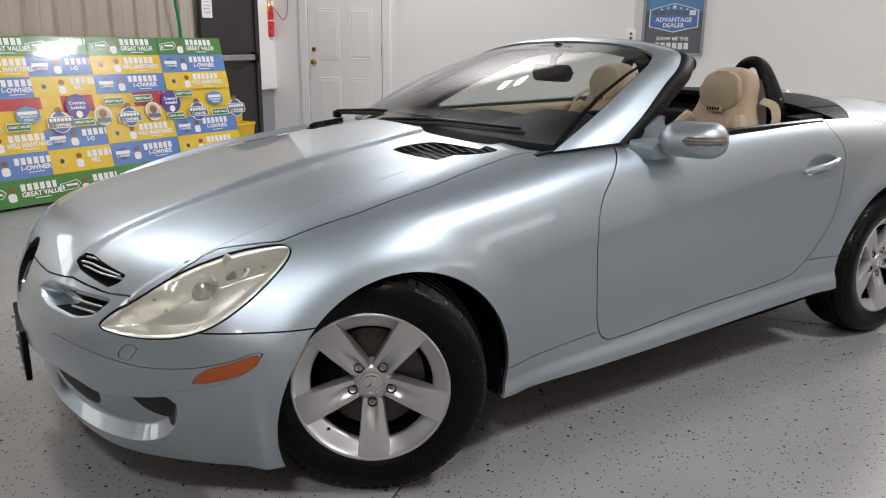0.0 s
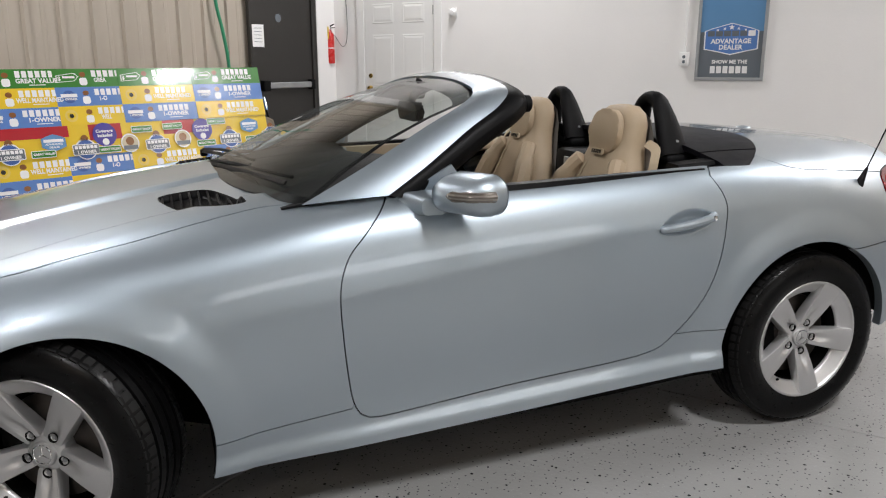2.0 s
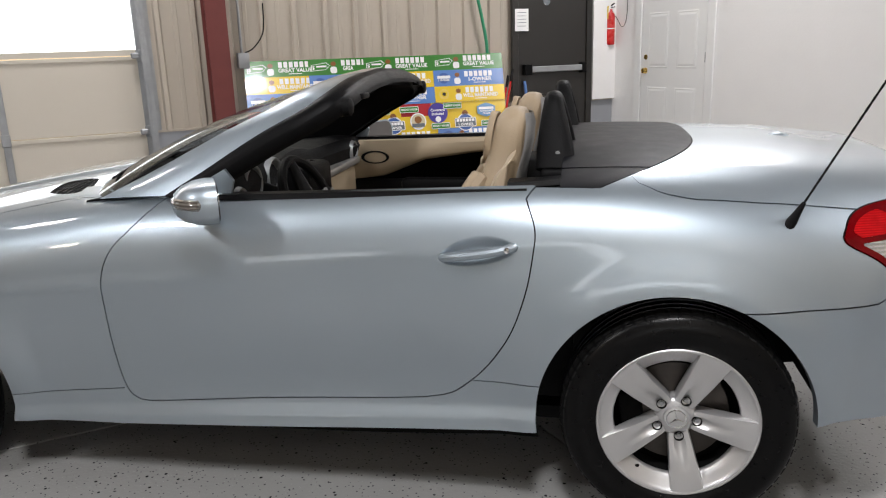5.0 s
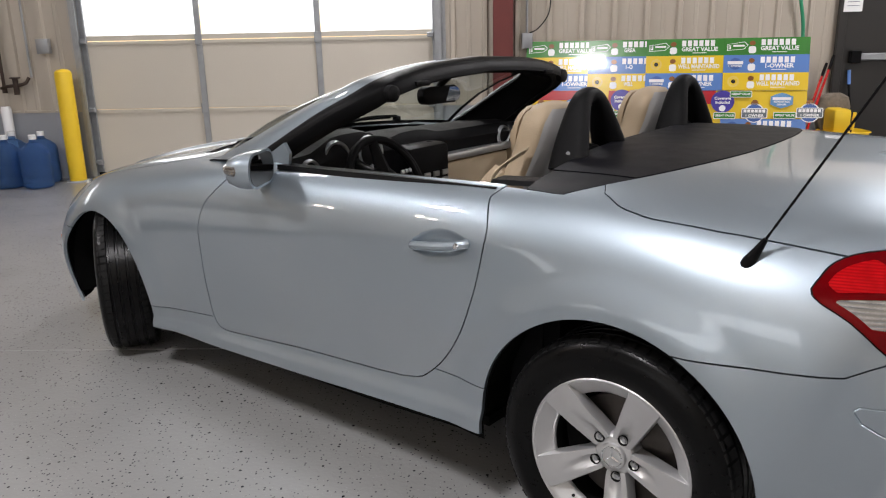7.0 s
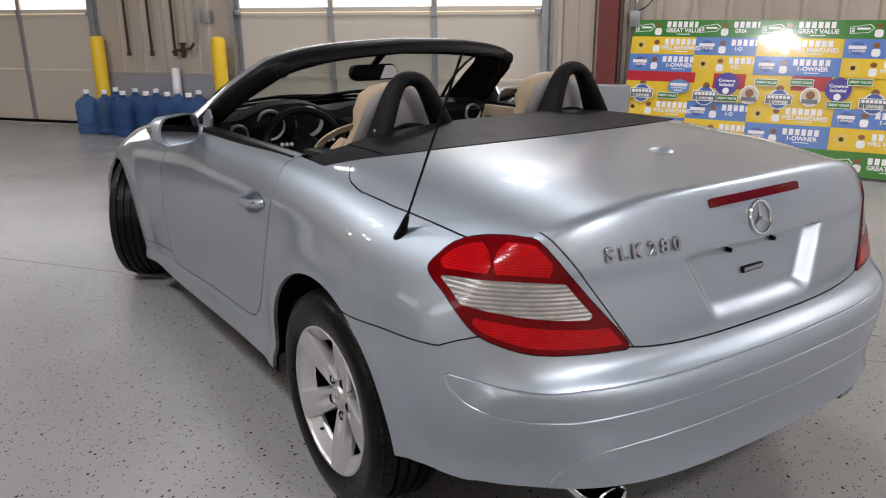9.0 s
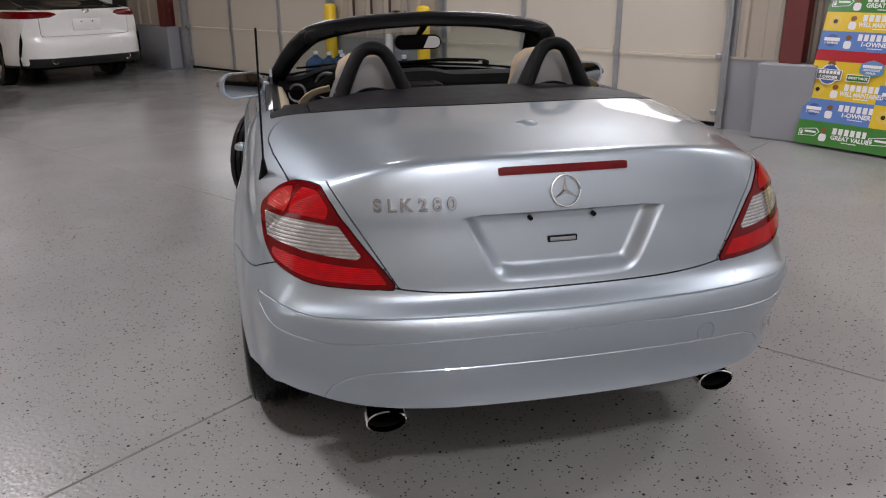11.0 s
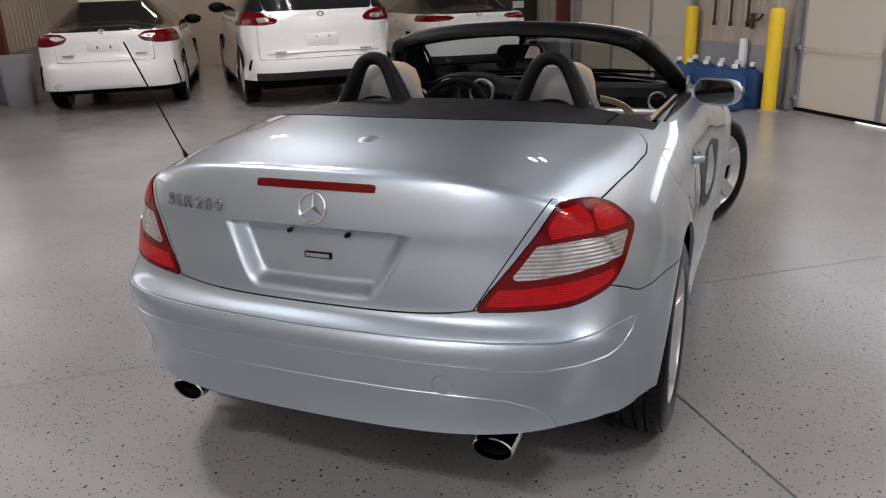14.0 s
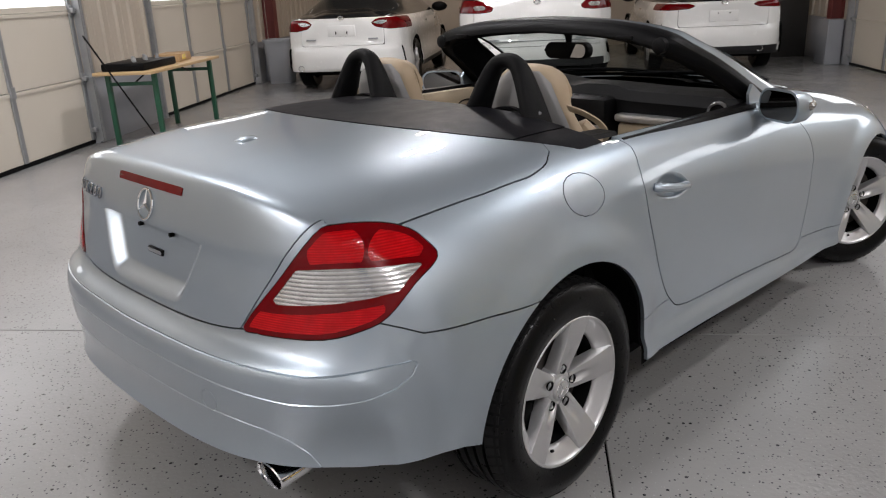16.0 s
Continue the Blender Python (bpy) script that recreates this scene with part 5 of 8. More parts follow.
def wheel(x, s, steer, spin):
    m = pose(x, s * 0.762, WHEEL_R, 0, 0, steer + (0 if s > 0 else 180)) @ pose(0, 0, 0, 0, spin, 0)
    if not wheel_proto:
        root = part("wheel", rim_mesh(), ALLOY, car, "silver five-spoke alloy wheel with black tyre", angle=50)
        tagged(root)
        part("tyre", tyre_mesh(), RUBBER, root, "black road tyre", angle=50)
        tagged(part("tread", tread_blocks(), TREAD_RUBBER, root), kind="stuff")
        bm = bmesh.new()
        lathe(bm, [(0.0, 0.062), (0.040, 0.062), (0.050, 0.058), (0.057, 0.048), (0.060, 0.0)], 40, "y")
        part("hub", bm, ALLOY, root)
        for k in range(5):
            bm = spoke_mesh()
            bmesh.ops.transform(bm, matrix=pose(0, 0, 0, 0, 72 * k + 180, 0), verts=bm.verts)
            bmesh.ops.recalc_face_normals(bm, faces=bm.faces)
            part("spoke", bm, ALLOY, root)
            a = radians(72 * k + 180)
            bm = bmesh.new()
            lathe(bm, [(0.0, 0.0575), (0.0105, 0.0575), (0.0118, 0.0640), (0.0138, 0.0655), (0.0142, 0.050)], 16, "y", (math.sin(a) * 0.056, 0, math.cos(a) * 0.056))
            part("bolt_seat", bm, BLACK_PLASTIC, root)
            bm = bmesh.new()
            lathe(bm, [(0.0, 0.0625), (0.0060, 0.062), (0.0068, 0.055)], 6, "y", (math.sin(a) * 0.056, 0, math.cos(a) * 0.056))
            part("wheel_bolt", bm, STEEL, root)
        bm = bmesh.new()
        lathe(bm, [(0.0, 0.072), (0.026, 0.0715), (0.033, 0.069), (0.036, 0.062)], 32, "y")
        part("centre_cap", bm, ALLOY, root)
        star = emblem(root, pose(0, 0.0715, 0, -90, 0, 0) @ pose(0, 0, 0, 0, 0, 180), 0.028)
        bm = bmesh.new()
        lathe(bm, [(0.06, 0.018), (0.145, 0.018), (0.147, 0.012), (0.145, 0.0), (0.06, 0.0)], 40, "y")
        part("brake_disc", bm, DISC, root)
        part("brake_caliper", boxes((0.085, 0.150, -0.03, 0.036, -0.055, 0.075), bevel=0.012), GAP_BLACK, root)
        # black back and lining put the shade inside the silver barrel into colour
        bm = bmesh.new()
        lathe(bm, [(0.0, -0.03), (0.160, -0.03), (0.180, -0.02), (0.168, 0.05), (0.1675, 0.058)], 40, "y")
        part("barrel_shade", bm, GAP_BLACK, root)
        bm = bmesh.new()
        tube(bm, [(0.128, 0.070, -0.130), (0.122, 0.082, -0.124)], 0.0045, 8)
        part("valve", bm, BLACK_PLASTIC, root)
        root.matrix_basis = m
        wheel_proto[0] = root
        return root
    return copy_thing(wheel_proto[0], m)


wheel(AX_F, 1, -31, 2)
wheel(AX_R, 1, 0, 10)
wheel(AX_R, -1, 0, 25)
wheel(AX_F, -1, -29, 40)

# ---------------------------------------------------------------- windscreen and its frame


def mirrored_path(pts):
    """A run from the left foot over the centre to the right foot."""
    left = smooth_path(pts, 6)
    return left + [Vector((p.x, -p.y, p.z)) for p in reversed(left[:-1])]


FRONT_EDGE = mirrored_path([(0.545, 0.700, 0.893), (0.34, 0.655, 0.990), (0.14, 0.602, 1.092), (0.00, 0.557, 1.157), (-0.062, 0.495, 1.196), (-0.082, 0.30, 1.224), (-0.09, 0, 1.236)])
REAR_EDGE = mirrored_path([(0.245, 0.744, 0.900), (0.11, 0.708, 0.985), (-0.03, 0.662, 1.068), (-0.165, 0.610, 1.138), (-0.222, 0.535, 1.186), (-0.225, 0.32, 1.224), (-0.225, 0, 1.240)])


def band(name, A, B, bulge, material, parent, thick=0.014, n=5, label=""):
    """A curved strip between two edges, bowed outwards and folded in."""
    bm = bmesh.new()
    mid = Vector((-0.35, 0, 0.70))
    rows = []
    for a, b in zip(A, B):
        out = (((a + b) / 2) - mid).normalized()
        row = [a.lerp(b, k / n) + out * bulge * math.sin(math.pi * k / n) for k in range(n + 1)]
        row = [row[0] - out * thick] + row + [row[-1] - out * thick]
        rows.append(row)
    loft(bm, rows, False, False)
    bmesh.ops.recalc_face_normals(bm, faces=bm.faces)
    return part(name, bm, material, parent, label, angle=50)


def cap_line(a, b):
    """Where the body colour ends and the black cap of the header begins."""
    w = min(1.0, max(0.0, (0.66 - abs(a.y)) / 0.12))
    return a.lerp(b, 0.82 - 0.14 * w)


MID_EDGE = [cap_line(a, b) + Vector((0.0, 0.0, 0.012)) for a, b in zip(FRONT_EDGE, REAR_EDGE)]
ws = band("windscreen_frame", FRONT_EDGE, MID_EDGE, 0.008, PAINT, car, label="body coloured windscreen frame with black seals")


def inward(path, dx, dy, dz):
    return [Vector((p.x + dx, p.y - math.copysign(dy, p.y) * min(1, abs(p.y) / 0.3), p.z + dz)) for p in path]


R1 = inward(REAR_EDGE, -0.020, 0.018, -0.026)
R2 = inward(REAR_EDGE, 0.016, 0.052, -0.036)
R3 = inward(FRONT_EDGE, 0.0, 0.030, -0.020)
band("header_cap", MID_EDGE, REAR_EDGE, 0.006, BLACK_PLASTIC, ws, label="black header cap")
band("frame_seal", REAR_EDGE, R1, 0.006, BLACK_PLASTIC, ws, label="black rubber weather seal")
band("frame_lining", R1, R2, 0.0, BLACK_SOFT, ws)
band("header_lining", R2, R3, -0.004, BLACK_SOFT, ws)
for s in (1, -1):                                    # round latch sockets at the corners
    bm = bmesh.new()
    lathe(bm, [(0.0, 0.010), (0.020, 0.009), (0.027, 0.004), (0.029, -0.02)], 20, "x")
    bmesh.ops.transform(bm, matrix=pose(-0.240, s * 0.535, 1.152, 0, 180, 0), verts=bm.verts)
    part("corner_cap", bm, BLACK_SOFT, ws)
    part("latch_plate", boxes((-0.258, -0.228, s * 0.40 - 0.035, s * 0.40 + 0.035, 1.168, 1.186), bevel=0.006), BLACK_PLASTIC, ws)
# glass
bm = bmesh.new()
rows = []
G0 = mirrored_path([(0.53, 0.690, 0.893), (0.60, 0.62, 0.899), (0.69, 0.42, 0.910), (0.735, 0.2, 0.918), (0.745, 0, 0.920)])
G1 = mirrored_path([(-0.03, 0.530, 1.168), (-0.058, 0.46, 1.195), (-0.075, 0.30, 1.217), (-0.083, 0.15, 1.226), (-0.085, 0, 1.228)])
for k in range(9):
    t = k / 8
    rows.append([a.lerp(b, t) + Vector((0.5, 0, 0.85)) * 0.030 * math.sin(math.pi * t) for a, b in zip(G0, G1)])
loft(bm, rows, False, False)
pane = part("windscreen", bm, GLASS, ws, "clear raked windscreen glass")
pane.visible_shadow = False
# black ceramic edge round the glass, deeper under the header
def edge_band(a0, a1, b0, b1):
    bm = bmesh.new()
    strip = []
    for k in range(5):
        t = a0 + (a1 - a0) * k / 4
        strip.append([a.lerp(b, t) + Vector((0.5, 0, 0.85)) * (0.030 * math.sin(math.pi * t) - 0.004) for a, b in list(zip(G0, G1))[b0:b1]])
    loft(bm, strip, False, False)
    return part("glass_edge", bm, BLACK_PLASTIC, ws)


edge_band(0.90, 1.0, 0, len(G0))
edge_band(0.0, 0.05, 0, len(G0))
edge_band(0.0, 1.0, 0, 3)
edge_band(0.0, 1.0, len(G0) - 3, len(G0))
# black cowl and wipers
bm = bmesh.new()
C0 = [Vector((cowl_x(p.y) + 0.004, p.y, p.z - 0.012)) for p in G0]
C1 = [Vector((p.x - 0.035, p.y * 0.99, p.z - 0.006)) for p in G0]
loft(bm, [C0, [a.lerp(b, 0.5) - Vector((0, 0, 0.012)) for a, b in zip(C0, C1)], C1], False, False)
part("cowl", bm, BLACK_PLASTIC, car, "black plastic cowl below the windscreen")
for ya, yb in ((-0.10, 0.52), (-0.52, 0.05)):
    w = part("wiper", boxes((0.715, 0.745, ya - 0.02, ya + 0.02, 0.905, 0.935), bevel=0.008), BLACK_PLASTIC, car, "black windscreen wiper")
    bm = bmesh.new()
    tube(bm, smooth_path([(0.73, ya, 0.935), (0.70, ya + 0.12, 0.945), (0.66, (ya + yb) / 2, 0.955), (0.60 - 0.06 * abs(yb) / 0.5, yb, 0.948)], 4), 0.006, 6)
    part("wiper_arm", bm, BLACK_PLASTIC, w)
    bm = bmesh.new()
    tube(bm, [(0.735, ya + 0.04, 0.930), (0.69, (ya + yb) / 2, 0.945), (0.62 - 0.05 * abs(yb) / 0.5, yb + 0.06, 0.940)], 0.008, 6, flat=0.5)
    part("wiper_blade", bm, BLACK_PLASTIC, w)
# inside mirror
bm = bmesh.new()
prism(bm, rounded(0.225, 0.068, 0.032, 6), -0.012, 0.022, 0.01)
bmesh.ops.transform(bm, matrix=look((0.0, 0.02, 1.105), (-1.0, 0.02, 1.12)) @ pose(0, 0, 0, 0, 180, 0), verts=bm.verts)
im = part("inside_mirror", bm, BLACK_PLASTIC, car, "black framed inside rear mirror")
bm = bmesh.new()
prism(bm, rounded(0.208, 0.054, 0.026, 6), 0.0, 0.0015)
bmesh.ops.transform(bm, matrix=look((-0.0155, 0.02, 1.105), (1.0, -0.12, 1.02)), verts=bm.verts)
part("mirror_face", bm, MIRROR, im)
bm = bmesh.new()
tube(bm, [(0.0, 0.02, 1.13), (-0.03, 0.0, 1.17), (-0.06, 0.0, 1.21)], [0.012, 0.016, 0.03], 10)
box(bm, -0.12, -0.02, -0.11, 0.11, 1.185, 1.215, bevel=0.012)
part("mirror_mount", bm, BLACK_PLASTIC, im)

# ---------------------------------------------------------------- door mirrors
INDICATOR = ribbed(mat("smoked_indicator_plastic", (0.30, 0.28, 0.25), 0.10, 0.5, 0.3, 30, coat=1.0, coat_rough=0.02), 34.0, 0.4, (0, 0, 0), (0.12, 0.10, 0.085))
for s in (1, -1):
    turn = Matrix.Translation((0.14, s * 0.83, 0.92)) @ pose(0, 0, 0, 0, 0, s * 30) @ Matrix.Diagonal((0.72, 1.03, 0.96, 1)) @ Matrix.Translation((-0.14, s * -0.83, -0.92))
    bm = bmesh.new()
    rings = []
    # front cap to rear rim, along -x
    for x, w, h, oy, oz in ((0.235, 0.02, 0.015, 0.86, 0.915), (0.225, 0.10, 0.055, 0.868, 0.917), (0.195, 0.165, 0.088, 0.872, 0.919), (0.15, 0.198, 0.112, 0.878, 0.921), (0.105, 0.207, 0.122, 0.880, 0.922), (0.070, 0.205, 0.120, 0.881, 0.923)):
        rings.append([(x + (0.03 if yy > 0 else 0.0) * 0, s * (oy + yy), oz + zz) for yy, zz in rounded(w, h, min(w, h) * 0.44, 5)])
    loft(bm, rings)
    bmesh.ops.recalc_face_normals(bm, faces=bm.faces)
    bmesh.ops.transform(bm, matrix=turn, verts=bm.verts)
    mir = part("door_mirror", bm, PAINT, car, "body coloured door mirror with indicator strip", angle=50)
    bm = bmesh.new()
    prism(bm, rounded(0.190, 0.106, 0.046, 6), 0.0, 0.003)
    bmesh.ops.transform(bm, matrix=look((0.0672, s * 0.881, 0.923), (1.0, s * 0.881, 0.923)), verts=bm.verts)
    bmesh.ops.transform(bm, matrix=turn, verts=bm.verts)
    part("mirror_face", bm, DOOR_MIRROR, mir)
    bm = bmesh.new()
    loft(bm, [[(0.067, s * (0.881 + yy), 0.923 + zz) for yy, zz in rounded(w, h, r, 6)] for w, h, r in ((0.207, 0.122, 0.052), (0.180, 0.096, 0.042))], True, False)
    bmesh.ops.transform(bm, matrix=turn, verts=bm.verts)
    part("mirror_rim", bm, PAINT, mir)
    bm = bmesh.new()
    tube(bm, smooth_path([(0.2285, s * 0.862, 0.926), (0.2150, s * 0.915, 0.927), (0.185, s * 0.950, 0.928), (0.130, s * 0.9755, 0.928)], 5), [0.006, 0.011] + [0.0165] * 10 + [0.0175] * 3 + [0.006], 10)
    bmesh.ops.transform(bm, matrix=turn, verts=bm.verts)
    part("indicator", bm, INDICATOR, mir, "clear indicator strip")
    bm = bmesh.new()
    loft(bm, [[(0.185 + a, s * y, 0.885 + b) for a, b in rounded(w, h, 0.02, 4)] for y, w, h in ((0.73, 0.17, 0.07), (0.77, 0.12, 0.06), (0.815, 0.08, 0.05))])
    bmesh.ops.recalc_face_normals(bm, faces=bm.faces)
    part("mirror_foot", bm, PAINT, mir)
    # triangular sail at the front of the side window
    bm = bmesh.new()
    prism(bm, [(0.28, 0.895), (0.09, 0.900), (0.075, 0.955), (0.10, 0.990)], 0.0, 0.012)
    bmesh.ops.transform(bm, matrix=pose(0, s * 0.725, 0, 90, 0, 0) if s < 0 else pose(0, s * 0.725, 0, 90, 0, 0), verts=bm.verts)
    part("mirror_sail", bm, PAINT, mir)

# ---------------------------------------------------------------- cabin
tub = bmesh.new()
box(tub, -0.95, 0.55, -0.68, 0.68, 0.22, 0.26)
box(tub, -0.98, -0.93, -0.70, 0.70, 0.22, 0.945)
box(tub, 0.45, 0.62, -0.70, 0.70, 0.22, 0.86)
box(tub, -0.93, 0.45, -0.09, 0.09, 0.22, 0.50, bevel=0.03)
part("cabin_floor", tub, BLACK_SOFT, car, "black carpeted cabin tub")
for s in (1, -1):
    bm = bmesh.new()
    box(bm, -0.93, 0.30, min(s * 0.665, s * 0.705), max(s * 0.665, s * 0.705), 0.30, 0.72, bevel=0.01)
    card = part("door_card", bm, BLACK_SOFT, car, "black lower door lining")
    bm = bmesh.new()
    ring = [(0.70, 0.905), (0.672, 0.900), (0.652, 0.86), (0.648, 0.80), (0.655, 0.755), (0.672, 0.728), (0.70, 0.72)]
    loft(bm, [[(x, s * y, 0.905 - (0.905 - z) * k + dz) for y, z in ring] for x, dz, k in ((0.26, 0.0, 1.1), (0.0, 0.004, 0.95), (-0.2, 0.007, 0.55), (-0.5, 0.012, 0.36), (-0.80, 0.018, 0.30))], True)
    bmesh.ops.recalc_face_normals(bm, faces=bm.faces)
    part("door_top_trim", bm, TAN_DARK, card, "beige padded door top")
    bm = bmesh.new()
    loft(bm, [[(x, s * y, z + dz) for y, z in ((0.752, 0.902), (0.745, 0.918), (0.70, 0.918), (0.69, 0.905))] for x, dz in ((0.24, -0.004), (-0.1, 0.004), (-0.5, 0.014), (-0.80, 0.020))], True)
    bmesh.ops.recalc_face_normals(bm, faces=bm.faces)
    part("belt_seal", bm, BLACK_PLASTIC, card)
    bm = bmesh.new()
    lathe(bm, [(0.0, -0.004), (0.8, -0.004), (1.0, 0.004), (1.1, 0.0)], 24, "y")
    bmesh.ops.transform(bm, matrix=pose(0.03, s * 0.648, 0.828) @ Matrix.Diagonal((0.062, -s * 1.0, 0.028, 1)), verts=bm.verts)
    bmesh.ops.recalc_face_normals(bm, faces=bm.faces)
    part("door_pull", bm, BLACK_PLASTIC, card)
    bm = bmesh.new()
    box(bm, -0.62, -0.10, min(s * 0.60, s * 0.67), max(s * 0.60, s * 0.67), 0.66, 0.735, bevel=0.02)
    part("armrest", bm, BLACK_SOFT, card)

# dashboard with instrument hood, vents, centre stack and lower tan panel
bm = bmesh.new()
rings = []
for y in np.linspace(-0.69, 0.69, 25):
    hoodlift = 0.052 * math.exp(-((y - 0.36) / 0.17) ** 4) + 0.022 * math.exp(-((y + 0.02) / 0.13) ** 4)
    bow = 0.05 * (1 - (y / 0.7) ** 2)
    rings.append([(0.60, y, 0.885), (0.42 + bow, y, 0.915 + hoodlift * 0.3), (0.20 + bow, y, 0.935 + hoodlift), (0.13 + bow, y, 0.925 + hoodlift), (0.10 + bow, y, 0.885 + hoodlift * 0.4), (0.115 + bow, y, 0.80), (0.16 + bow, y, 0.77), (0.60, y, 0.76)])
loft(bm, rings)
bmesh.ops.recalc_face_normals(bm, faces=bm.faces)
dash = part("dashboard", bm, BLACK_SOFT, car, "black dashboard with silver trim and tan lower panel")
part("silver_trim", boxes((0.105, 0.16, -0.66, -0.14, 0.80, 0.835), bevel=0.012), ALLOY, dash)
part("glovebox", boxes((0.13, 0.45, -0.66, -0.14, 0.60, 0.795), bevel=0.02), TAN_DARK, dash, "tan glovebox panel")
part("knee_panel", boxes((0.15, 0.45, 0.14, 0.66, 0.60, 0.78), bevel=0.02), BLACK_SOFT, dash)
stack = part("console_panel", boxes((0.06, 0.40, -0.125, 0.125, 0.50, 0.90), bevel=0.025), BLACK_PLASTIC, dash, "black console panel with buttons")
for i in range(4):
    for j in range(3):
        part("button", boxes((0.052, 0.064, -0.085 + 0.058 * i - 0.018, -0.085 + 0.058 * i + 0.018, 0.70 + 0.032 * j, 0.722 + 0.032 * j), bevel=0.003), GREY_SHELL if (i + j) % 3 else STEEL, stack)
for y, z, r in ((0.60, 0.868, 0.042), (-0.60, 0.868, 0.042), (0.065, 0.865, 0.036), (-0.065, 0.865, 0.036)):
    bm = bmesh.new()
    lathe(bm, [(r * 0.3, 0.012), (r * 0.8, 0.006), (r * 0.86, -0.012), (r, -0.016), (r * 1.12, 0.0)], 24, "x", (0.125, y, z))
    part("air_vent", bm, STEEL if abs(y) > 0.3 else BLACK_PLASTIC, dash, "round ringed air vent")
for y in (0.27, 0.45):
    bm = bmesh.new()
    lathe(bm, [(0.0, 0.004), (0.050, 0.004), (0.056, -0.020), (0.064, -0.022), (0.068, 0.0)], 28, "x", (0.155, y, 0.895))
    part("instrument_ring", bm, STEEL, dash, "dark silver ringed round dial")
# steering wheel
sw = Matrix.Translation((-0.03, 0.36, 0.80)) @ pose(0, 0, 0, 0, -66, 0)
bm = bmesh.new()
R = 0.178
tube(bm, [(R * math.cos(2 * math.pi * i / 36), R * math.sin(2 * math.pi * i / 36), 0) for i in range(37)], 0.0165, 10, False)
bmesh.ops.transform(bm, matrix=sw, verts=bm.verts)
wheel_rim = part("steering_wheel", bm, BLACK_SOFT, car, "black leather steering wheel with grey switch pads")
bm = bmesh.new()
bmesh.ops.create_uvsphere(bm, u_segments=20, v_segments=10, radius=0.075)
bmesh.ops.transform(bm, matrix=sw @ pose(0, 0, -0.01) @ Matrix.Diagonal((1, 1.05, 0.42, 1)), verts=bm.verts)
part("airbag_pad", bm, BLACK_SOFT, wheel_rim)
for a in (20, 160, 270):
    bm = bmesh.new()
    c, s_ = math.cos(radians(a + 90)), math.sin(radians(a + 90))
    tube(bm, [(0.04 * c, 0.04 * s_, 0), (R * c, R * s_, 0)], [0.03, 0.016], 8, flat=0.5)
    bmesh.ops.transform(bm, matrix=sw, verts=bm.verts)
    part("wheel_spoke", bm, BLACK_PLASTIC, wheel_rim)
for sy in (-1, 1):
    for k in range(3):
        bm = bmesh.new()
        lathe(bm, [(0.0, 0.004), (0.008, 0.003), (0.009, -0.004)], 10, "z", (0.03 + 0.001 * k, sy * (0.075 + 0.02 * k), 0.026))
        bmesh.ops.transform(bm, matrix=sw, verts=bm.verts)
        part("switch", bm, STEEL, wheel_rim)
bm = bmesh.new()
tube(bm, [(0.02, 0.36, 0.81), (0.20, 0.36, 0.87)], 0.035, 12)
part("steering_column", bm, BLACK_PLASTIC, wheel_rim)
# console between the seats
con = part("console", boxes((-0.85, 0.10, -0.10, 0.10, 0.40, 0.60), bevel=0.03), BLACK_SOFT, car, "black centre console with gear lever")
part("rear_box", boxes((-0.90, -0.70, -0.105, 0.105, 0.50, 0.93), bevel=0.02), BLACK_SOFT, con)
part("lid_latch", boxes((-0.702, -0.692, -0.02, 0.02, 0.86, 0.90), bevel=0.003), STEEL, con)
bm = bmesh.new()
tube(bm, [(-0.10, 0, 0.58), (-0.12, 0, 0.68)], [0.012, 0.010], 8)
bmesh.ops.create_uvsphere(bm, u_segments=12, v_segments=8, radius=0.024, matrix=Matrix.Translation((-0.122, 0, 0.70)))
part("gear_lever", bm, BLACK_SOFT, con)


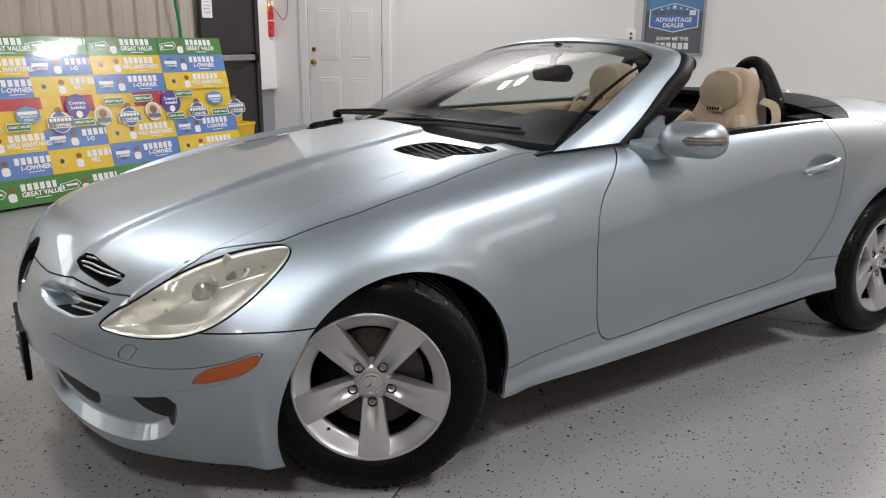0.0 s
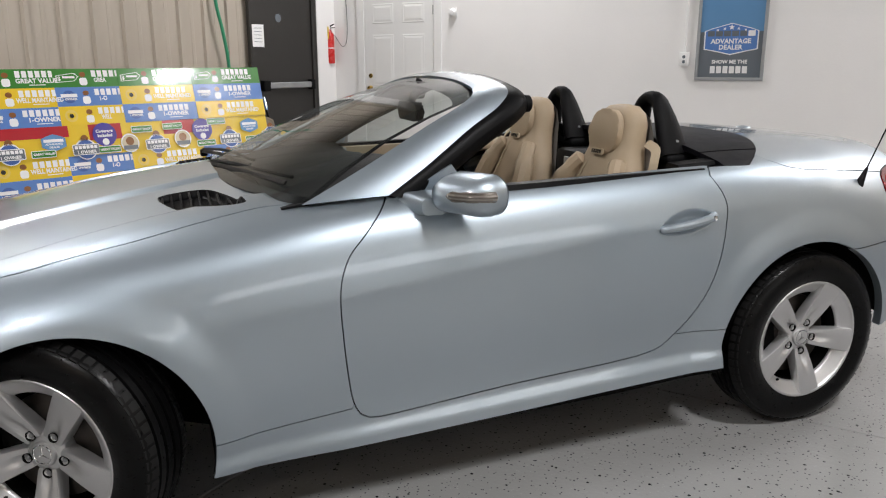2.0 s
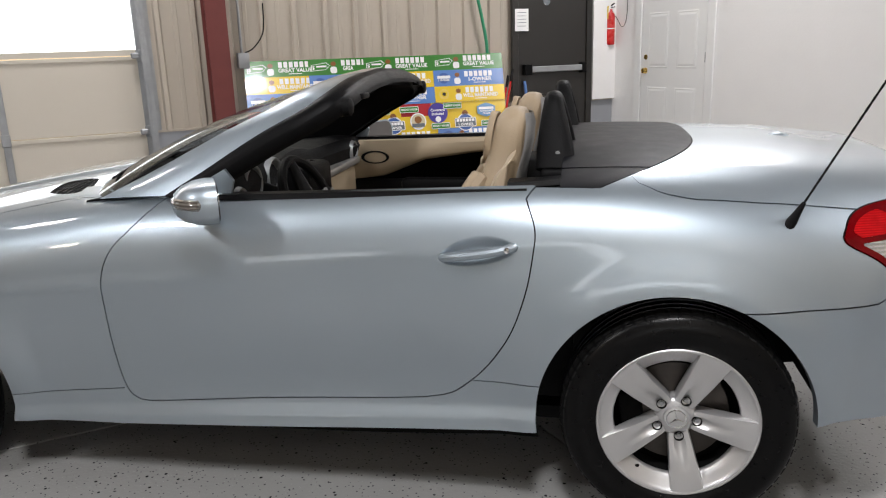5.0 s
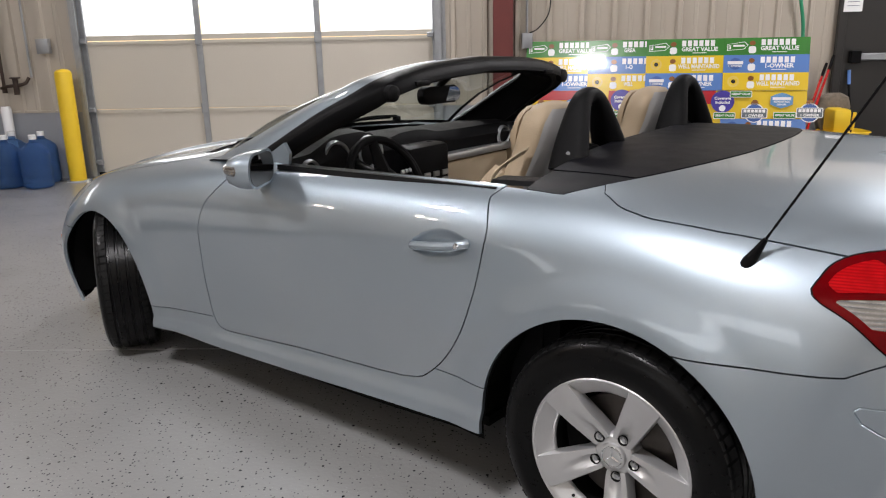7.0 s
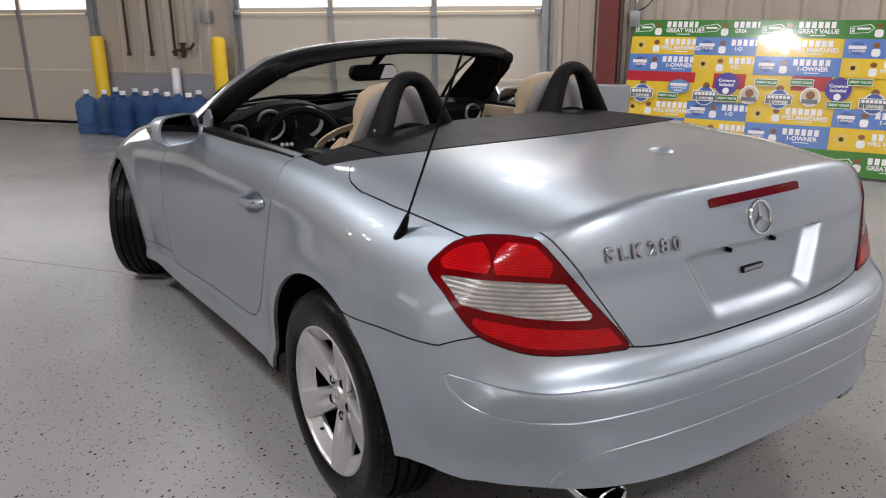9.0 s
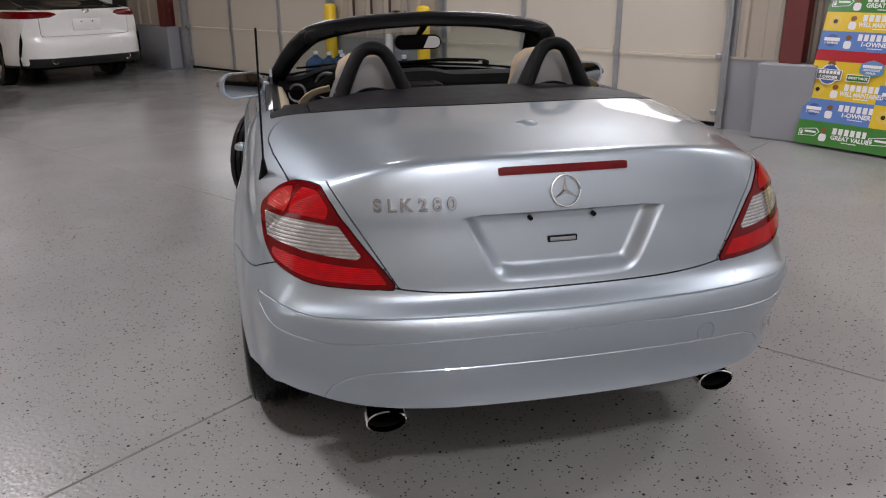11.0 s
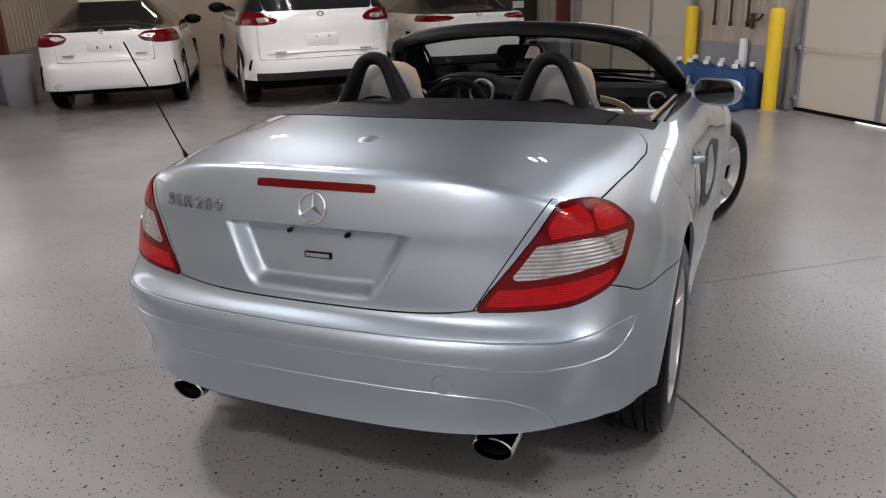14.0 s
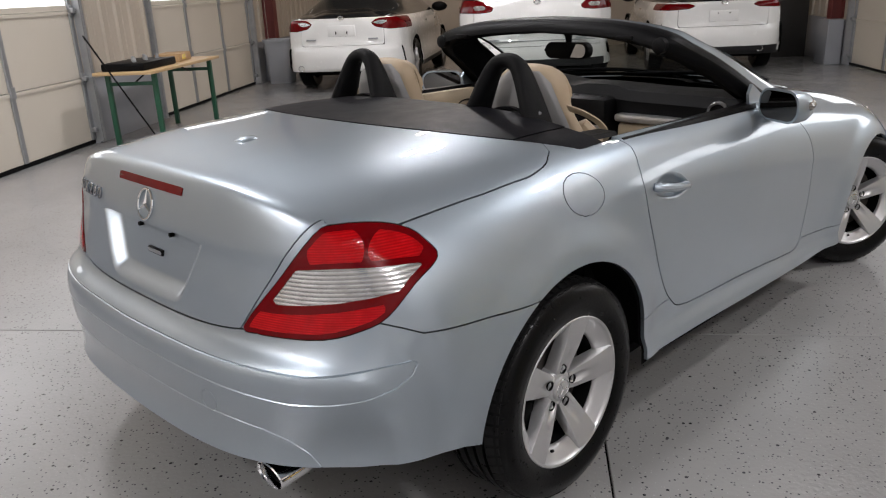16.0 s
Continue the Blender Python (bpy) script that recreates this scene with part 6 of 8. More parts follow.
# ---------------------------------------------------------------- seats and roll hoops
def seat(s):
    bm = bmesh.new()
    rings = []
    # height, half width, front x, thickness
    for z, w, x, t in ((0.46, 0.235, -0.50, 0.17), (0.60, 0.245, -0.535, 0.17), (0.74, 0.235, -0.575, 0.16), (0.84, 0.205, -0.60, 0.145), (0.91, 0.165, -0.622, 0.135), (0.965, 0.138, -0.64, 0.13),
                       (1.01, 0.128, -0.652, 0.125), (1.06, 0.125, -0.665, 0.118), (1.10, 0.112, -0.678, 0.10), (1.125, 0.075, -0.70, 0.065), (1.132, 0.03, -0.715, 0.03)):
        ring = []
        for k in range(28):
            a = 2 * math.pi * k / 28
            c, sn = math.cos(a), math.sin(a)
            ring.append((x - t / 2 + math.copysign(abs(c) ** 0.7, c) * t / 2, s * 0.352 + math.copysign(abs(sn) ** 0.62, sn) * w, z))
        rings.append(ring)
    loft(bm, rings)
    bmesh.ops.recalc_face_normals(bm, faces=bm.faces)
    back = part("seat", bm, TAN, car, "tan leather bucket seat with integral headrest", angle=60)
    # side bolsters and centre panel
    for d in (-1, 1):
        bm = bmesh.new()
        tube(bm, smooth_path([(-0.42, s * 0.352 + d * 0.205, 0.50), (-0.50, s * 0.352 + d * 0.215, 0.62), (-0.548, s * 0.352 + d * 0.205, 0.75), (-0.60, s * 0.352 + d * 0.160, 0.87), (-0.640, s * 0.352 + d * 0.118, 0.93)], 5),
             [0.045] * 8 + [0.042] * 7 + [0.034] * 5 + [0.015], 10)
        part("bolster", bm, TAN, back)
        bm = bmesh.new()
        tube(bm, smooth_path([(-0.49, s * 0.352 + d * 0.12, 0.50), (-0.532, s * 0.352 + d * 0.125, 0.66), (-0.58, s * 0.352 + d * 0.105, 0.80), (-0.632, s * 0.352 + d * 0.07, 0.93)], 5), 0.0035, 6)
        part("seam", bm, TAN_DARK, back)
    # headrest pad with its slotted badge
    bm = bmesh.new()
    prism(bm, [(y, z) for y, z in rounded(0.20, 0.165, 0.07, 7)], 0.0, 0.022, 0.012)
    bmesh.ops.transform(bm, matrix=look((-0.650, s * 0.352, 1.035), (0.4, s * 0.352, 1.20)) @ pose(0, 0, 0, 0, 180, 0) @ pose(0, 0, -0.016), verts=bm.verts)
    pad = part("headrest_pad", bm, TAN, back)
    bm = bmesh.new()
    prism(bm, rounded(0.082, 0.024, 0.008, 4), 0.0, 0.006)
    bmesh.ops.transform(bm, matrix=look((-0.628, s * 0.352, 0.962), (0.4, s * 0.352, 1.10)) @ pose(0, 0, 0, 0, 180, 0), verts=bm.verts)
    badge = part("badge", bm, TAN_DARK, pad)
    bm = bmesh.new()
    for k in range(5):
        box(bm, -0.030 + 0.0135 * k - 0.004, -0.030 + 0.0135 * k + 0.004, -0.007, 0.007, 0.006, 0.0075)
    bmesh.ops.transform(bm, matrix=look((-0.628, s * 0.352, 0.962), (0.4, s * 0.352, 1.10)) @ pose(0, 0, 0, 0, 180, 0), verts=bm.verts)
    part("badge_bar", bm, BLACK_PLASTIC, pad)
    bm = bmesh.new()
    box(bm, -0.56, -0.02, s * 0.352 - 0.235, s * 0.352 + 0.235, 0.36, 0.50, bevel=0.045, seg=4)
    part("cushion", bm, TAN, back)
    # grey shell on the back
    bm = bmesh.new()
    rows = []
    for z, w, x in ((0.55, 0.20, -0.715), (0.80, 0.19, -0.752), (0.93, 0.172, -0.768), (1.02, 0.140, -0.790), (1.08, 0.112, -0.795), (1.115, 0.06, -0.788)):
        rows.append([(x + 0.02 * abs(k) ** 2.5, s * 0.352 + w * k, z) for k in np.linspace(-1, 1, 9)])
    loft(bm, rows, False, False)
    part("back_shell", bm, GREY_SHELL, back, "grey plastic seat back shell")
    bm = bmesh.new()
    y0 = s * 0.352 + s * 0.20
    tube(bm, smooth_path([(-0.735, y0 - s * 0.05, 1.0), (-0.73, y0 + s * 0.01, 0.985), (-0.70, y0 + s * 0.05, 0.95), (-0.68, y0 + s * 0.06, 0.90), (-0.60, y0 + s * 0.07, 0.70)], 4), 0.020, 6, flat=0.18)
    part("seat_belt", bm, TAN_DARK, back, "beige seat belt webbing")
    return back


def hoop(s):
    """Padded roll hoop: an A-shaped loop, rounded at the top, deeper towards its feet, with a cross bar."""
    c = s * 0.352
    path = [(0.137, 0.950), (0.118, 0.995), (0.094, 1.050), (0.068, 1.104), (0.040, 1.142), (0.0, 1.155), (-0.040, 1.142), (-0.068, 1.104), (-0.094, 1.050), (-0.118, 0.995), (-0.137, 0.950)]
    pts = smooth_path([(y, z, 0) for y, z in path], 5)
    bm = bmesh.new()
    rings = []
    for i, p in enumerate(pts):
        d = (pts[min(i + 1, len(pts) - 1)] - pts[max(i - 1, 0)]).normalized()
        n = Vector((-d.y, d.x, 0))
        h = (p.y - 0.950) / 0.205
        x0 = -0.868 + 0.014 * h
        deep = 0.062 - 0.034 * h ** 1.4 if h > 0 else 0.062
        wide = 0.027 - 0.003 * h
        ring = []
        for k in range(16):
            a = 2 * math.pi * k / 16
            cx, sx = math.cos(a), math.sin(a)
            q = p + n * (wide * math.copysign(abs(cx) ** 0.85, cx))
            ring.append((x0 + deep * math.copysign(abs(sx) ** 0.85, sx), c + q.x, q.y))
        rings.append(ring)
    loft(bm, rings)
    bmesh.ops.recalc_face_normals(bm, faces=bm.faces)
    h = part("roll_hoop", bm, BLACK_SOFT, car, "black padded roll hoop behind the seat", angle=60)
    bm = bmesh.new()
    tube(bm, [(-0.885, c + 0.125, 0.968), (-0.89, c, 0.966), (-0.885, c - 0.125, 0.968)], 0.020, 12)
    part("cross_bar", bm, BLACK_SOFT, h)
    bm = bmesh.new()
    box(bm, -0.965, -0.82, c - 0.168, c + 0.168, 0.915, 0.958, bevel=0.018, seg=3)
    part("hoop_base", bm, BLACK_SOFT, h)
    bm = bmesh.new()
    lathe(bm, [(0.0, 0.012), (0.8, 0.008), (1.0, 0.0), (1.0, -0.02)], 20, "x")
    bmesh.ops.transform(bm, matrix=pose(-0.865, c, 0.980, 0, 180, 0) @ Matrix.Diagonal((1, 0.072, 0.032, 1)), verts=bm.verts)
    part("hoop_pad", bm, BLACK_PLASTIC, h)
    for d in (-1, 1):                                # small bolt cover low on each leg
        bm = bmesh.new()
        lathe(bm, [(0.0, 0.003), (0.007, 0.002), (0.009, -0.004)], 12, "y", (-0.872, 0, 1.0))
        bmesh.ops.transform(bm, matrix=pose(0, c + d * 0.142, 0, 0, 0, 0) @ (Matrix.Identity(4) if d > 0 else Matrix.Diagonal((1, -1, 1, 1))), verts=bm.verts)
        bmesh.ops.recalc_face_normals(bm, faces=bm.faces)
        part("bolt_cover", bm, STEEL, h)


for s in (1, -1):
    seat(s)
    hoop(s)

# black cover between the hoops and the boot lid, on the body's own surface
deck = whole.cut(lambda x, y, z: np.minimum(x - lid_front(y) - 0.003, -0.89 - x)).cut(lambda x, y, z: np.where(z > 0.7, 0.731 - np.abs(y), -1.0))
cover = skin_part("deck_cover", deck.cut(lambda x, y, z: 0.60 - np.abs(y)), TONNEAU, car, "black vinyl deck cover behind the seats", 0.02, 0.002)
for s in (1, -1):
    skin_part("cover_flap", deck.cut(lambda x, y, z: np.abs(y) - 0.604).cut(lambda x, y, z: s * y), TONNEAU, cover, "", 0.02, 0.0)
    bm = bmesh.new()
    loft(bm, [[(x, s * y, z) for y, z in ((0.69, z0 - 0.005), (0.68, z0 + 0.008), (0.62, z0 + 0.010), (0.60, z0 - 0.02))] for x, z0 in ((-0.74, 0.936), (-0.85, 0.942), (-0.95, 0.950))], True)
    bmesh.ops.recalc_face_normals(bm, faces=bm.faces)
    part("corner_trim", bm, BLACK_PLASTIC, cover)

# aerial on the left rear wing
bm = bmesh.new()
base_p, tip_p = Vector((-1.472, 0.763, 0.836)), Vector((-1.715, 0.748, 1.283))
d = tip_p - base_p
tube(bm, [base_p - d * 0.01, base_p + d * 0.02, base_p + d * 0.07, base_p + d * 0.16], [0.016, 0.017, 0.012, 0.0055], 12)
ant = part("aerial", bm, BLACK_PLASTIC, car, "black whip aerial on a rubber foot")
bm = bmesh.new()
tube(bm, [base_p + d * (0.15 + 0.85 * k / 30) for k in range(31)], [0.0032 if k % 2 else 0.0027 for k in range(31)], 6)
part("whip", bm, BLACK_PLASTIC, ant)

# model badge on the boot lid
BADGE = mat("shaded_chrome_lettering", (0.36, 0.37, 0.39), 0.22, 1.0, 0.05)
for letter, at in (("S", 0.497), ("L", 0.463), ("K", 0.432), ("2", 0.386), ("8", 0.350), ("0", 0.313)):
    txt = bpy.data.curves.new("letter", "FONT")
    txt.body, txt.size, txt.extrude, txt.bevel_depth = letter, 0.052, 0.0022, 0.0010
    txt.offset = 0.0005
    tob = new("letter", txt)
    bpy.context.view_layer.update()
    tme = bpy.data.meshes.new_from_object(tob)
    bpy.data.objects.remove(tob)
    tme.materials.clear()
    tme.materials.append(BADGE)
    glyph = new("model_letter", tme)
    glyph.parent = lid
    for v in tme.vertices:
        yy, zz = at - v.co.x * 0.90, 0.846 + v.co.y * 0.84
        v.co = Vector((lid_x(yy, zz)[0] - 0.0045 - v.co.z, yy, zz))
    tagged(glyph, "raised chrome model letter")

# ---------------------------------------------------------------- writing
TEXT_CACHE = {}


def lettering(body, size, material, m, parent, label="", extrude=0.0006, align="CENTER", width=1.0, name="lettering"):
    key = (body, size, extrude, align, material.name)
    if key not in TEXT_CACHE:
        cu = bpy.data.curves.new(name, "FONT")
        cu.body, cu.size, cu.extrude, cu.align_x, cu.align_y, cu.resolution_u = body, size, extrude, align, "CENTER", 2
        cu.offset = size * 0.03
        t = new(name, cu)
        bpy.context.view_layer.update()
        me = bpy.data.meshes.new_from_object(t)
        bpy.data.objects.remove(t)
        me.materials.clear()
        me.materials.append(material)
        TEXT_CACHE[key] = me
    ob = new(name, TEXT_CACHE[key])
    ob.parent = parent
    ob.matrix_local = m @ Matrix.Diagonal((width, 1, 1, 1))
    if label:
        tagged(ob, label)
    return ob


def flat_shape(outline, z0, z1):
    bm = bmesh.new()
    prism(bm, outline, z0, z1)
    return bm


def disc(r, n=28, cx=0.0, cy=0.0, sx=1.0, sy=1.0):
    return [(cx + r * sx * math.cos(2 * math.pi * i / n), cy + r * sy * math.sin(2 * math.pi * i / n)) for i in range(n)]


PRINT = {k: mat("printed_" + k, c, 0.20, vary=0.05, scale=4, coat=0.7) for k, c in dict(
    green=(0.045, 0.20, 0.035), yellow=(0.72, 0.50, 0.03), blue=(0.10, 0.21, 0.50), dark_blue=(0.06, 0.12, 0.33), white=(0.80, 0.80, 0.80), purple=(0.06, 0.045, 0.28),
    red=(0.42, 0.02, 0.03), gold=(0.70, 0.52, 0.12), grey=(0.13, 0.15, 0.17), sky=(0.12, 0.27, 0.48), black=(0.02, 0.02, 0.022), tan=(0.55, 0.48, 0.33), brown=(0.22, 0.09, 0.03)).items()}

# ---------------------------------------------------------------- leaning sign board
LEAN = math.degrees(math.atan2(0.29, 1.235))
BOARD_W, BOARD_H = 2.475, 1.25
# local frame: x to the viewer's right, y up the board, z towards the viewer
board_m = ROOM @ pose(-0.635, -4.165, 0.022, 0, 0, 166.9) @ pose(0, 0, 0, 90 - LEAN + 0.0, 0, 0)
board = thing("sign_board", board_m, "glossy leaning board of green, yellow and blue dealer signs", "sign board")
part("backing", boxes((0, BOARD_W, 0, BOARD_H, -0.012, 0), bevel=0.002), PRINT["white"], board)
COLS = [(0.0, 0.245), (0.235, 0.46), (0.445, 0.725), (0.715, 1.0)]
ROWS = [(1.10, 1.25), (0.945, 1.10), (0.79, 0.945), (0.54, 0.79), (0.385, 0.54), (0.20, 0.385), (0.0, 0.20)]


def sign(cx0, cx1, y0, y1, kind, lift, cut):
    """One printed sign: ground, badge, heading bar (a logo left plain) and its line of words."""
    ground = {"value": "green", "kept": "yellow", "owner": "blue"}[kind]
    w, h = cx1 - cx0, y1 - y0
    root = part("sign", boxes((cx0, cx1, y0, y1, lift, lift + 0.0035), bevel=0.0008, seg=1), PRINT[ground], board, {"value": "green printed sign", "kept": "yellow printed sign", "owner": "blue printed sign"}[kind], False)
    z = lift + 0.0035
    cy = (y0 + y1) / 2
    full = 0.70
    bx = cx0 + 0.11
    if kind == "value":
        tag = [(-0.085, -0.036), (0.055, -0.026), (0.092, 0.012), (0.060, 0.042), (-0.085, 0.020)]
        part("tag", flat_shape([(bx + a, cy + b) for a, b in tag], z, z + 0.0006), PRINT["white"], root, "", False)
        part("tag_face", flat_shape([(bx + a * 0.92, cy + b * 0.86) for a, b in tag], z + 0.0006, z + 0.001), PRINT["green"], root, "", False)
        lettering("$", 0.045, PRINT["white"], pose(bx - 0.062, cy - 0.006, z + 0.0015), root)
        part("tag_bar", boxes((bx - 0.035, bx + 0.06, cy - 0.002, cy + 0.014, z + 0.001, z + 0.0016)), PRINT["white"], root, "", False)
    elif kind == "kept":
        part("badge", flat_shape(disc(0.050, 28, bx - 0.02, cy), z, z + 0.0006), PRINT["gold"], root, "", False)
        part("badge_shield", flat_shape([(bx - 0.02 + a, cy + b) for a, b in ((-0.032, 0.024), (0.032, 0.024), (0.030, -0.012), (0, -0.034), (-0.030, -0.012))], z + 0.0006, z + 0.001), PRINT["yellow"], root, "", False)
        part("badge_mark", flat_shape(disc(0.018, 16, bx - 0.02, cy), z + 0.001, z + 0.0014), PRINT["black"], root, "", False)
    else:
        part("badge", flat_shape(disc(0.054, 24, bx - 0.01, cy, 1.0, 0.95), z, z + 0.0006), PRINT["dark_blue"], root, "", False)
        part("badge_bar", boxes((bx - 0.075, bx + 0.055, cy - 0.004, cy + 0.024, z + 0.0008, z + 0.0014)), PRINT["white"], root, "", False)
        lettering("1 OWNER", 0.026, PRINT["white"], pose(bx - 0.01, cy - 0.020, z + 0.0016), root)
    # mascot left out: a plain brown and white block stands in its place
    part("picture_patch", flat_shape(disc(0.028, 20, cx0 + 0.235, cy + 0.028, 0.9, 0.75), z, z + 0.0006), PRINT["brown"], root, "", False)
    part("picture_patch", flat_shape(rounded(0.062, 0.062, 0.02, 4, cx0 + 0.235, cy - 0.030), z, z + 0.0006), PRINT["white"], root, "", False)
    right = cx0 + full * 0.94
    a0, a1 = cx0 + 0.315, min(cx0 + 0.60, cx1 - 0.01)
    for k in range(6):                              # heading in plain upright blocks
        p0, p1 = cx0 + 0.308 + 0.049 * k, cx0 + 0.308 + 0.049 * k + 0.035
        if p1 < cx1 - 0.006:
            part("heading_block", boxes((p0, p1, cy + 0.008, cy + 0.060, z, z + 0.0008)), PRINT["white"], root, "", False)
    words = {"value": "GREAT VALUE", "kept": "WELL MAINTAINED", "owner": "1-OWNER"}[kind]
    if cut:
        words = {"value": "GREA", "kept": "WELL", "owner": "1-O"}[kind]
    lettering(words, 0.050, PRINT["white"], pose(cx0 + (0.46 if not cut else 0.37), cy - 0.020, z + 0.0008), root, width={"value": 0.98, "kept": 0.80, "owner": 1.05}[kind] * (0.8 if cut else 1))
    if not cut:
        part("small_print", boxes((cx0 + 0.40, cx0 + 0.52, cy - 0.054, cy - 0.048, z, z + 0.0006)), PRINT["white"], root, "", False)


KINDS = [["value"] * 4, ["kept", "owner", "kept", "owner"], ["owner", "kept", "owner", "kept"], None, ["kept", "owner", "kept", "owner"], ["owner", "kept", "owner", "kept"], ["value"] * 4]
for r, (y0, y1) in enumerate(ROWS):
    if KINDS[r] is None:
        continue
    for c, (f0, f1) in enumerate(COLS):
        cut = c == 1
        order = {0: 0.0, 1: 0.001, 2: 0.005, 3: 0.0095}[c]
        sign(f0 * BOARD_W, f1 * BOARD_W, y0, y1, KINDS[r][c], order + 0.0, cut)
part("middle_band", boxes((0, BOARD_W, 0.54, 0.79, 0.0, 0.003)), PRINT["yellow"], board, "", False)
for a0, a1, z0 in ((0.0, 0.62, 0.70), (0.78, 1.05, 0.66), (1.42, 1.72, 0.67)):
    part("red_band", boxes((a0, a1, z0, 0.79, 0.003, 0.0042)), PRINT["red"], board, "", False)


def die_cut(cx, cy, kind, lift=0.014):
    """Cut-out stickers along the middle row."""
    if kind == "owner":
        root = part("die_cut", flat_shape(disc(0.085, 28, cx, cy - 0.01, 1.0, 1.0), lift, lift + 0.003), PRINT["white"], board, "cut-out one owner sticker", False)
        part("face", flat_shape(disc(0.076, 28, cx, cy - 0.012), lift + 0.003, lift + 0.0036), PRINT["dark_blue"], root, "", False)
        part("plaque", flat_shape(rounded(0.215, 0.088, 0.012, 3, cx, cy - 0.012), lift + 0.0036, lift + 0.0056), PRINT["white"], root, "", False)
        part("plaque_face", flat_shape(rounded(0.203, 0.076, 0.008, 3, cx, cy - 0.012), lift + 0.0056, lift + 0.0062), PRINT["grey"], root, "", False)
        for k in range(6):
            part("plaque_block", boxes((cx - 0.090 + 0.031 * k, cx - 0.066 + 0.031 * k, cy - 0.006, cy + 0.020, lift + 0.0062, lift + 0.0068)), PRINT["white"], root, "", False)
        lettering("1 OWNER", 0.034, PRINT["white"], pose(cx, cy - 0.034, lift + 0.007), root)
        part("picture_patch", flat_shape(disc(0.034, 18, cx, cy + 0.072, 0.9, 1.0), lift + 0.0, lift + 0.003), PRINT["brown"], root, "", False)
    elif kind == "cover":
        root = part("die_cut", flat_shape(disc(0.098, 32, cx, cy), lift, lift + 0.003), PRINT["purple"], board, "round purple cut-out sticker", False)
        lettering("Coverage", 0.036, PRINT["white"], pose(cx, cy + 0.028, lift + 0.0036), root)
        lettering("Included", 0.036, PRINT["white"], pose(cx, cy - 0.008, lift + 0.0036), root)
        part("picture_patch", flat_shape(disc(0.028, 16, cx, cy - 0.060), lift + 0.003, lift + 0.0036), PRINT["white"], root, "", False)
    elif kind == "value":
        root = part("die_cut", flat_shape(rounded(0.185, 0.058, 0.010, 3, cx, cy), lift + 0.003, lift + 0.006), PRINT["white"], board, "green tag cut-out sticker", False)
        part("face", flat_shape(rounded(0.175, 0.048, 0.008, 3, cx, cy), lift + 0.006, lift + 0.0066), PRINT["green"], root, "", False)
        lettering("GREAT VALUE", 0.025, PRINT["white"], pose(cx, cy, lift + 0.007), root)
    elif kind == "round":
        root = part("die_cut", flat_shape(disc(0.080, 28, cx, cy, 0.98, 1.0), lift, lift + 0.003), PRINT["white"], board, "pale oval cut-out sticker", False)
        part("face", flat_shape(disc(0.068, 28, cx, cy), lift + 0.003, lift + 0.0036), PRINT["tan"], root, "", False)
        part("picture_patch", flat_shape(disc(0.035, 18, cx, cy + 0.015), lift + 0.0036, lift + 0.0042), PRINT["brown"], root, "", False)
        part("strip", boxes((cx - 0.062, cx + 0.062, cy - 0.055, cy - 0.020, lift + 0.0036, lift + 0.0045)), PRINT["grey"], root, "", False)
    else:
        root = part("die_cut", flat_shape([(cx + 0.092 * a, cy + 0.068 * b) for a, b in ((-1, 0.5), (-0.6, 0.75), (0, 1), (0.6, 0.75), (1, 0.5), (1, -0.5), (0.5, -0.8), (0, -1), (-0.5, -0.8), (-1, -0.5))], lift, lift + 0.003), PRINT["sky"], board, "blue shield cut-out sticker", False)
        part("bar", boxes((cx - 0.075, cx + 0.075, cy + 0.004, cy + 0.028, lift + 0.003, lift + 0.0036)), PRINT["white"], root, "", False)
        lettering("ADVANTAGE", 0.022, PRINT["white"], pose(cx, cy - 0.012, lift + 0.0038), root)
        lettering("DEALER", 0.022, PRINT["white"], pose(cx, cy - 0.036, lift + 0.0038), root)


for cx, cy, kind in ((0.16, 0.60, "owner"), (0.49, 0.66, "shield"), (0.40, 0.575, "value"), (0.73, 0.60, "owner"), (0.90, 0.70, "cover"), (0.92, 0.575, "value"), (1.10, 0.615, "round"), (1.22, 0.725, "value"),
                     (1.34, 0.60, "owner"), (1.50, 0.735, "value"), (1.58, 0.62, "round"), (1.78, 0.69, "cover"), (1.80, 0.565, "value"), (1.93, 0.755, "value"), (2.05, 0.60, "owner"), (2.27, 0.70, "shield"), (2.30, 0.57, "value"), (2.50, 0.605, "owner")):
    die_cut(cx, cy, kind)

# ---------------------------------------------------------------- framed dealer poster on the white wall
pm = ROOM @ pose(U_BACK + 0.002, 0.13, 1.57, 90, 0, 90)
poster = thing("dealer_poster", pm, "silver framed blue and grey dealer poster", "poster")
pw, ph = 0.60, 0.90
for x0, x1, y0, y1 in ((-pw / 2, pw / 2, ph / 2 - 0.028, ph / 2), (-pw / 2, pw / 2, -ph / 2, -ph / 2 + 0.028), (-pw / 2, -pw / 2 + 0.028, -ph / 2 + 0.028, ph / 2 - 0.028), (pw / 2 - 0.028, pw / 2, -ph / 2 + 0.028, ph / 2 - 0.028)):
    part("frame_rail", boxes((x0, x1, y0, y1, 0.0, 0.018), bevel=0.004), STEEL, poster, "", False)
part("sheet", boxes((-pw / 2 + 0.02, pw / 2 - 0.02, -ph / 2 + 0.02, ph / 2 - 0.02, 0.0, 0.006)), PRINT["grey"], poster, "", False)
part("sky_print", boxes((-pw / 2 + 0.028, pw / 2 - 0.028, -0.02, ph / 2 - 0.028, 0.006, 0.0066)), PRINT["sky"], poster, "", False)
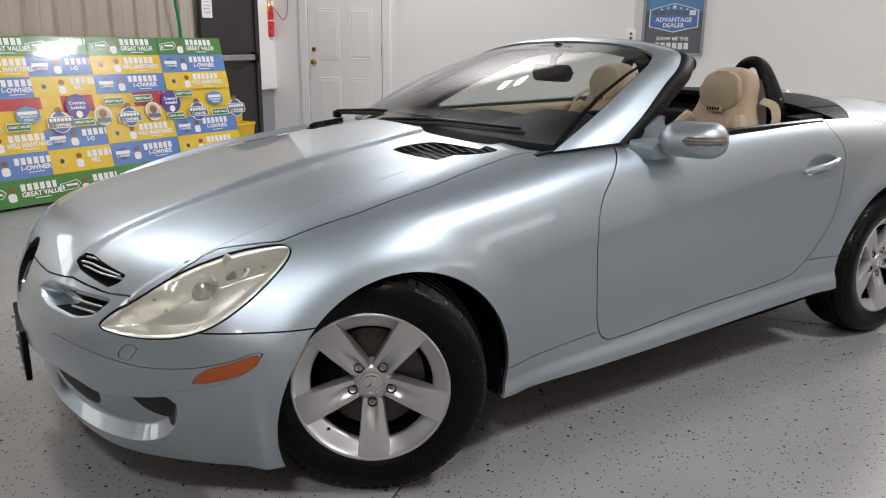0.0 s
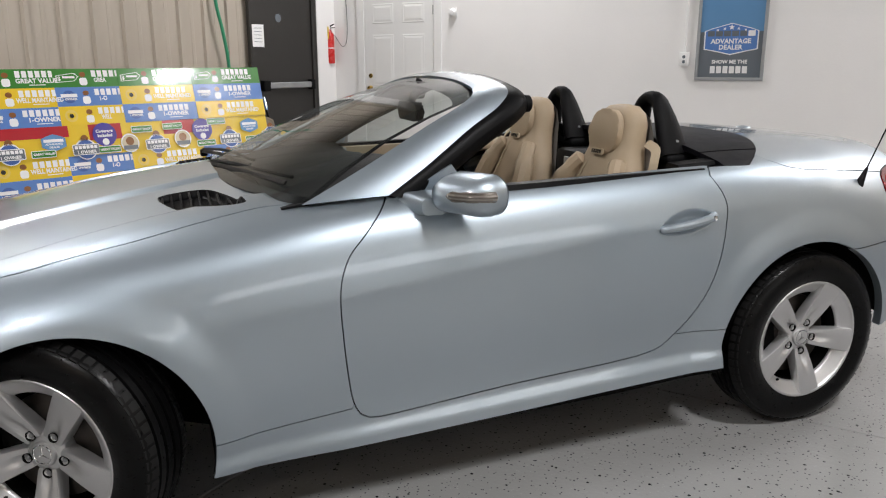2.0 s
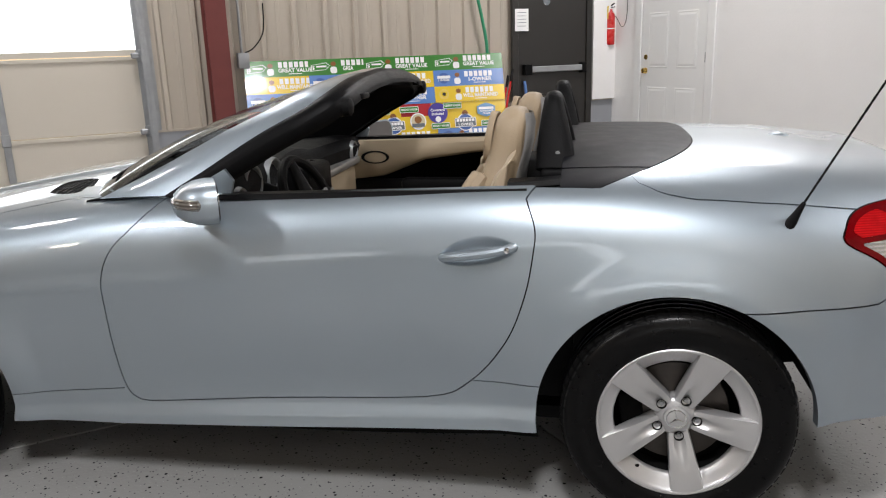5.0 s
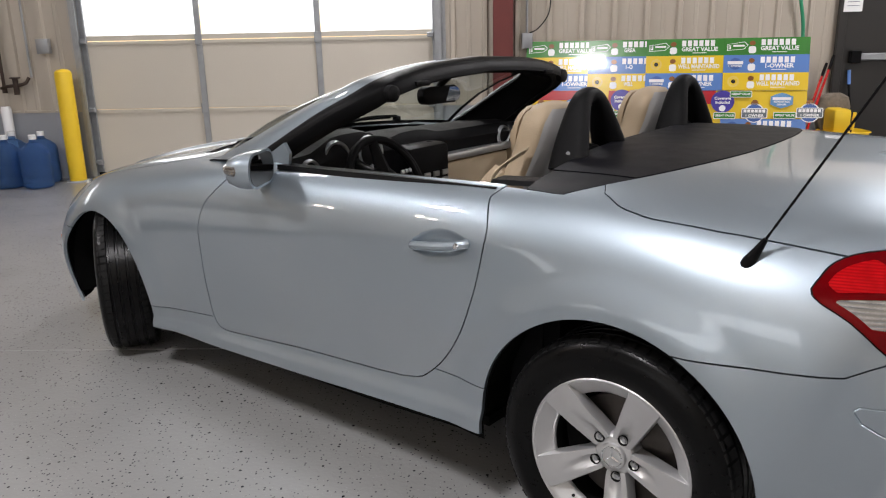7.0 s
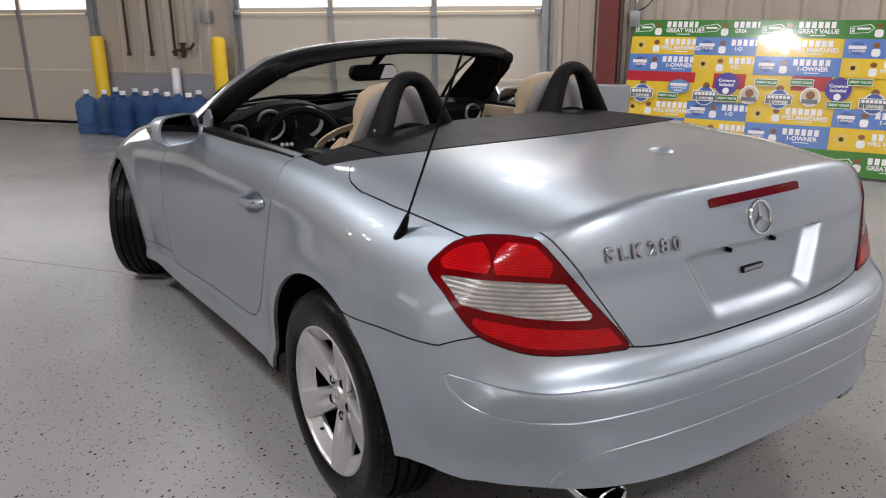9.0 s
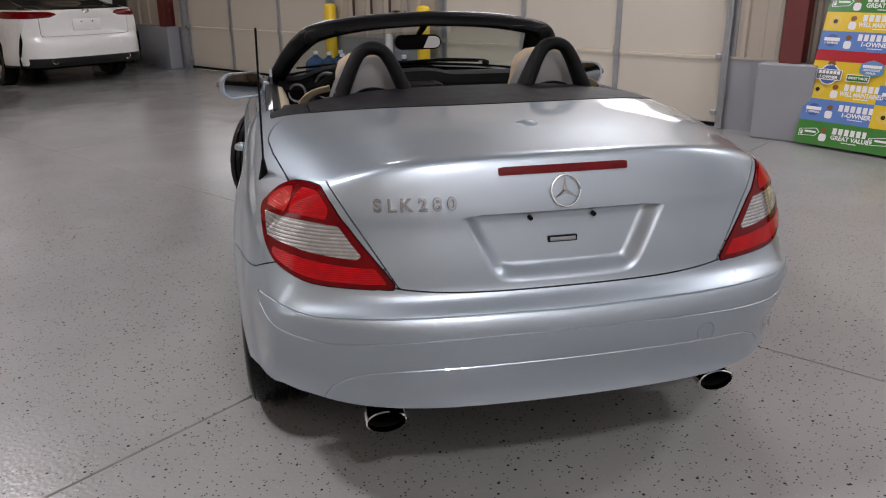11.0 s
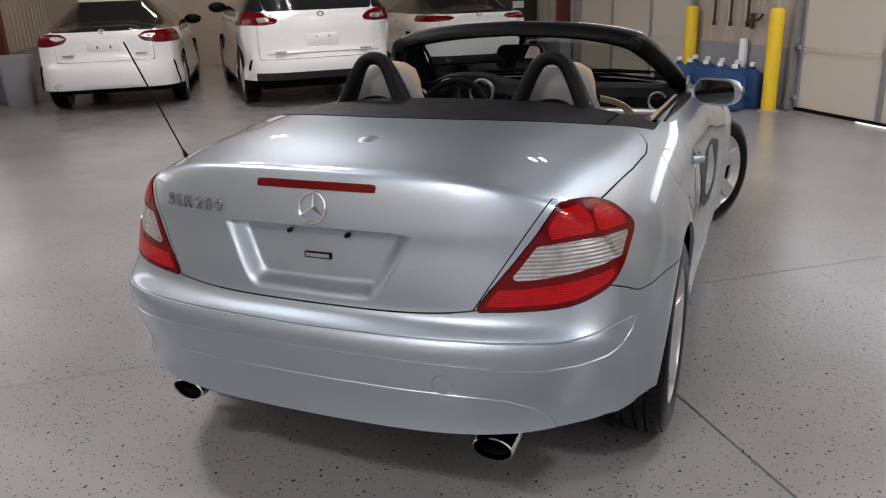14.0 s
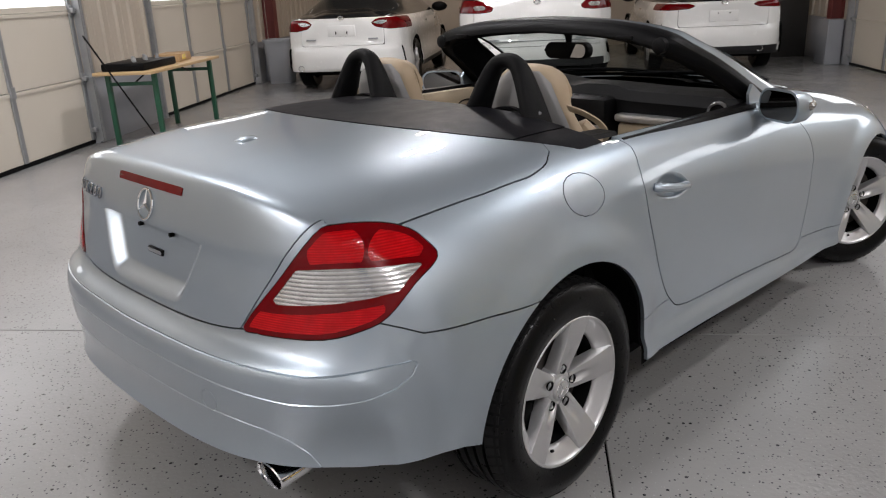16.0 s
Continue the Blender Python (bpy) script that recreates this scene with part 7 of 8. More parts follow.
shield = [(-0.235, 0.045), (-0.17, 0.07), (0, 0.115), (0.17, 0.07), (0.235, 0.045), (0.235, -0.115), (0.13, -0.135), (0, -0.165), (-0.13, -0.135), (-0.235, -0.115)]
dy = -0.06
part("shield_edge", flat_shape([(a, b + dy) for a, b in shield], 0.0066, 0.0074), PRINT["white"], poster, "", False)
part("shield", flat_shape([(a * 0.955, b * 0.94 + dy) for a, b in shield], 0.0074, 0.0082), PRINT["blue"], poster, "", False)
for k in range(6):
    part("block", boxes((-0.205 + 0.07 * k, -0.145 + 0.07 * k, 0.0 + dy, 0.048 + dy, 0.0082, 0.009)), PRINT["white" if k == 5 else "grey"], poster, "", False)
for k in (-2, -1, 0, 1, 2):
    part("star", flat_shape([((0.020 if i % 2 == 0 else 0.009) * (1.3 if k == 0 else 0.7) * math.sin(math.pi * i / 5) + 0.06 * k, (0.020 if i % 2 == 0 else 0.009) * (1.3 if k == 0 else 0.7) * math.cos(math.pi * i / 5) + 0.078 - 0.012 * abs(k) + dy) for i in range(10)], 0.0082, 0.009), PRINT["white"], poster, "", False)
lettering("ADVANTAGE", 0.058, PRINT["white"], pose(0, -0.045 + dy, 0.0088), poster)
lettering("DEALER", 0.058, PRINT["white"], pose(0, -0.098 + dy, 0.0088), poster)
lettering("SHOW ME THE", 0.046, PRINT["white"], pose(0, -0.225 + dy, 0.0072), poster)
for k in range(6):
    part("heading_block", boxes((-0.165 + 0.056 * k, -0.122 + 0.056 * k, -0.325 + dy, -0.262 + dy, 0.006, 0.007)), PRINT["white"], poster, "", False)

# ---------------------------------------------------------------- white six-panel door in the white wall
dm = ROOM @ pose(U_BACK, -3.51, 0)
door_1 = thing("door_1", dm, "white six-panel entrance door with brass knob, closed", "door", "", "structure")


def dbox(name, mt, *specs, bevel=0.0, parent=door_1, label=""):
    bm = bmesh.new()
    for s_ in specs:
        box(bm, *s_, bevel=bevel, seg=1)
    return part(name, bm, mt, parent, label, False)


hw = 0.47
leaf = dbox("leaf", DOOR_WHITE, (0.002, 0.012, -hw, hw, 0.012, 2.045))
for a, b, z0, z1 in ((-0.36, -0.06, 0.22, 0.82), (0.06, 0.36, 0.22, 0.82), (-0.36, -0.06, 1.02, 1.60), (0.06, 0.36, 1.02, 1.60), (-0.36, -0.06, 1.72, 1.94), (0.06, 0.36, 1.72, 1.94)):
    bm = bmesh.new()
    # stiles stand proud: a raised field inside a sunk groove
    vs = [[(0.012, a, z0), (0.012, b, z0), (0.012, b, z1), (0.012, a, z1)]]
    for d, x in ((0.012, 0.0155), (0.022, 0.0135), (0.045, 0.0175)):
        vs.append([(x, a + d, z0 + d), (x, b - d, z0 + d), (x, b - d, z1 - d), (x, a + d, z1 - d)])
    loft(bm, vs, True, False)
    bm.faces.new([v for v in bm.verts][-4:])
    bmesh.ops.recalc_face_normals(bm, faces=bm.faces)
    part("raised_panel", bm, DOOR_WHITE, leaf, "", False)
for a0, a1, z0, z1 in ((-hw - 0.115, -hw - 0.008, 0, 2.16), (hw + 0.008, hw + 0.115, 0, 2.16), (-hw - 0.008, hw + 0.008, 2.055, 2.16)):
    dbox("casing", DOOR_WHITE, (0.002, 0.022, a0, a1, z0, z1), bevel=0.006)
dbox("shadow_gap", GAP_BLACK, (-0.004, 0.0015, -hw - 0.008, hw + 0.008, 0.0, 2.055))
BRASS = mat("brass", (0.62, 0.42, 0.12), 0.2, 1.0, 0.08)
for z, r in ((0.99, 0.030), (1.135, 0.026)):
    bm = bmesh.new()
    lathe(bm, [(0.0, 0.062 if z < 1 else 0.024), (r * 0.85, 0.056 if z < 1 else 0.022), (r, 0.045 if z < 1 else 0.018), (r * 0.55, 0.026 if z < 1 else 0.012), (r * 1.05, 0.014), (r * 1.1, 0.012)], 20, "x", (0.0, -0.40, z))
    part("knob", bm, BRASS, door_1, "brass knob" if z < 1 else "brass deadbolt")
for z in (0.25, 1.13, 1.85):
    dbox("hinge", STEEL, (0.012, 0.020, hw - 0.004, hw + 0.012, z - 0.05, z + 0.05), bevel=0.003)

# ---------------------------------------------------------------- dark steel exit door in the right wall
em = ROOM @ pose(-4.12, V_RIGHT, 0)
door_2 = thing("door_2", em, "dark bronze steel exit door with push bar and notices", "door", "", "structure")
dbox("leaf", DARK_DOOR, (-0.45, 0.45, 0.034, 0.055, 0.01, 2.13), parent=door_2)
for a0, a1, z0, z1 in ((-0.53, -0.455, 0, 2.2), (0.455, 0.53, 0, 2.2), (-0.455, 0.455, 2.14, 2.2)):
    dbox("jamb", DARK_DOOR, (a0, a1, 0.030, 0.075, z0, z1), bevel=0.004, parent=door_2)
bar = dbox("push_bar", STEEL, (-0.42, 0.36, 0.085, 0.115, 1.01, 1.075), bevel=0.008, parent=door_2, label="grey steel push bar")
dbox("bar_end", BLACK_PLASTIC, (0.30, 0.40, 0.055, 0.12, 0.985, 1.10), bevel=0.008, parent=bar)
dbox("bar_end", BLACK_PLASTIC, (-0.43, -0.36, 0.055, 0.12, 0.985, 1.10), bevel=0.008, parent=bar)
note = dbox("notice", PRINT["white"], (0.33, 0.50, 0.076, 0.0775, 1.45, 1.68), parent=door_2, label="white paper notice")
for k in range(5):
    dbox("print_line", PRINT["grey"], (0.36, 0.47, 0.0775, 0.078, 1.64 - 0.035 * k, 1.645 - 0.035 * k), parent=note)
bm = bmesh.new()
lathe(bm, [(0.0, 0.062), (0.03, 0.062), (0.045, 0.060), (0.045, 0.055)], 24, "y", (0.08, 0, 1.76))
part("round_sticker", bm, PRINT["grey"], door_2)
dbox("corner_post", WALL_WHITE, (-0.90, -0.56, 0.0, 0.055, 0.67, HEIGHT - 0.02), parent=door_2)

# ---------------------------------------------------------------- small fixings on the white wall
xm = ROOM @ pose(U_BACK, -4.46, 0)
ext = thing("fire_extinguisher", xm, "red fire extinguisher with yellow tag hung on the wall", "extinguisher")
bm = bmesh.new()
lathe(bm, [(0.0, 1.275), (0.045, 1.275), (0.055, 1.285), (0.056, 1.58), (0.050, 1.615), (0.026, 1.645), (0.022, 1.67)], 24, "z", (0.075, 0, 0))
part("cylinder", bm, RED_GLOSS, ext)
bm = bmesh.new()
box(bm, 0.05, 0.105, -0.012, 0.012, 1.67, 1.70, bevel=0.004)
tube(bm, [(0.075, 0.0, 1.70), (0.075, 0.07, 1.73)], 0.008, 6)
tube(bm, [(0.075, 0.0, 1.685), (0.075, 0.08, 1.69)], 0.006, 6)
part("valve_head", bm, BLACK_PLASTIC, ext)
bm = bmesh.new()
tube(bm, smooth_path([(0.075, -0.01, 1.68), (0.085, -0.07, 1.68), (0.09, -0.075, 1.58), (0.085, -0.062, 1.40)], 5), 0.009, 8)
part("hose", bm, BLACK_PLASTIC, ext)
bm = bmesh.new()
box(bm, 0.128, 0.131, -0.055, 0.035, 1.56, 1.70)
part("tag", bm, PRINT["yellow"], ext, "yellow inspection tag", False)
bm = bmesh.new()
lathe(bm, [(0.0568, 1.45), (0.0568, 1.46)], 24, "z", (0.075, 0, 0))
part("label_band", bm, PRINT["white"], ext)
bm = bmesh.new()
tube(bm, smooth_path([(0.01, -0.20, 1.52), (0.05, -0.12, 1.56), (0.09, -0.04, 1.60), (0.06, 0.06, 1.60), (0.03, 0.16, 1.47), (0.015, 0.22, 1.62), (0.01, 0.20, 2.2)], 5), 0.0035, 5)
wire = obj("loose_wire", bm, BLACK_PLASTIC)
wire.matrix_world = xm
tagged(wire, "thin loose black wires hanging on the wall", "wire")
ob = thing("outlet_box", ROOM @ pose(U_BACK, -0.27, 1.31), "grey surface outlet box with conduit on the white wall", "outlet")
part("box_body", boxes((0.002, 0.045, -0.045, 0.045, -0.062, 0.062), bevel=0.006), DOOR_WHITE, ob)
bm = bmesh.new()
tube(bm, [(0.02, 0, 0.06), (0.02, 0, 2.9)], 0.0105, 8)
part("conduit", bm, DOOR_WHITE, ob)
for z in (-0.022, 0.022):
    bm = bmesh.new()
    lathe(bm, [(0.0, 0.0465), (0.014, 0.0465), (0.015, 0.045)], 14, "x", (0, 0, z))
    part("socket", bm, PRINT["grey"], ob)
ob = thing("door_sensor", ROOM @ pose(U_BACK, -2.79, 1.81), "small white round sensor on the wall", "sensor")
bm = bmesh.new()
lathe(bm, [(0.0, 0.05), (0.03, 0.045), (0.04, 0.02), (0.045, 0.0)], 18, "x")
part("dome", bm, DOOR_WHITE, ob)
part("plate", boxes((0.0, 0.012, -0.05, 0.05, -0.05, 0.05), bevel=0.004), DOOR_WHITE, ob)

# ---------------------------------------------------------------- right wall: hose, mop bucket, brooms, conduit
bm = bmesh.new()
tube(bm, smooth_path([(-3.28, -4.43, 0.9), (-3.27, -4.43, 1.3), (-3.21, -4.42, 1.6), (-3.15, -4.43, 1.9), (-3.10, -4.44, 2.5), (-3.10, -4.44, 3.0)], 5), 0.017, 8)
h_ = obj("green_hose", bm, mat("green_rubber", (0.02, 0.24, 0.12), 0.4))
h_.matrix_world = ROOM.copy()
tagged(h_, "green hose hanging on the ribbed wall", "hose")
bk = thing("mop_bucket", ROOM @ pose(-3.58, -4.08, 0), "yellow plastic mop bucket with wringer", "bucket")
bm = bmesh.new()
for z0, z1 in ((0, 1),):
    loft(bm, [[(a * w, b * w * 0.8, z) for a, b in rounded(1, 1, 0.25, 5)] for w, z in ((0.30, 0.08), (0.32, 0.09), (0.39, 0.38), (0.42, 0.39), (0.41, 0.40), (0.36, 0.36))])
part("tub", bm, YELLOW, bk)
part("wringer", boxes((-0.02, 0.14, -0.13, 0.10, 0.38, 0.60), bevel=0.03), YELLOW, bk)
bm = bmesh.new()
tube(bm, [(-0.08, 0.0, 0.40), (-0.10, -0.02, 0.56)], 0.016, 8)
part("wringer_lever", bm, YELLOW, bk)
for a, b in ((-0.13, -0.1), (0.13, -0.1), (-0.13, 0.1), (0.13, 0.1)):
    bm = bmesh.new()
    lathe(bm, [(0.0, -0.015), (0.035, -0.015), (0.04, 0), (0.035, 0.015), (0.0, 0.015)], 14, "x", (a, b, 0.041))
    part("castor", bm, BLACK_PLASTIC, bk)
STRAW = mat("straw_bristle", (0.32, 0.22, 0.10), 0.9, vary=0.3, scale=60)
for lab, a0, a1, z1 in (("broom with red handle and black grip leaning on the wall", -3.25, -3.56, 1.06), ("second broom with red handle leaning on the wall", -3.21, -3.50, 0.99)):
    g = thing("broom", ROOM, lab, "broom", "brooms by the exit door")
    lo, hi = Vector((a0, -4.16, 0.26)), Vector((a1, -4.38, z1))
    bm = bmesh.new()
    tube(bm, [lo, lo.lerp(hi, 0.85)], 0.012, 8)
    part("handle", bm, RED_GLOSS, g)
    bm = bmesh.new()
    tube(bm, [lo.lerp(hi, 0.84), hi], 0.0145, 8)
    part("grip", bm, BLACK_PLASTIC, g)
    part("head", boxes((a0 - 0.10, a0 + 0.10, -4.19, -4.13, 0.20, 0.28), bevel=0.015), BLACK_PLASTIC, g)
    part("bristles", boxes((a0 - 0.11, a0 + 0.11, -4.20, -4.12, 0.0, 0.21), bevel=0.02), STRAW, g)
g = thing("squeegee", ROOM, "black squeegee with blue tip leaning on the door frame", "squeegee")
bm = bmesh.new()
tube(bm, [(-3.72, -4.20, 0.30), (-3.73, -4.39, 0.80)], 0.012, 8)
part("handle", bm, BLACK_PLASTIC, g)
bm = bmesh.new()
tube(bm, [(-3.73, -4.385, 0.79), (-3.735, -4.42, 0.92)], 0.017, 8)
part("tip", bm, PRINT["blue"], g)
part("blade", boxes((-3.86, -3.58, -4.215, -4.185, 0.0, 0.31), bevel=0.008), BLACK_PLASTIC, g)
g = thing("mop", ROOM, "grey-brown mop head hanging over the bucket's wringer", "mop")
bm = bmesh.new()
loft(bm, [[(-3.55 + a * w, -4.27 + b_ * d, z) for a, b_ in rounded(1, 1, 0.3, 5)] for w, d, z in ((0.24, 0.10, 0.36), (0.29, 0.13, 0.46), (0.30, 0.14, 0.60), (0.25, 0.12, 0.69), (0.12, 0.06, 0.725))])
part("mop_head", bm, mat("grey_brown_mop_yarn", (0.16, 0.13, 0.10), 0.95, vary=0.35, scale=40, bump=1.0, bump_scale=90), g)
bm = bmesh.new()
lathe(bm, [(0.020, 0.0), (0.026, 0.02), (0.024, 0.12), (0.018, 0.15)], 12, "z", (-3.285, -4.43, 0.76))
nz = obj("hose_nozzle", bm, YELLOW)
nz.matrix_world = ROOM.copy()
tagged(nz, "yellow nozzle on the green hose end", "nozzle")
cd = thing("conduit", ROOM @ pose(-0.70, V_RIGHT + 0.03, 0), "grey steel conduit with junction box and cable", "conduit")
bm = bmesh.new()
tube(bm, [(0, 0, 1.30), (0, 0, 3.0)], 0.012, 8)
part("pipe", bm, STEEL, cd)
part("junction_box", boxes((-0.05, 0.05, -0.01, 0.06, 1.18, 1.32), bevel=0.006), STEEL, cd)
bm = bmesh.new()
tube(bm, smooth_path([(-0.02, 0.04, 1.32), (-0.10, 0.05, 1.36), (-0.20, 0.05, 1.50), (-0.22, 0.04, 1.75)], 5), 0.006, 6)
part("cable", bm, BLACK_PLASTIC, cd)

# ---------------------------------------------------------------- pipes, bollards and water bottles between the doors
pg = thing("pipe_group", ROOM @ pose(0, V_RIGHT + 0.03, 0), "row of dark steel pipes with a valve on the wall", "pipes")
IRON = mat("dark_rusted_iron", (0.045, 0.028, 0.020), 0.6, 0.3, 0.35, 20, bump=0.2)
for u, zb in ((5.03, 0.87), (4.71, 0.87), (4.39, 0.87)):
    bm = bmesh.new()
    tube(bm, [(u, 0.03, zb), (u, 0.03, 3.0)], 0.016, 10)
    part("pipe", bm, IRON, pg)
    bm = bmesh.new()
    tube(bm, [(u, 0.03, zb - 0.015), (u, 0.03, zb + 0.035)], 0.024, 10)
    part("pipe_cap", bm, IRON, pg)
bm = bmesh.new()
tube(bm, smooth_path([(4.42, 0.03, 0.90), (4.34, 0.06, 0.92), (4.22, 0.07, 0.93), (4.16, 0.05, 0.95), (4.13, 0.03, 1.00)], 4), 0.016, 8)
part("branch", bm, IRON, pg)
bm = bmesh.new()
tube(bm, [(4.25, 0.07, 0.84), (4.25, 0.07, 1.0)], 0.026, 10)
tube(bm, [(4.25 + 0.045 * math.cos(i * math.pi / 8), 0.07 + 0.045 * math.sin(i * math.pi / 8), 1.0) for i in range(17)], 0.007, 6, False)
part("valve", bm, IRON, pg)
bm = bmesh.new()
tube(bm, [(4.11, 0.02, 1.0), (4.11, 0.02, 3.0)], 0.012, 8)
part("conduit", bm, STEEL, pg)
part("switch_box", boxes((3.88, 4.0, 0.0, 0.06, 1.22, 1.36), bevel=0.006), STEEL, pg)
for u, v in ((3.72, -4.30), (5.42, -4.38)):
    bl = thing("bollard", ROOM @ pose(u, v, 0), "yellow painted steel bollard beside the overhead door", "bollard", "bollards")
    bm = bmesh.new()
    lathe(bm, [(0.078, 0.0), (0.078, 1.03), (0.072, 1.055), (0.05, 1.072), (0.0, 1.08)], 28, "z")
    part("post", bm, YELLOW, bl)
    bm = bmesh.new()
    lathe(bm, [(0.078, 0.012), (0.105, 0.010), (0.11, 0.0)], 28, "z")
    part("grout_ring", bm, WAINSCOT, bl)
BLUE_PET = bpy.data.materials.new("blue_clear_plastic")
BLUE_PET.use_nodes = True
pb = BLUE_PET.node_tree.nodes["Principled BSDF"]
pb.inputs["Base Color"].default_value = (0.13, 0.27, 0.56, 1)
pb.inputs["Roughness"].default_value, pb.inputs["Transmission Weight"].default_value, pb.inputs["IOR"].default_value = 0.10, 0.78, 1.12


def bottle(u, v, turn):
    w = thing("water_bottle", ROOM @ pose(u, v, 0, 0, 0, turn), "blue five-gallon water bottle with white cap", "water bottle", "water bottles")
    bm = bmesh.new()
    prof = [(0.0, 0.006), (0.118, 0.004), (0.133, 0.02), (0.134, 0.09), (0.128, 0.10), (0.134, 0.115), (0.134, 0.20), (0.128, 0.21), (0.134, 0.225), (0.134, 0.325), (0.122, 0.365), (0.075, 0.405), (0.034, 0.428), (0.030, 0.445), (0.030, 0.47)]
    lathe(bm, prof, 24, "z")
    part("bottle_body", bm, BLUE_PET, w)
    bm = bmesh.new()
    lathe(bm, [(0.034, 0.455), (0.035, 0.495), (0.028, 0.50), (0.0, 0.50)], 16, "z")
    part("cap", bm, PRINT["white"], w)


k = 0
for u, v in ((3.95, -4.00), (4.24, -4.02), (4.53, -4.03), (4.82, -4.00), (5.11, -4.04), (4.02, -4.28), (4.32, -4.30), (4.61, -4.30), (4.90, -4.30), (5.18, -4.31), (5.35, -4.02)):
    k += 1
    bottle(u, v, k * 47)
tbe = thing("white_tube", ROOM @ pose(4.40, -4.42, 0), "white plastic tube standing behind the bottles", "tube")
bm = bmesh.new()
lathe(bm, [(0.05, 0.0), (0.05, 0.70), (0.04, 0.73), (0.0, 0.73)], 16, "z")
part("tube_body", bm, PRINT["white"], tbe)

# ---------------------------------------------------------------- work table by the left wall
tm = ROOM @ pose(4.60, 4.08, 0)
table = thing("work_table", tm, "narrow plywood-topped folding table with green steel legs", "table")
part("tabletop", boxes((-0.85, 0.85, -0.30, 0.30, 0.715, 0.745), bevel=0.004), WOOD, table)
for a in (-0.68, 0.68):
    for b in (-0.24, 0.24):
        part("leg", boxes((a - 0.022, a + 0.022, b - 0.022, b + 0.022, 0, 0.715), bevel=0.003), GREEN_STEEL, table)
    part("cross_bar", boxes((a - 0.015, a + 0.015, -0.22, 0.22, 0.60, 0.635), bevel=0.003), GREEN_STEEL, table)
for a, c in ((-0.68, -0.30), (0.68, 0.30)):
    bm = bmesh.new()
    tube(bm, [(a, 0, 0.60), (c, 0, 0.71)], 0.008, 6)
    part("strut", bm, BLACK_PLASTIC, table)
case = thing("tool_case", tm @ pose(-0.42, 0.02, 0.746), "open black plastic tool case with tools", "tool case")
part("case_body", boxes((-0.36, 0.36, -0.22, 0.22, 0, 0.075), bevel=0.015), BLACK_PLASTIC, case)
for i in range(7):
    bm = bmesh.new()
    x0 = -0.25 + 0.08 * i
    lathe(bm, [(0.0, 0.075 + 0.05), (0.016, 0.12), (0.02, 0.08), (0.02, 0.07)], 10, "z", (x0, -0.08 + 0.05 * (i % 3), 0.0))
    part("socket", bm, STEEL, case)
bx = thing("cardboard_box", tm @ pose(0.30, 0.0, 0.746, 0, 0, 8), "small open cardboard box with yellow labels", "box")
part("carton", boxes((-0.22, 0.22, -0.13, 0.13, 0, 0.085), bevel=0.003), mat("brown_cardboard", (0.40, 0.26, 0.13), 0.8, vary=0.1), bx)
part("label_patch", boxes((-0.10, 0.02, -0.1325, -0.1305, 0.02, 0.07)), PRINT["yellow"], bx)
bn = thing("waste_bin", ROOM @ pose(9.25, 4.28, 0), "grey plastic waste bin by the column", "bin")
bm = bmesh.new()
loft(bm, [[(a * w, b * w, z) for a, b in rounded(1, 1, 0.2, 5)] for w, z in ((0.36, 0.0), (0.44, 0.66), (0.47, 0.66), (0.47, 0.70), (0.43, 0.70), (0.40, 0.60))])
part("bin_body", bm, WAINSCOT, bn)
bm = bmesh.new()
box(bm, -0.38, 0.38, -0.02, 0.02, 0.0, 2.05)
fd = thing("door_3", ROOM @ pose(10.6, -4.02, 0, 0, 0, 90), "black door standing at the far end of the hall", "door", "", "structure")
part("leaf", bm, DARK_DOOR, fd, "", False)
part("notice", boxes((-0.12, 0.10, 0.021, 0.023, 1.0, 1.12)), PRINT["white"], fd, "", False)

# ---------------------------------------------------------------- white cars parked at the far end


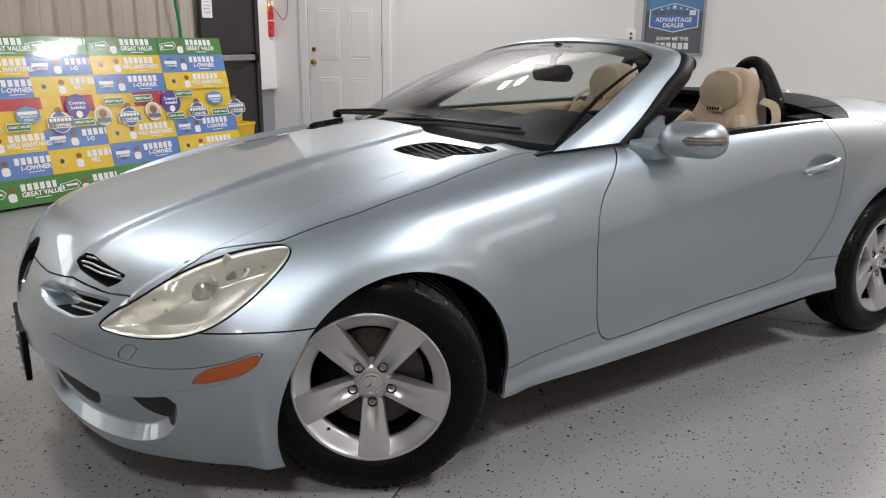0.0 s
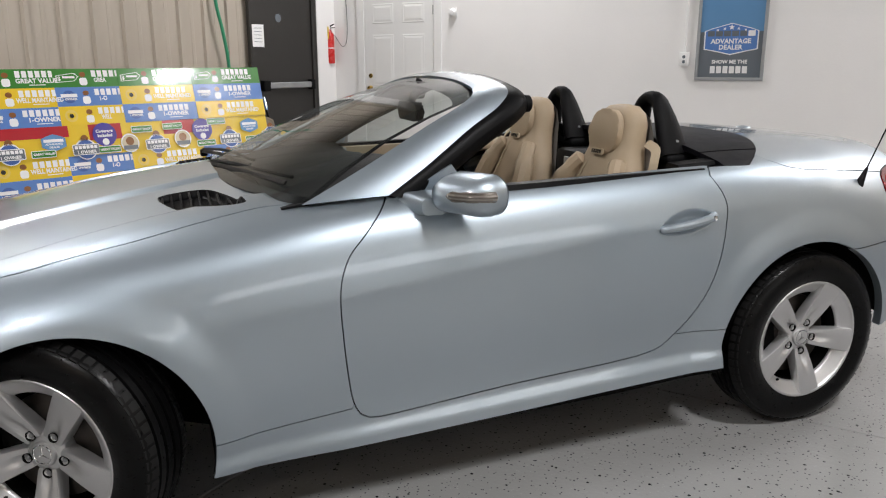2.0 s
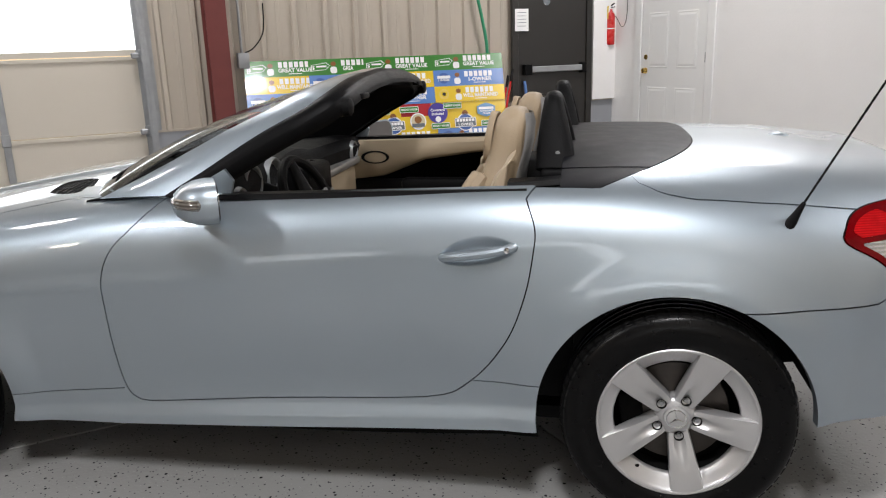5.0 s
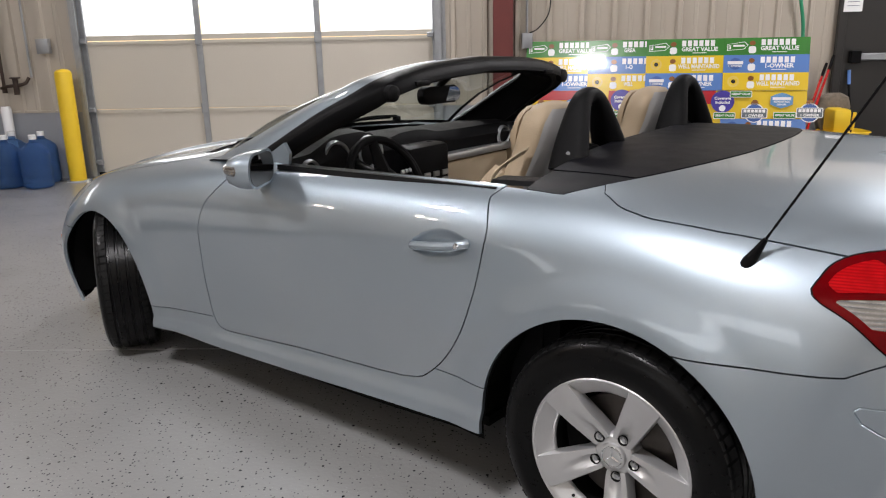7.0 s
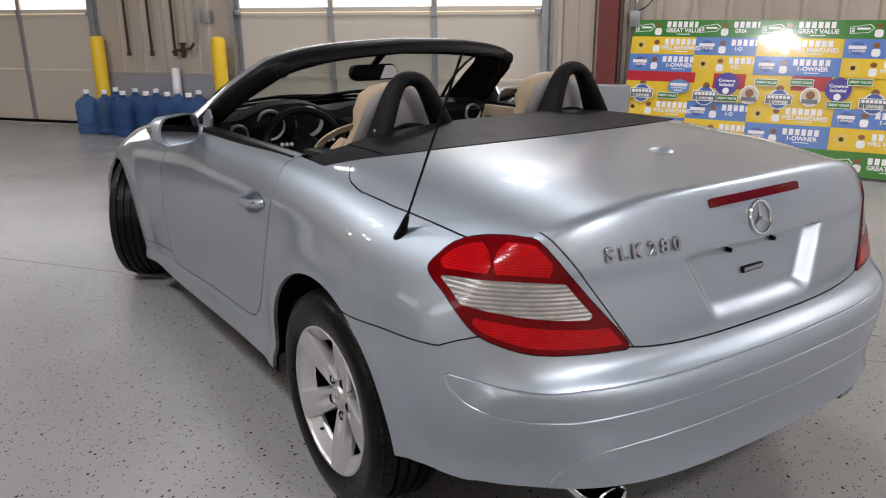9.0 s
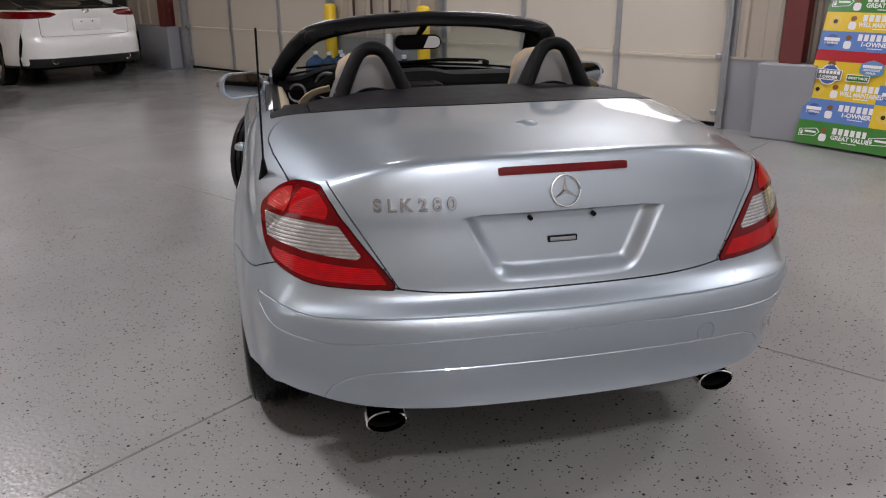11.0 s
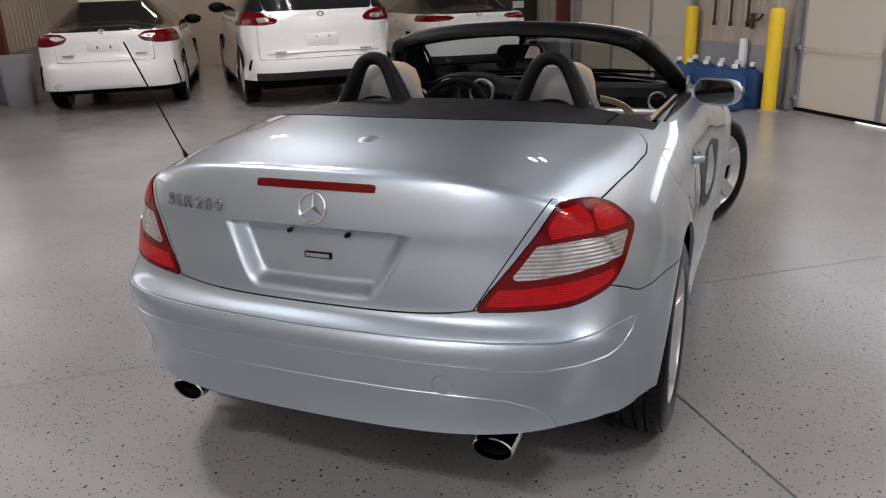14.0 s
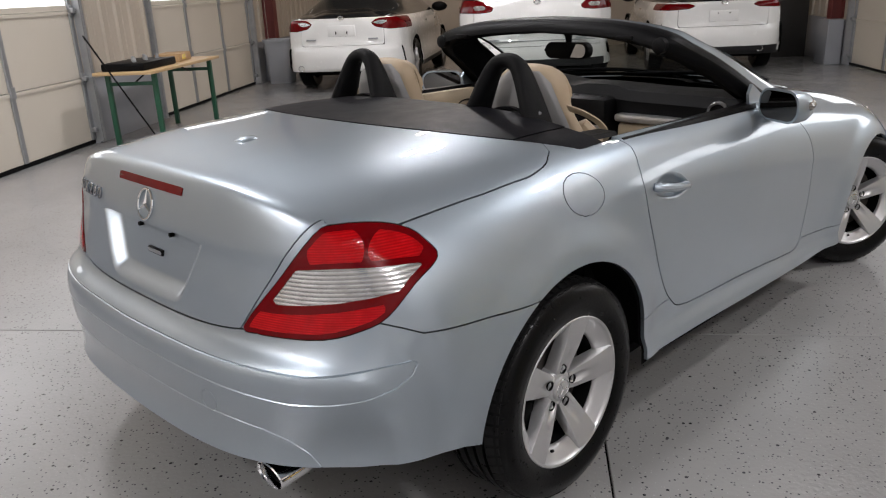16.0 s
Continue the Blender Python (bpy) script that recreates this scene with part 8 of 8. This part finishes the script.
def car_skin(profile, width, belt, tumble, corner):
    """Half skin from the centre profile (x from the tail, z), swept out to the flank."""
    zt = [9, 9, 9, belt, 0.66, 0.42, 0.24]
    net = []
    L = profile[-1][0]
    for x, z in profile:
        row = []
        up = max(0.0, min(1.0, (z - belt) / 0.25))
        fy = [0, 0.36, 0.66 * (1 - up) + 0.60 * up, 0.86 * (1 - up) + 0.955 * up, 0.965, 1.0, 0.985]
        for k in range(7):
            drop = [0, 0.004, 0.03, 0.06, 0.0, 0.0, 0.0][k]
            zz = min(z - drop, zt[k] if k > 2 else 9)
            if k == 2:
                zz = z - 0.035 - up * 0.02
            if k == 3 and z <= belt:
                zz = z - 0.05
            if k > 3:
                zz = min(zt[k], z - 0.05 * (k - 2)) if z > 0.42 else z * (1 - 0.04 * (k - 3))
            zz = max(zz, 0.22)
            r = [0, 0.03, 0.14, 0.42, 0.72, 0.92, 1.0][k] * corner
            back = r * max(0.0, 1 - x / 0.55)
            front = r * max(0.0, 1 - (L - x) / 0.55)
            plan = 1 - 0.10 * max(0.0, 1 - x / 0.7) ** 2 - 0.14 * max(0.0, 1 - (L - x) / 0.9) ** 2
            row.append((x + back - front, width / 2 * fy[k] * plan * (tumble if (k == 2 and up > 0) else 1), zz))
        net.append(row)
    net = np.array(net)
    S, K = net.shape[:2]
    d = np.linalg.norm(np.diff(net, axis=0), axis=2).mean(axis=1)
    t = np.concatenate([[0], np.cumsum(np.maximum(d, 0.02) ** 0.7)])
    tt = np.concatenate([np.linspace(t[i], t[i + 1], 5, endpoint=False) for i in range(S - 1)] + [[t[-1]]])
    along = np.stack([np.interp(tt, t, net[:, k, c]) for k in range(K) for c in range(3)], 1)
    smooth = natural_spline(t, net.reshape(S, -1), tt)
    g = (0.5 * along + 0.5 * smooth).reshape(-1, K, 3)
    mir = np.concatenate([g[:, 2:0:-1] * np.array([1, -1, 1]), g], axis=1)
    ks = np.linspace(0, K - 1, (K - 1) * 6 + 1)
    grid = natural_spline(np.arange(-2, K, dtype=float), mir.transpose(1, 0, 2).reshape(K + 2, -1), ks).reshape(len(ks), -1, 3).transpose(1, 0, 2)
    grid[:, 0, 1] = 0
    A, B = grid.shape[:2]
    n = np.cross(np.gradient(grid, axis=1), np.gradient(grid, axis=0))
    n /= np.maximum(np.linalg.norm(n, axis=2, keepdims=True), 1e-9)
    if n[A // 2, 0, 2] < 0:
        n = -n
    n[:, 0, 1] = 0
    idx = np.arange(A * B).reshape(A, B)
    a, b, c, e = idx[:-1, :-1].ravel(), idx[1:, :-1].ravel(), idx[1:, 1:].ravel(), idx[:-1, 1:].ravel()
    F = np.vstack([np.stack([a, b, c], 1), np.stack([a, c, e], 1)])
    V, N = grid.reshape(-1, 3), n.reshape(-1, 3)
    fn = np.cross(V[F[:, 1]] - V[F[:, 0]], V[F[:, 2]] - V[F[:, 0]])
    flip = np.einsum("ij,ij->i", fn, N[F[:, 0]]) < 0
    F[flip] = F[flip][:, ::-1]
    sk = Skin(V, N, F)
    return sk.join(sk.mirror()).weld()


DARK_GLASS = mat("dark_tinted_car_glass", (0.010, 0.011, 0.012), 0.06, coat=0.5)
GREY_PLASTIC = mat("black_bumper_plastic", (0.014, 0.014, 0.015), 0.5, spec=0.3)


def far_wheel(x, y, r, s, parent):
    bm = bmesh.new()
    lathe(bm, [(r * 0.62, -0.09), (r * 0.93, -0.105), (r, -0.08), (r, 0.08), (r * 0.93, 0.105), (r * 0.62, 0.095)], 32, "y")
    bmesh.ops.transform(bm, matrix=pose(x, y, r), verts=bm.verts)
    w = part("wheel", bm, RUBBER, parent, "black tyre on silver wheel")
    bm = bmesh.new()
    lathe(bm, [(r * 0.64, 0.0), (r * 0.62, 0.085 * s), (r * 0.56, 0.06 * s), (r * 0.50, 0.0)], 28, "y")
    bmesh.ops.transform(bm, matrix=pose(x, y, r), verts=bm.verts)
    part("rim", bm, ALLOY, w)
    for k in range(5):
        a = 2 * math.pi * k / 5
        bm = bmesh.new()
        tube(bm, [(0.02 * math.cos(a), 0.075 * s, 0.02 * math.sin(a)), (r * 0.6 * math.cos(a), 0.07 * s, r * 0.6 * math.sin(a))], [0.05, 0.032], 6, flat=0.7)
        bmesh.ops.transform(bm, matrix=pose(x, y, r), verts=bm.verts)
        part("spoke", bm, ALLOY, w)


def far_car(name, label, m, profile, width, belt, tumble, corner, axles, wheel_r, lamp, lamp_white, lid_z, black_low, plate_z, badge_z, extra):
    root = thing(name, m, label, "car", "parked white cars")
    full = car_skin(profile, width, belt, tumble, corner)
    L = profile[-1][0]

    def f_arch_(x, y, z):
        r = np.minimum(np.hypot(x - axles[0], z - wheel_r - 0.01), np.hypot(x - axles[1], z - wheel_r - 0.01)) - wheel_r - 0.055
        return np.where(np.abs(y) > 0.45, r, 1.0)

    tan_ = lambda x, y: np.abs(y) - 0.42 * np.clip(x, 0, 0.6)            # unrolled across the rear corner
    f_lamp = lambda x, y, z: np.where(x < 0.75, inside(tan_(x, y), z, lamp), -1.0)
    body_ = full.cut(f_arch_).cut(lambda x, y, z: np.where(x < 0.75, z - extra["under"], 1.0))
    green = lambda x, y, z: z - belt - 0.045                               # window band
    f_glass = lambda x, y, z: np.where(z > belt - 0.05, np.minimum(np.minimum(z - belt - 0.03, extra["roof"] - 0.10 - z), np.maximum(np.maximum(np.abs(y) - width * 0.36, 0) * 9 - 0.001, width * 0.335 - np.abs(y))), -1.0)
    low = lambda x, y, z: np.where((x < 0.45) & (np.abs(y) < width * 0.43), black_low - z, 0.31 - z)
    main = body_.cut(lambda x, y, z: -f_glass(x, y, z)).cut(lambda x, y, z: -low(x, y, z)).cut(lambda x, y, z: -f_lamp(x, y, z) - 0.004)
    lid_line = lambda x, y, z: np.where(x < 0.5, np.minimum(z - lid_z, extra["lid_half"] - np.abs(y)), -1.0)
    b = skin_part("body", main.cut(lambda x, y, z: -lid_line(x, y, z) - 0.003), WHITE_CAR, root, "", 0.01)
    skin_part("tail_gate", main.cut(lambda x, y, z: lid_line(x, y, z) - 0.003), WHITE_CAR, root, "", 0.01)
    trim = body_.cut(low)
    skin_part("rear_apron", trim.cut(lambda x, y, z: 0.45 - x), GREY_PLASTIC, root, "black lower bumper apron", 0.01)
    for s in (1, -1):
        sill_skin = trim.cut(lambda x, y, z: x - 0.45).cut(lambda x, y, z: s * y)
        if len(sill_skin.F):
            skin_part("sill_trim", sill_skin, GREY_PLASTIC, root, "", 0.01)
    skin_part("window_glass", body_.cut(f_glass), DARK_GLASS, root, "dark tinted windows", 0.0, -0.004)
    skin_part("lining", full.shift(-0.03).cut(f_arch_).cut(lambda x, y, z: np.where(x < 0.8, z - extra["under"], 1.0)).cut(lambda x, y, z: belt - z), GAP_BLACK, root, "", 0)
    for s in (1, -1):
        tl = body_.cut(f_lamp).cut(lambda x, y, z: s * y)
        if not len(tl.F):
            continue
        lp = skin_part("tail_lamp", tl, RED_LENS, root, "red tail lamp", 0.01, 0.003)
        if lamp_white is not None:
            cl = tl.cut(lambda x, y, z: inside(tan_(x, y), z, lamp_white))
            if len(cl.F):
                skin_part("clear_insert", cl, LAMP_CLEAR, lp, "", 0.004, 0.006)
    part("floor_pan", boxes((0.45, L - 0.25, -width * 0.38, width * 0.38, 0.22, 0.30)), GAP_BLACK, root)
    for ax in axles:
        for s in (1, -1):
            far_wheel(ax, s * (width / 2 - 0.125), wheel_r, s, root)
            bm = bmesh.new()
            rr = wheel_r + 0.05
            loft(bm, [[(ax + r * math.cos(radians(a)), s * w, wheel_r + 0.01 + r * math.sin(radians(a))) for a in range(-10, 191, 10)] for w, r in ((width / 2 - 0.02, rr), (width / 2 - 0.26, rr), (width / 2 - 0.27, 0.0))], False, False)
            part("wheel_house", bm, GAP_BLACK, root)
    # face of the lid: plate panel, screws, badge
    xs = lambda z: float(np.interp(z, [p[1] for p in profile[:extra["n_rear"]]], [p[0] for p in profile[:extra["n_rear"]]]))
    pr = part("plate_panel", boxes((xs(plate_z) - 0.008, xs(plate_z) + 0.02, -0.20, 0.20, plate_z - 0.075, plate_z + 0.075), bevel=0.008), WHITE_CAR, root)
    for yy in (-0.08, 0.08):
        part("plate_screw", boxes((xs(plate_z) - 0.013, xs(plate_z) - 0.006, yy - 0.008, yy + 0.008, plate_z - 0.045 if extra.get("slots") else plate_z + 0.03, plate_z - 0.005 if extra.get("slots") else plate_z + 0.046)), BLACK_PLASTIC, pr)
    bm = bmesh.new()
    lathe(bm, [(0.5, 0.0), (0.62, -0.006), (0.9, -0.008), (1.0, 0.0)], 24, "x")
    bmesh.ops.transform(bm, matrix=pose(xs(badge_z) - 0.004, 0, badge_z) @ Matrix.Diagonal((1, 0.05, 0.033, 1)), verts=bm.verts)
    part("badge", bm, CHROME, root, "plain chrome badge")
    for yy in extra["bars"]:
        part("script_bar", boxes((xs(lid_z + 0.09) - 0.006, xs(lid_z + 0.09) + 0.01, yy - 0.07, yy + 0.07, lid_z + 0.075, lid_z + 0.095)), STEEL, root)
    if extra.get("chrome"):
        part("chrome_strip", boxes((xs(extra["chrome"]) - 0.008, xs(extra["chrome"]) + 0.01, -width * 0.36, width * 0.36, extra["chrome"] - 0.005, extra["chrome"] + 0.007), bevel=0.003), STEEL, root)
    for yy in extra["pipes"]:
        bm = bmesh.new()
        lathe(bm, [(0.030, 0.06), (0.036, 0.0), (0.043, -0.004), (0.045, 0.01), (0.045, 0.18)], 18, "x")
        bmesh.ops.transform(bm, matrix=pose(0.05, yy, extra["pipe_z"]), verts=bm.verts)
        part("tailpipe", bm, CHROME, root)
    for s in (1, -1):
        bm = bmesh.new()
        bmesh.ops.create_uvsphere(bm, u_segments=14, v_segments=8, radius=1)
        bmesh.ops.transform(bm, matrix=pose(extra["mirror_x"], s * (width / 2 + 0.03), belt + 0.07) @ Matrix.Diagonal((0.07, 0.14, 0.08, 1)), verts=bm.verts)
        part("door_mirror", bm, BLACK_PLASTIC, root)
    for s in (1, -1):
        for k, hx in enumerate(extra["handles"]):
            bm = bmesh.new()
            tube(bm, smooth_path([(hx - 0.09, s * (width / 2 * 0.972), belt - 0.10), (hx, s * (width / 2 * 0.99 + 0.012), belt - 0.095), (hx + 0.09, s * (width / 2 * 0.972), belt - 0.10)], 3), 0.012, 6)
            part("door_handle", bm, CHROME, root)
    return root


# tall crossover
far_car("parked_crossover", "white crossover with dark lower trim parked facing away", ROOM @ pose(6.68, 0.10, 0, 0, 0, 4),
        [(0.16, 0.26), (0.03, 0.36), (0.0, 0.52), (0.02, 0.66), (0.07, 0.74), (0.08, 0.95), (0.10, 1.14), (0.16, 1.24), (0.36, 1.55), (0.48, 1.70), (0.75, 1.79), (1.8, 1.83), (2.6, 1.78), (3.15, 1.60), (3.75, 1.20), (4.2, 1.12), (4.75, 1.00), (5.02, 0.85), (5.10, 0.60), (5.05, 0.35), (4.95, 0.26)],
        2.0, 1.17, 0.90, 0.30, (1.02, 4.05), 0.37, [(0.49, 1.09), (0.55, 1.155), (0.66, 1.195), (0.84, 1.20), (0.92, 1.13), (0.86, 1.05), (0.66, 1.04), (0.53, 1.055)], [(0.56, 1.08), (0.60, 1.13), (0.72, 1.13), (0.70, 1.075)], 0.62, 0.455, 0.84, 1.15,
        dict(under=0.36, glass_x=0.3, roof=1.83, lid_half=0.80, n_rear=8, bars=(0.55, -0.55), chrome=0.685, pipes=(), pipe_z=0.3, mirror_x=3.25, handles=(1.75, 2.75)))
# sedan beside it
far_car("parked_sedan", "white saloon with red lamps parked facing away", ROOM @ pose(7.50, 2.83, 0, 0, 0, -2),
        [(0.14, 0.24), (0.03, 0.34), (0.0, 0.50), (0.02, 0.64), (0.08, 0.70), (0.09, 0.86), (0.10, 1.02), (0.17, 1.08), (0.45, 1.12), (0.62, 1.15), (1.0, 1.34), (1.4, 1.46), (2.2, 1.50), (2.8, 1.42), (3.35, 1.12), (3.6, 1.03), (4.3, 0.92), (4.65, 0.80), (4.78, 0.60), (4.75, 0.36), (4.65, 0.25)],
        1.84, 1.00, 0.88, 0.30, (1.03, 3.78), 0.335, [(0.38, 0.955), (0.44, 1.01), (0.78, 1.03), (0.86, 0.97), (0.80, 0.87), (0.60, 0.865), (0.44, 0.90)], [(0.39, 0.95), (0.46, 0.985), (0.60, 0.985), (0.52, 0.925)], 0.66, 0.27, 0.86, 1.03,
        dict(under=0.31, glass_x=0.7, roof=1.50, lid_half=0.60, n_rear=7, bars=(0.45, -0.45), pipes=(0.62,), pipe_z=0.36, mirror_x=3.1, handles=(1.85, 2.75), slots=True))
far_car("parked_sedan", "white saloon with slim red lamps and black lower bumper", ROOM @ pose(8.25, -2.52, 0, 0, 0, 0),
        [(0.14, 0.24), (0.03, 0.34), (0.0, 0.50), (0.02, 0.66), (0.07, 0.74), (0.07, 0.90), (0.06, 1.00), (0.12, 1.05), (0.40, 1.09), (0.60, 1.12), (1.1, 1.30), (1.5, 1.41), (2.2, 1.45), (2.8, 1.37), (3.4, 1.08), (3.7, 0.99), (4.4, 0.88), (4.75, 0.76), (4.87, 0.58), (4.83, 0.36), (4.7, 0.25)],
        1.85, 0.99, 0.88, 0.30, (1.08, 3.90), 0.345, [(0.36, 0.965), (0.42, 0.995), (0.70, 1.005), (0.90, 0.985), (0.88, 0.93), (0.66, 0.915), (0.44, 0.93)], None, 0.68, 0.40, 0.82, 1.0,
        dict(under=0.28, glass_x=0.7, roof=1.45, lid_half=0.62, n_rear=7, bars=(0.0,), pipes=(0.52, -0.52), pipe_z=0.36, mirror_x=3.2, handles=(1.9, 2.8)))
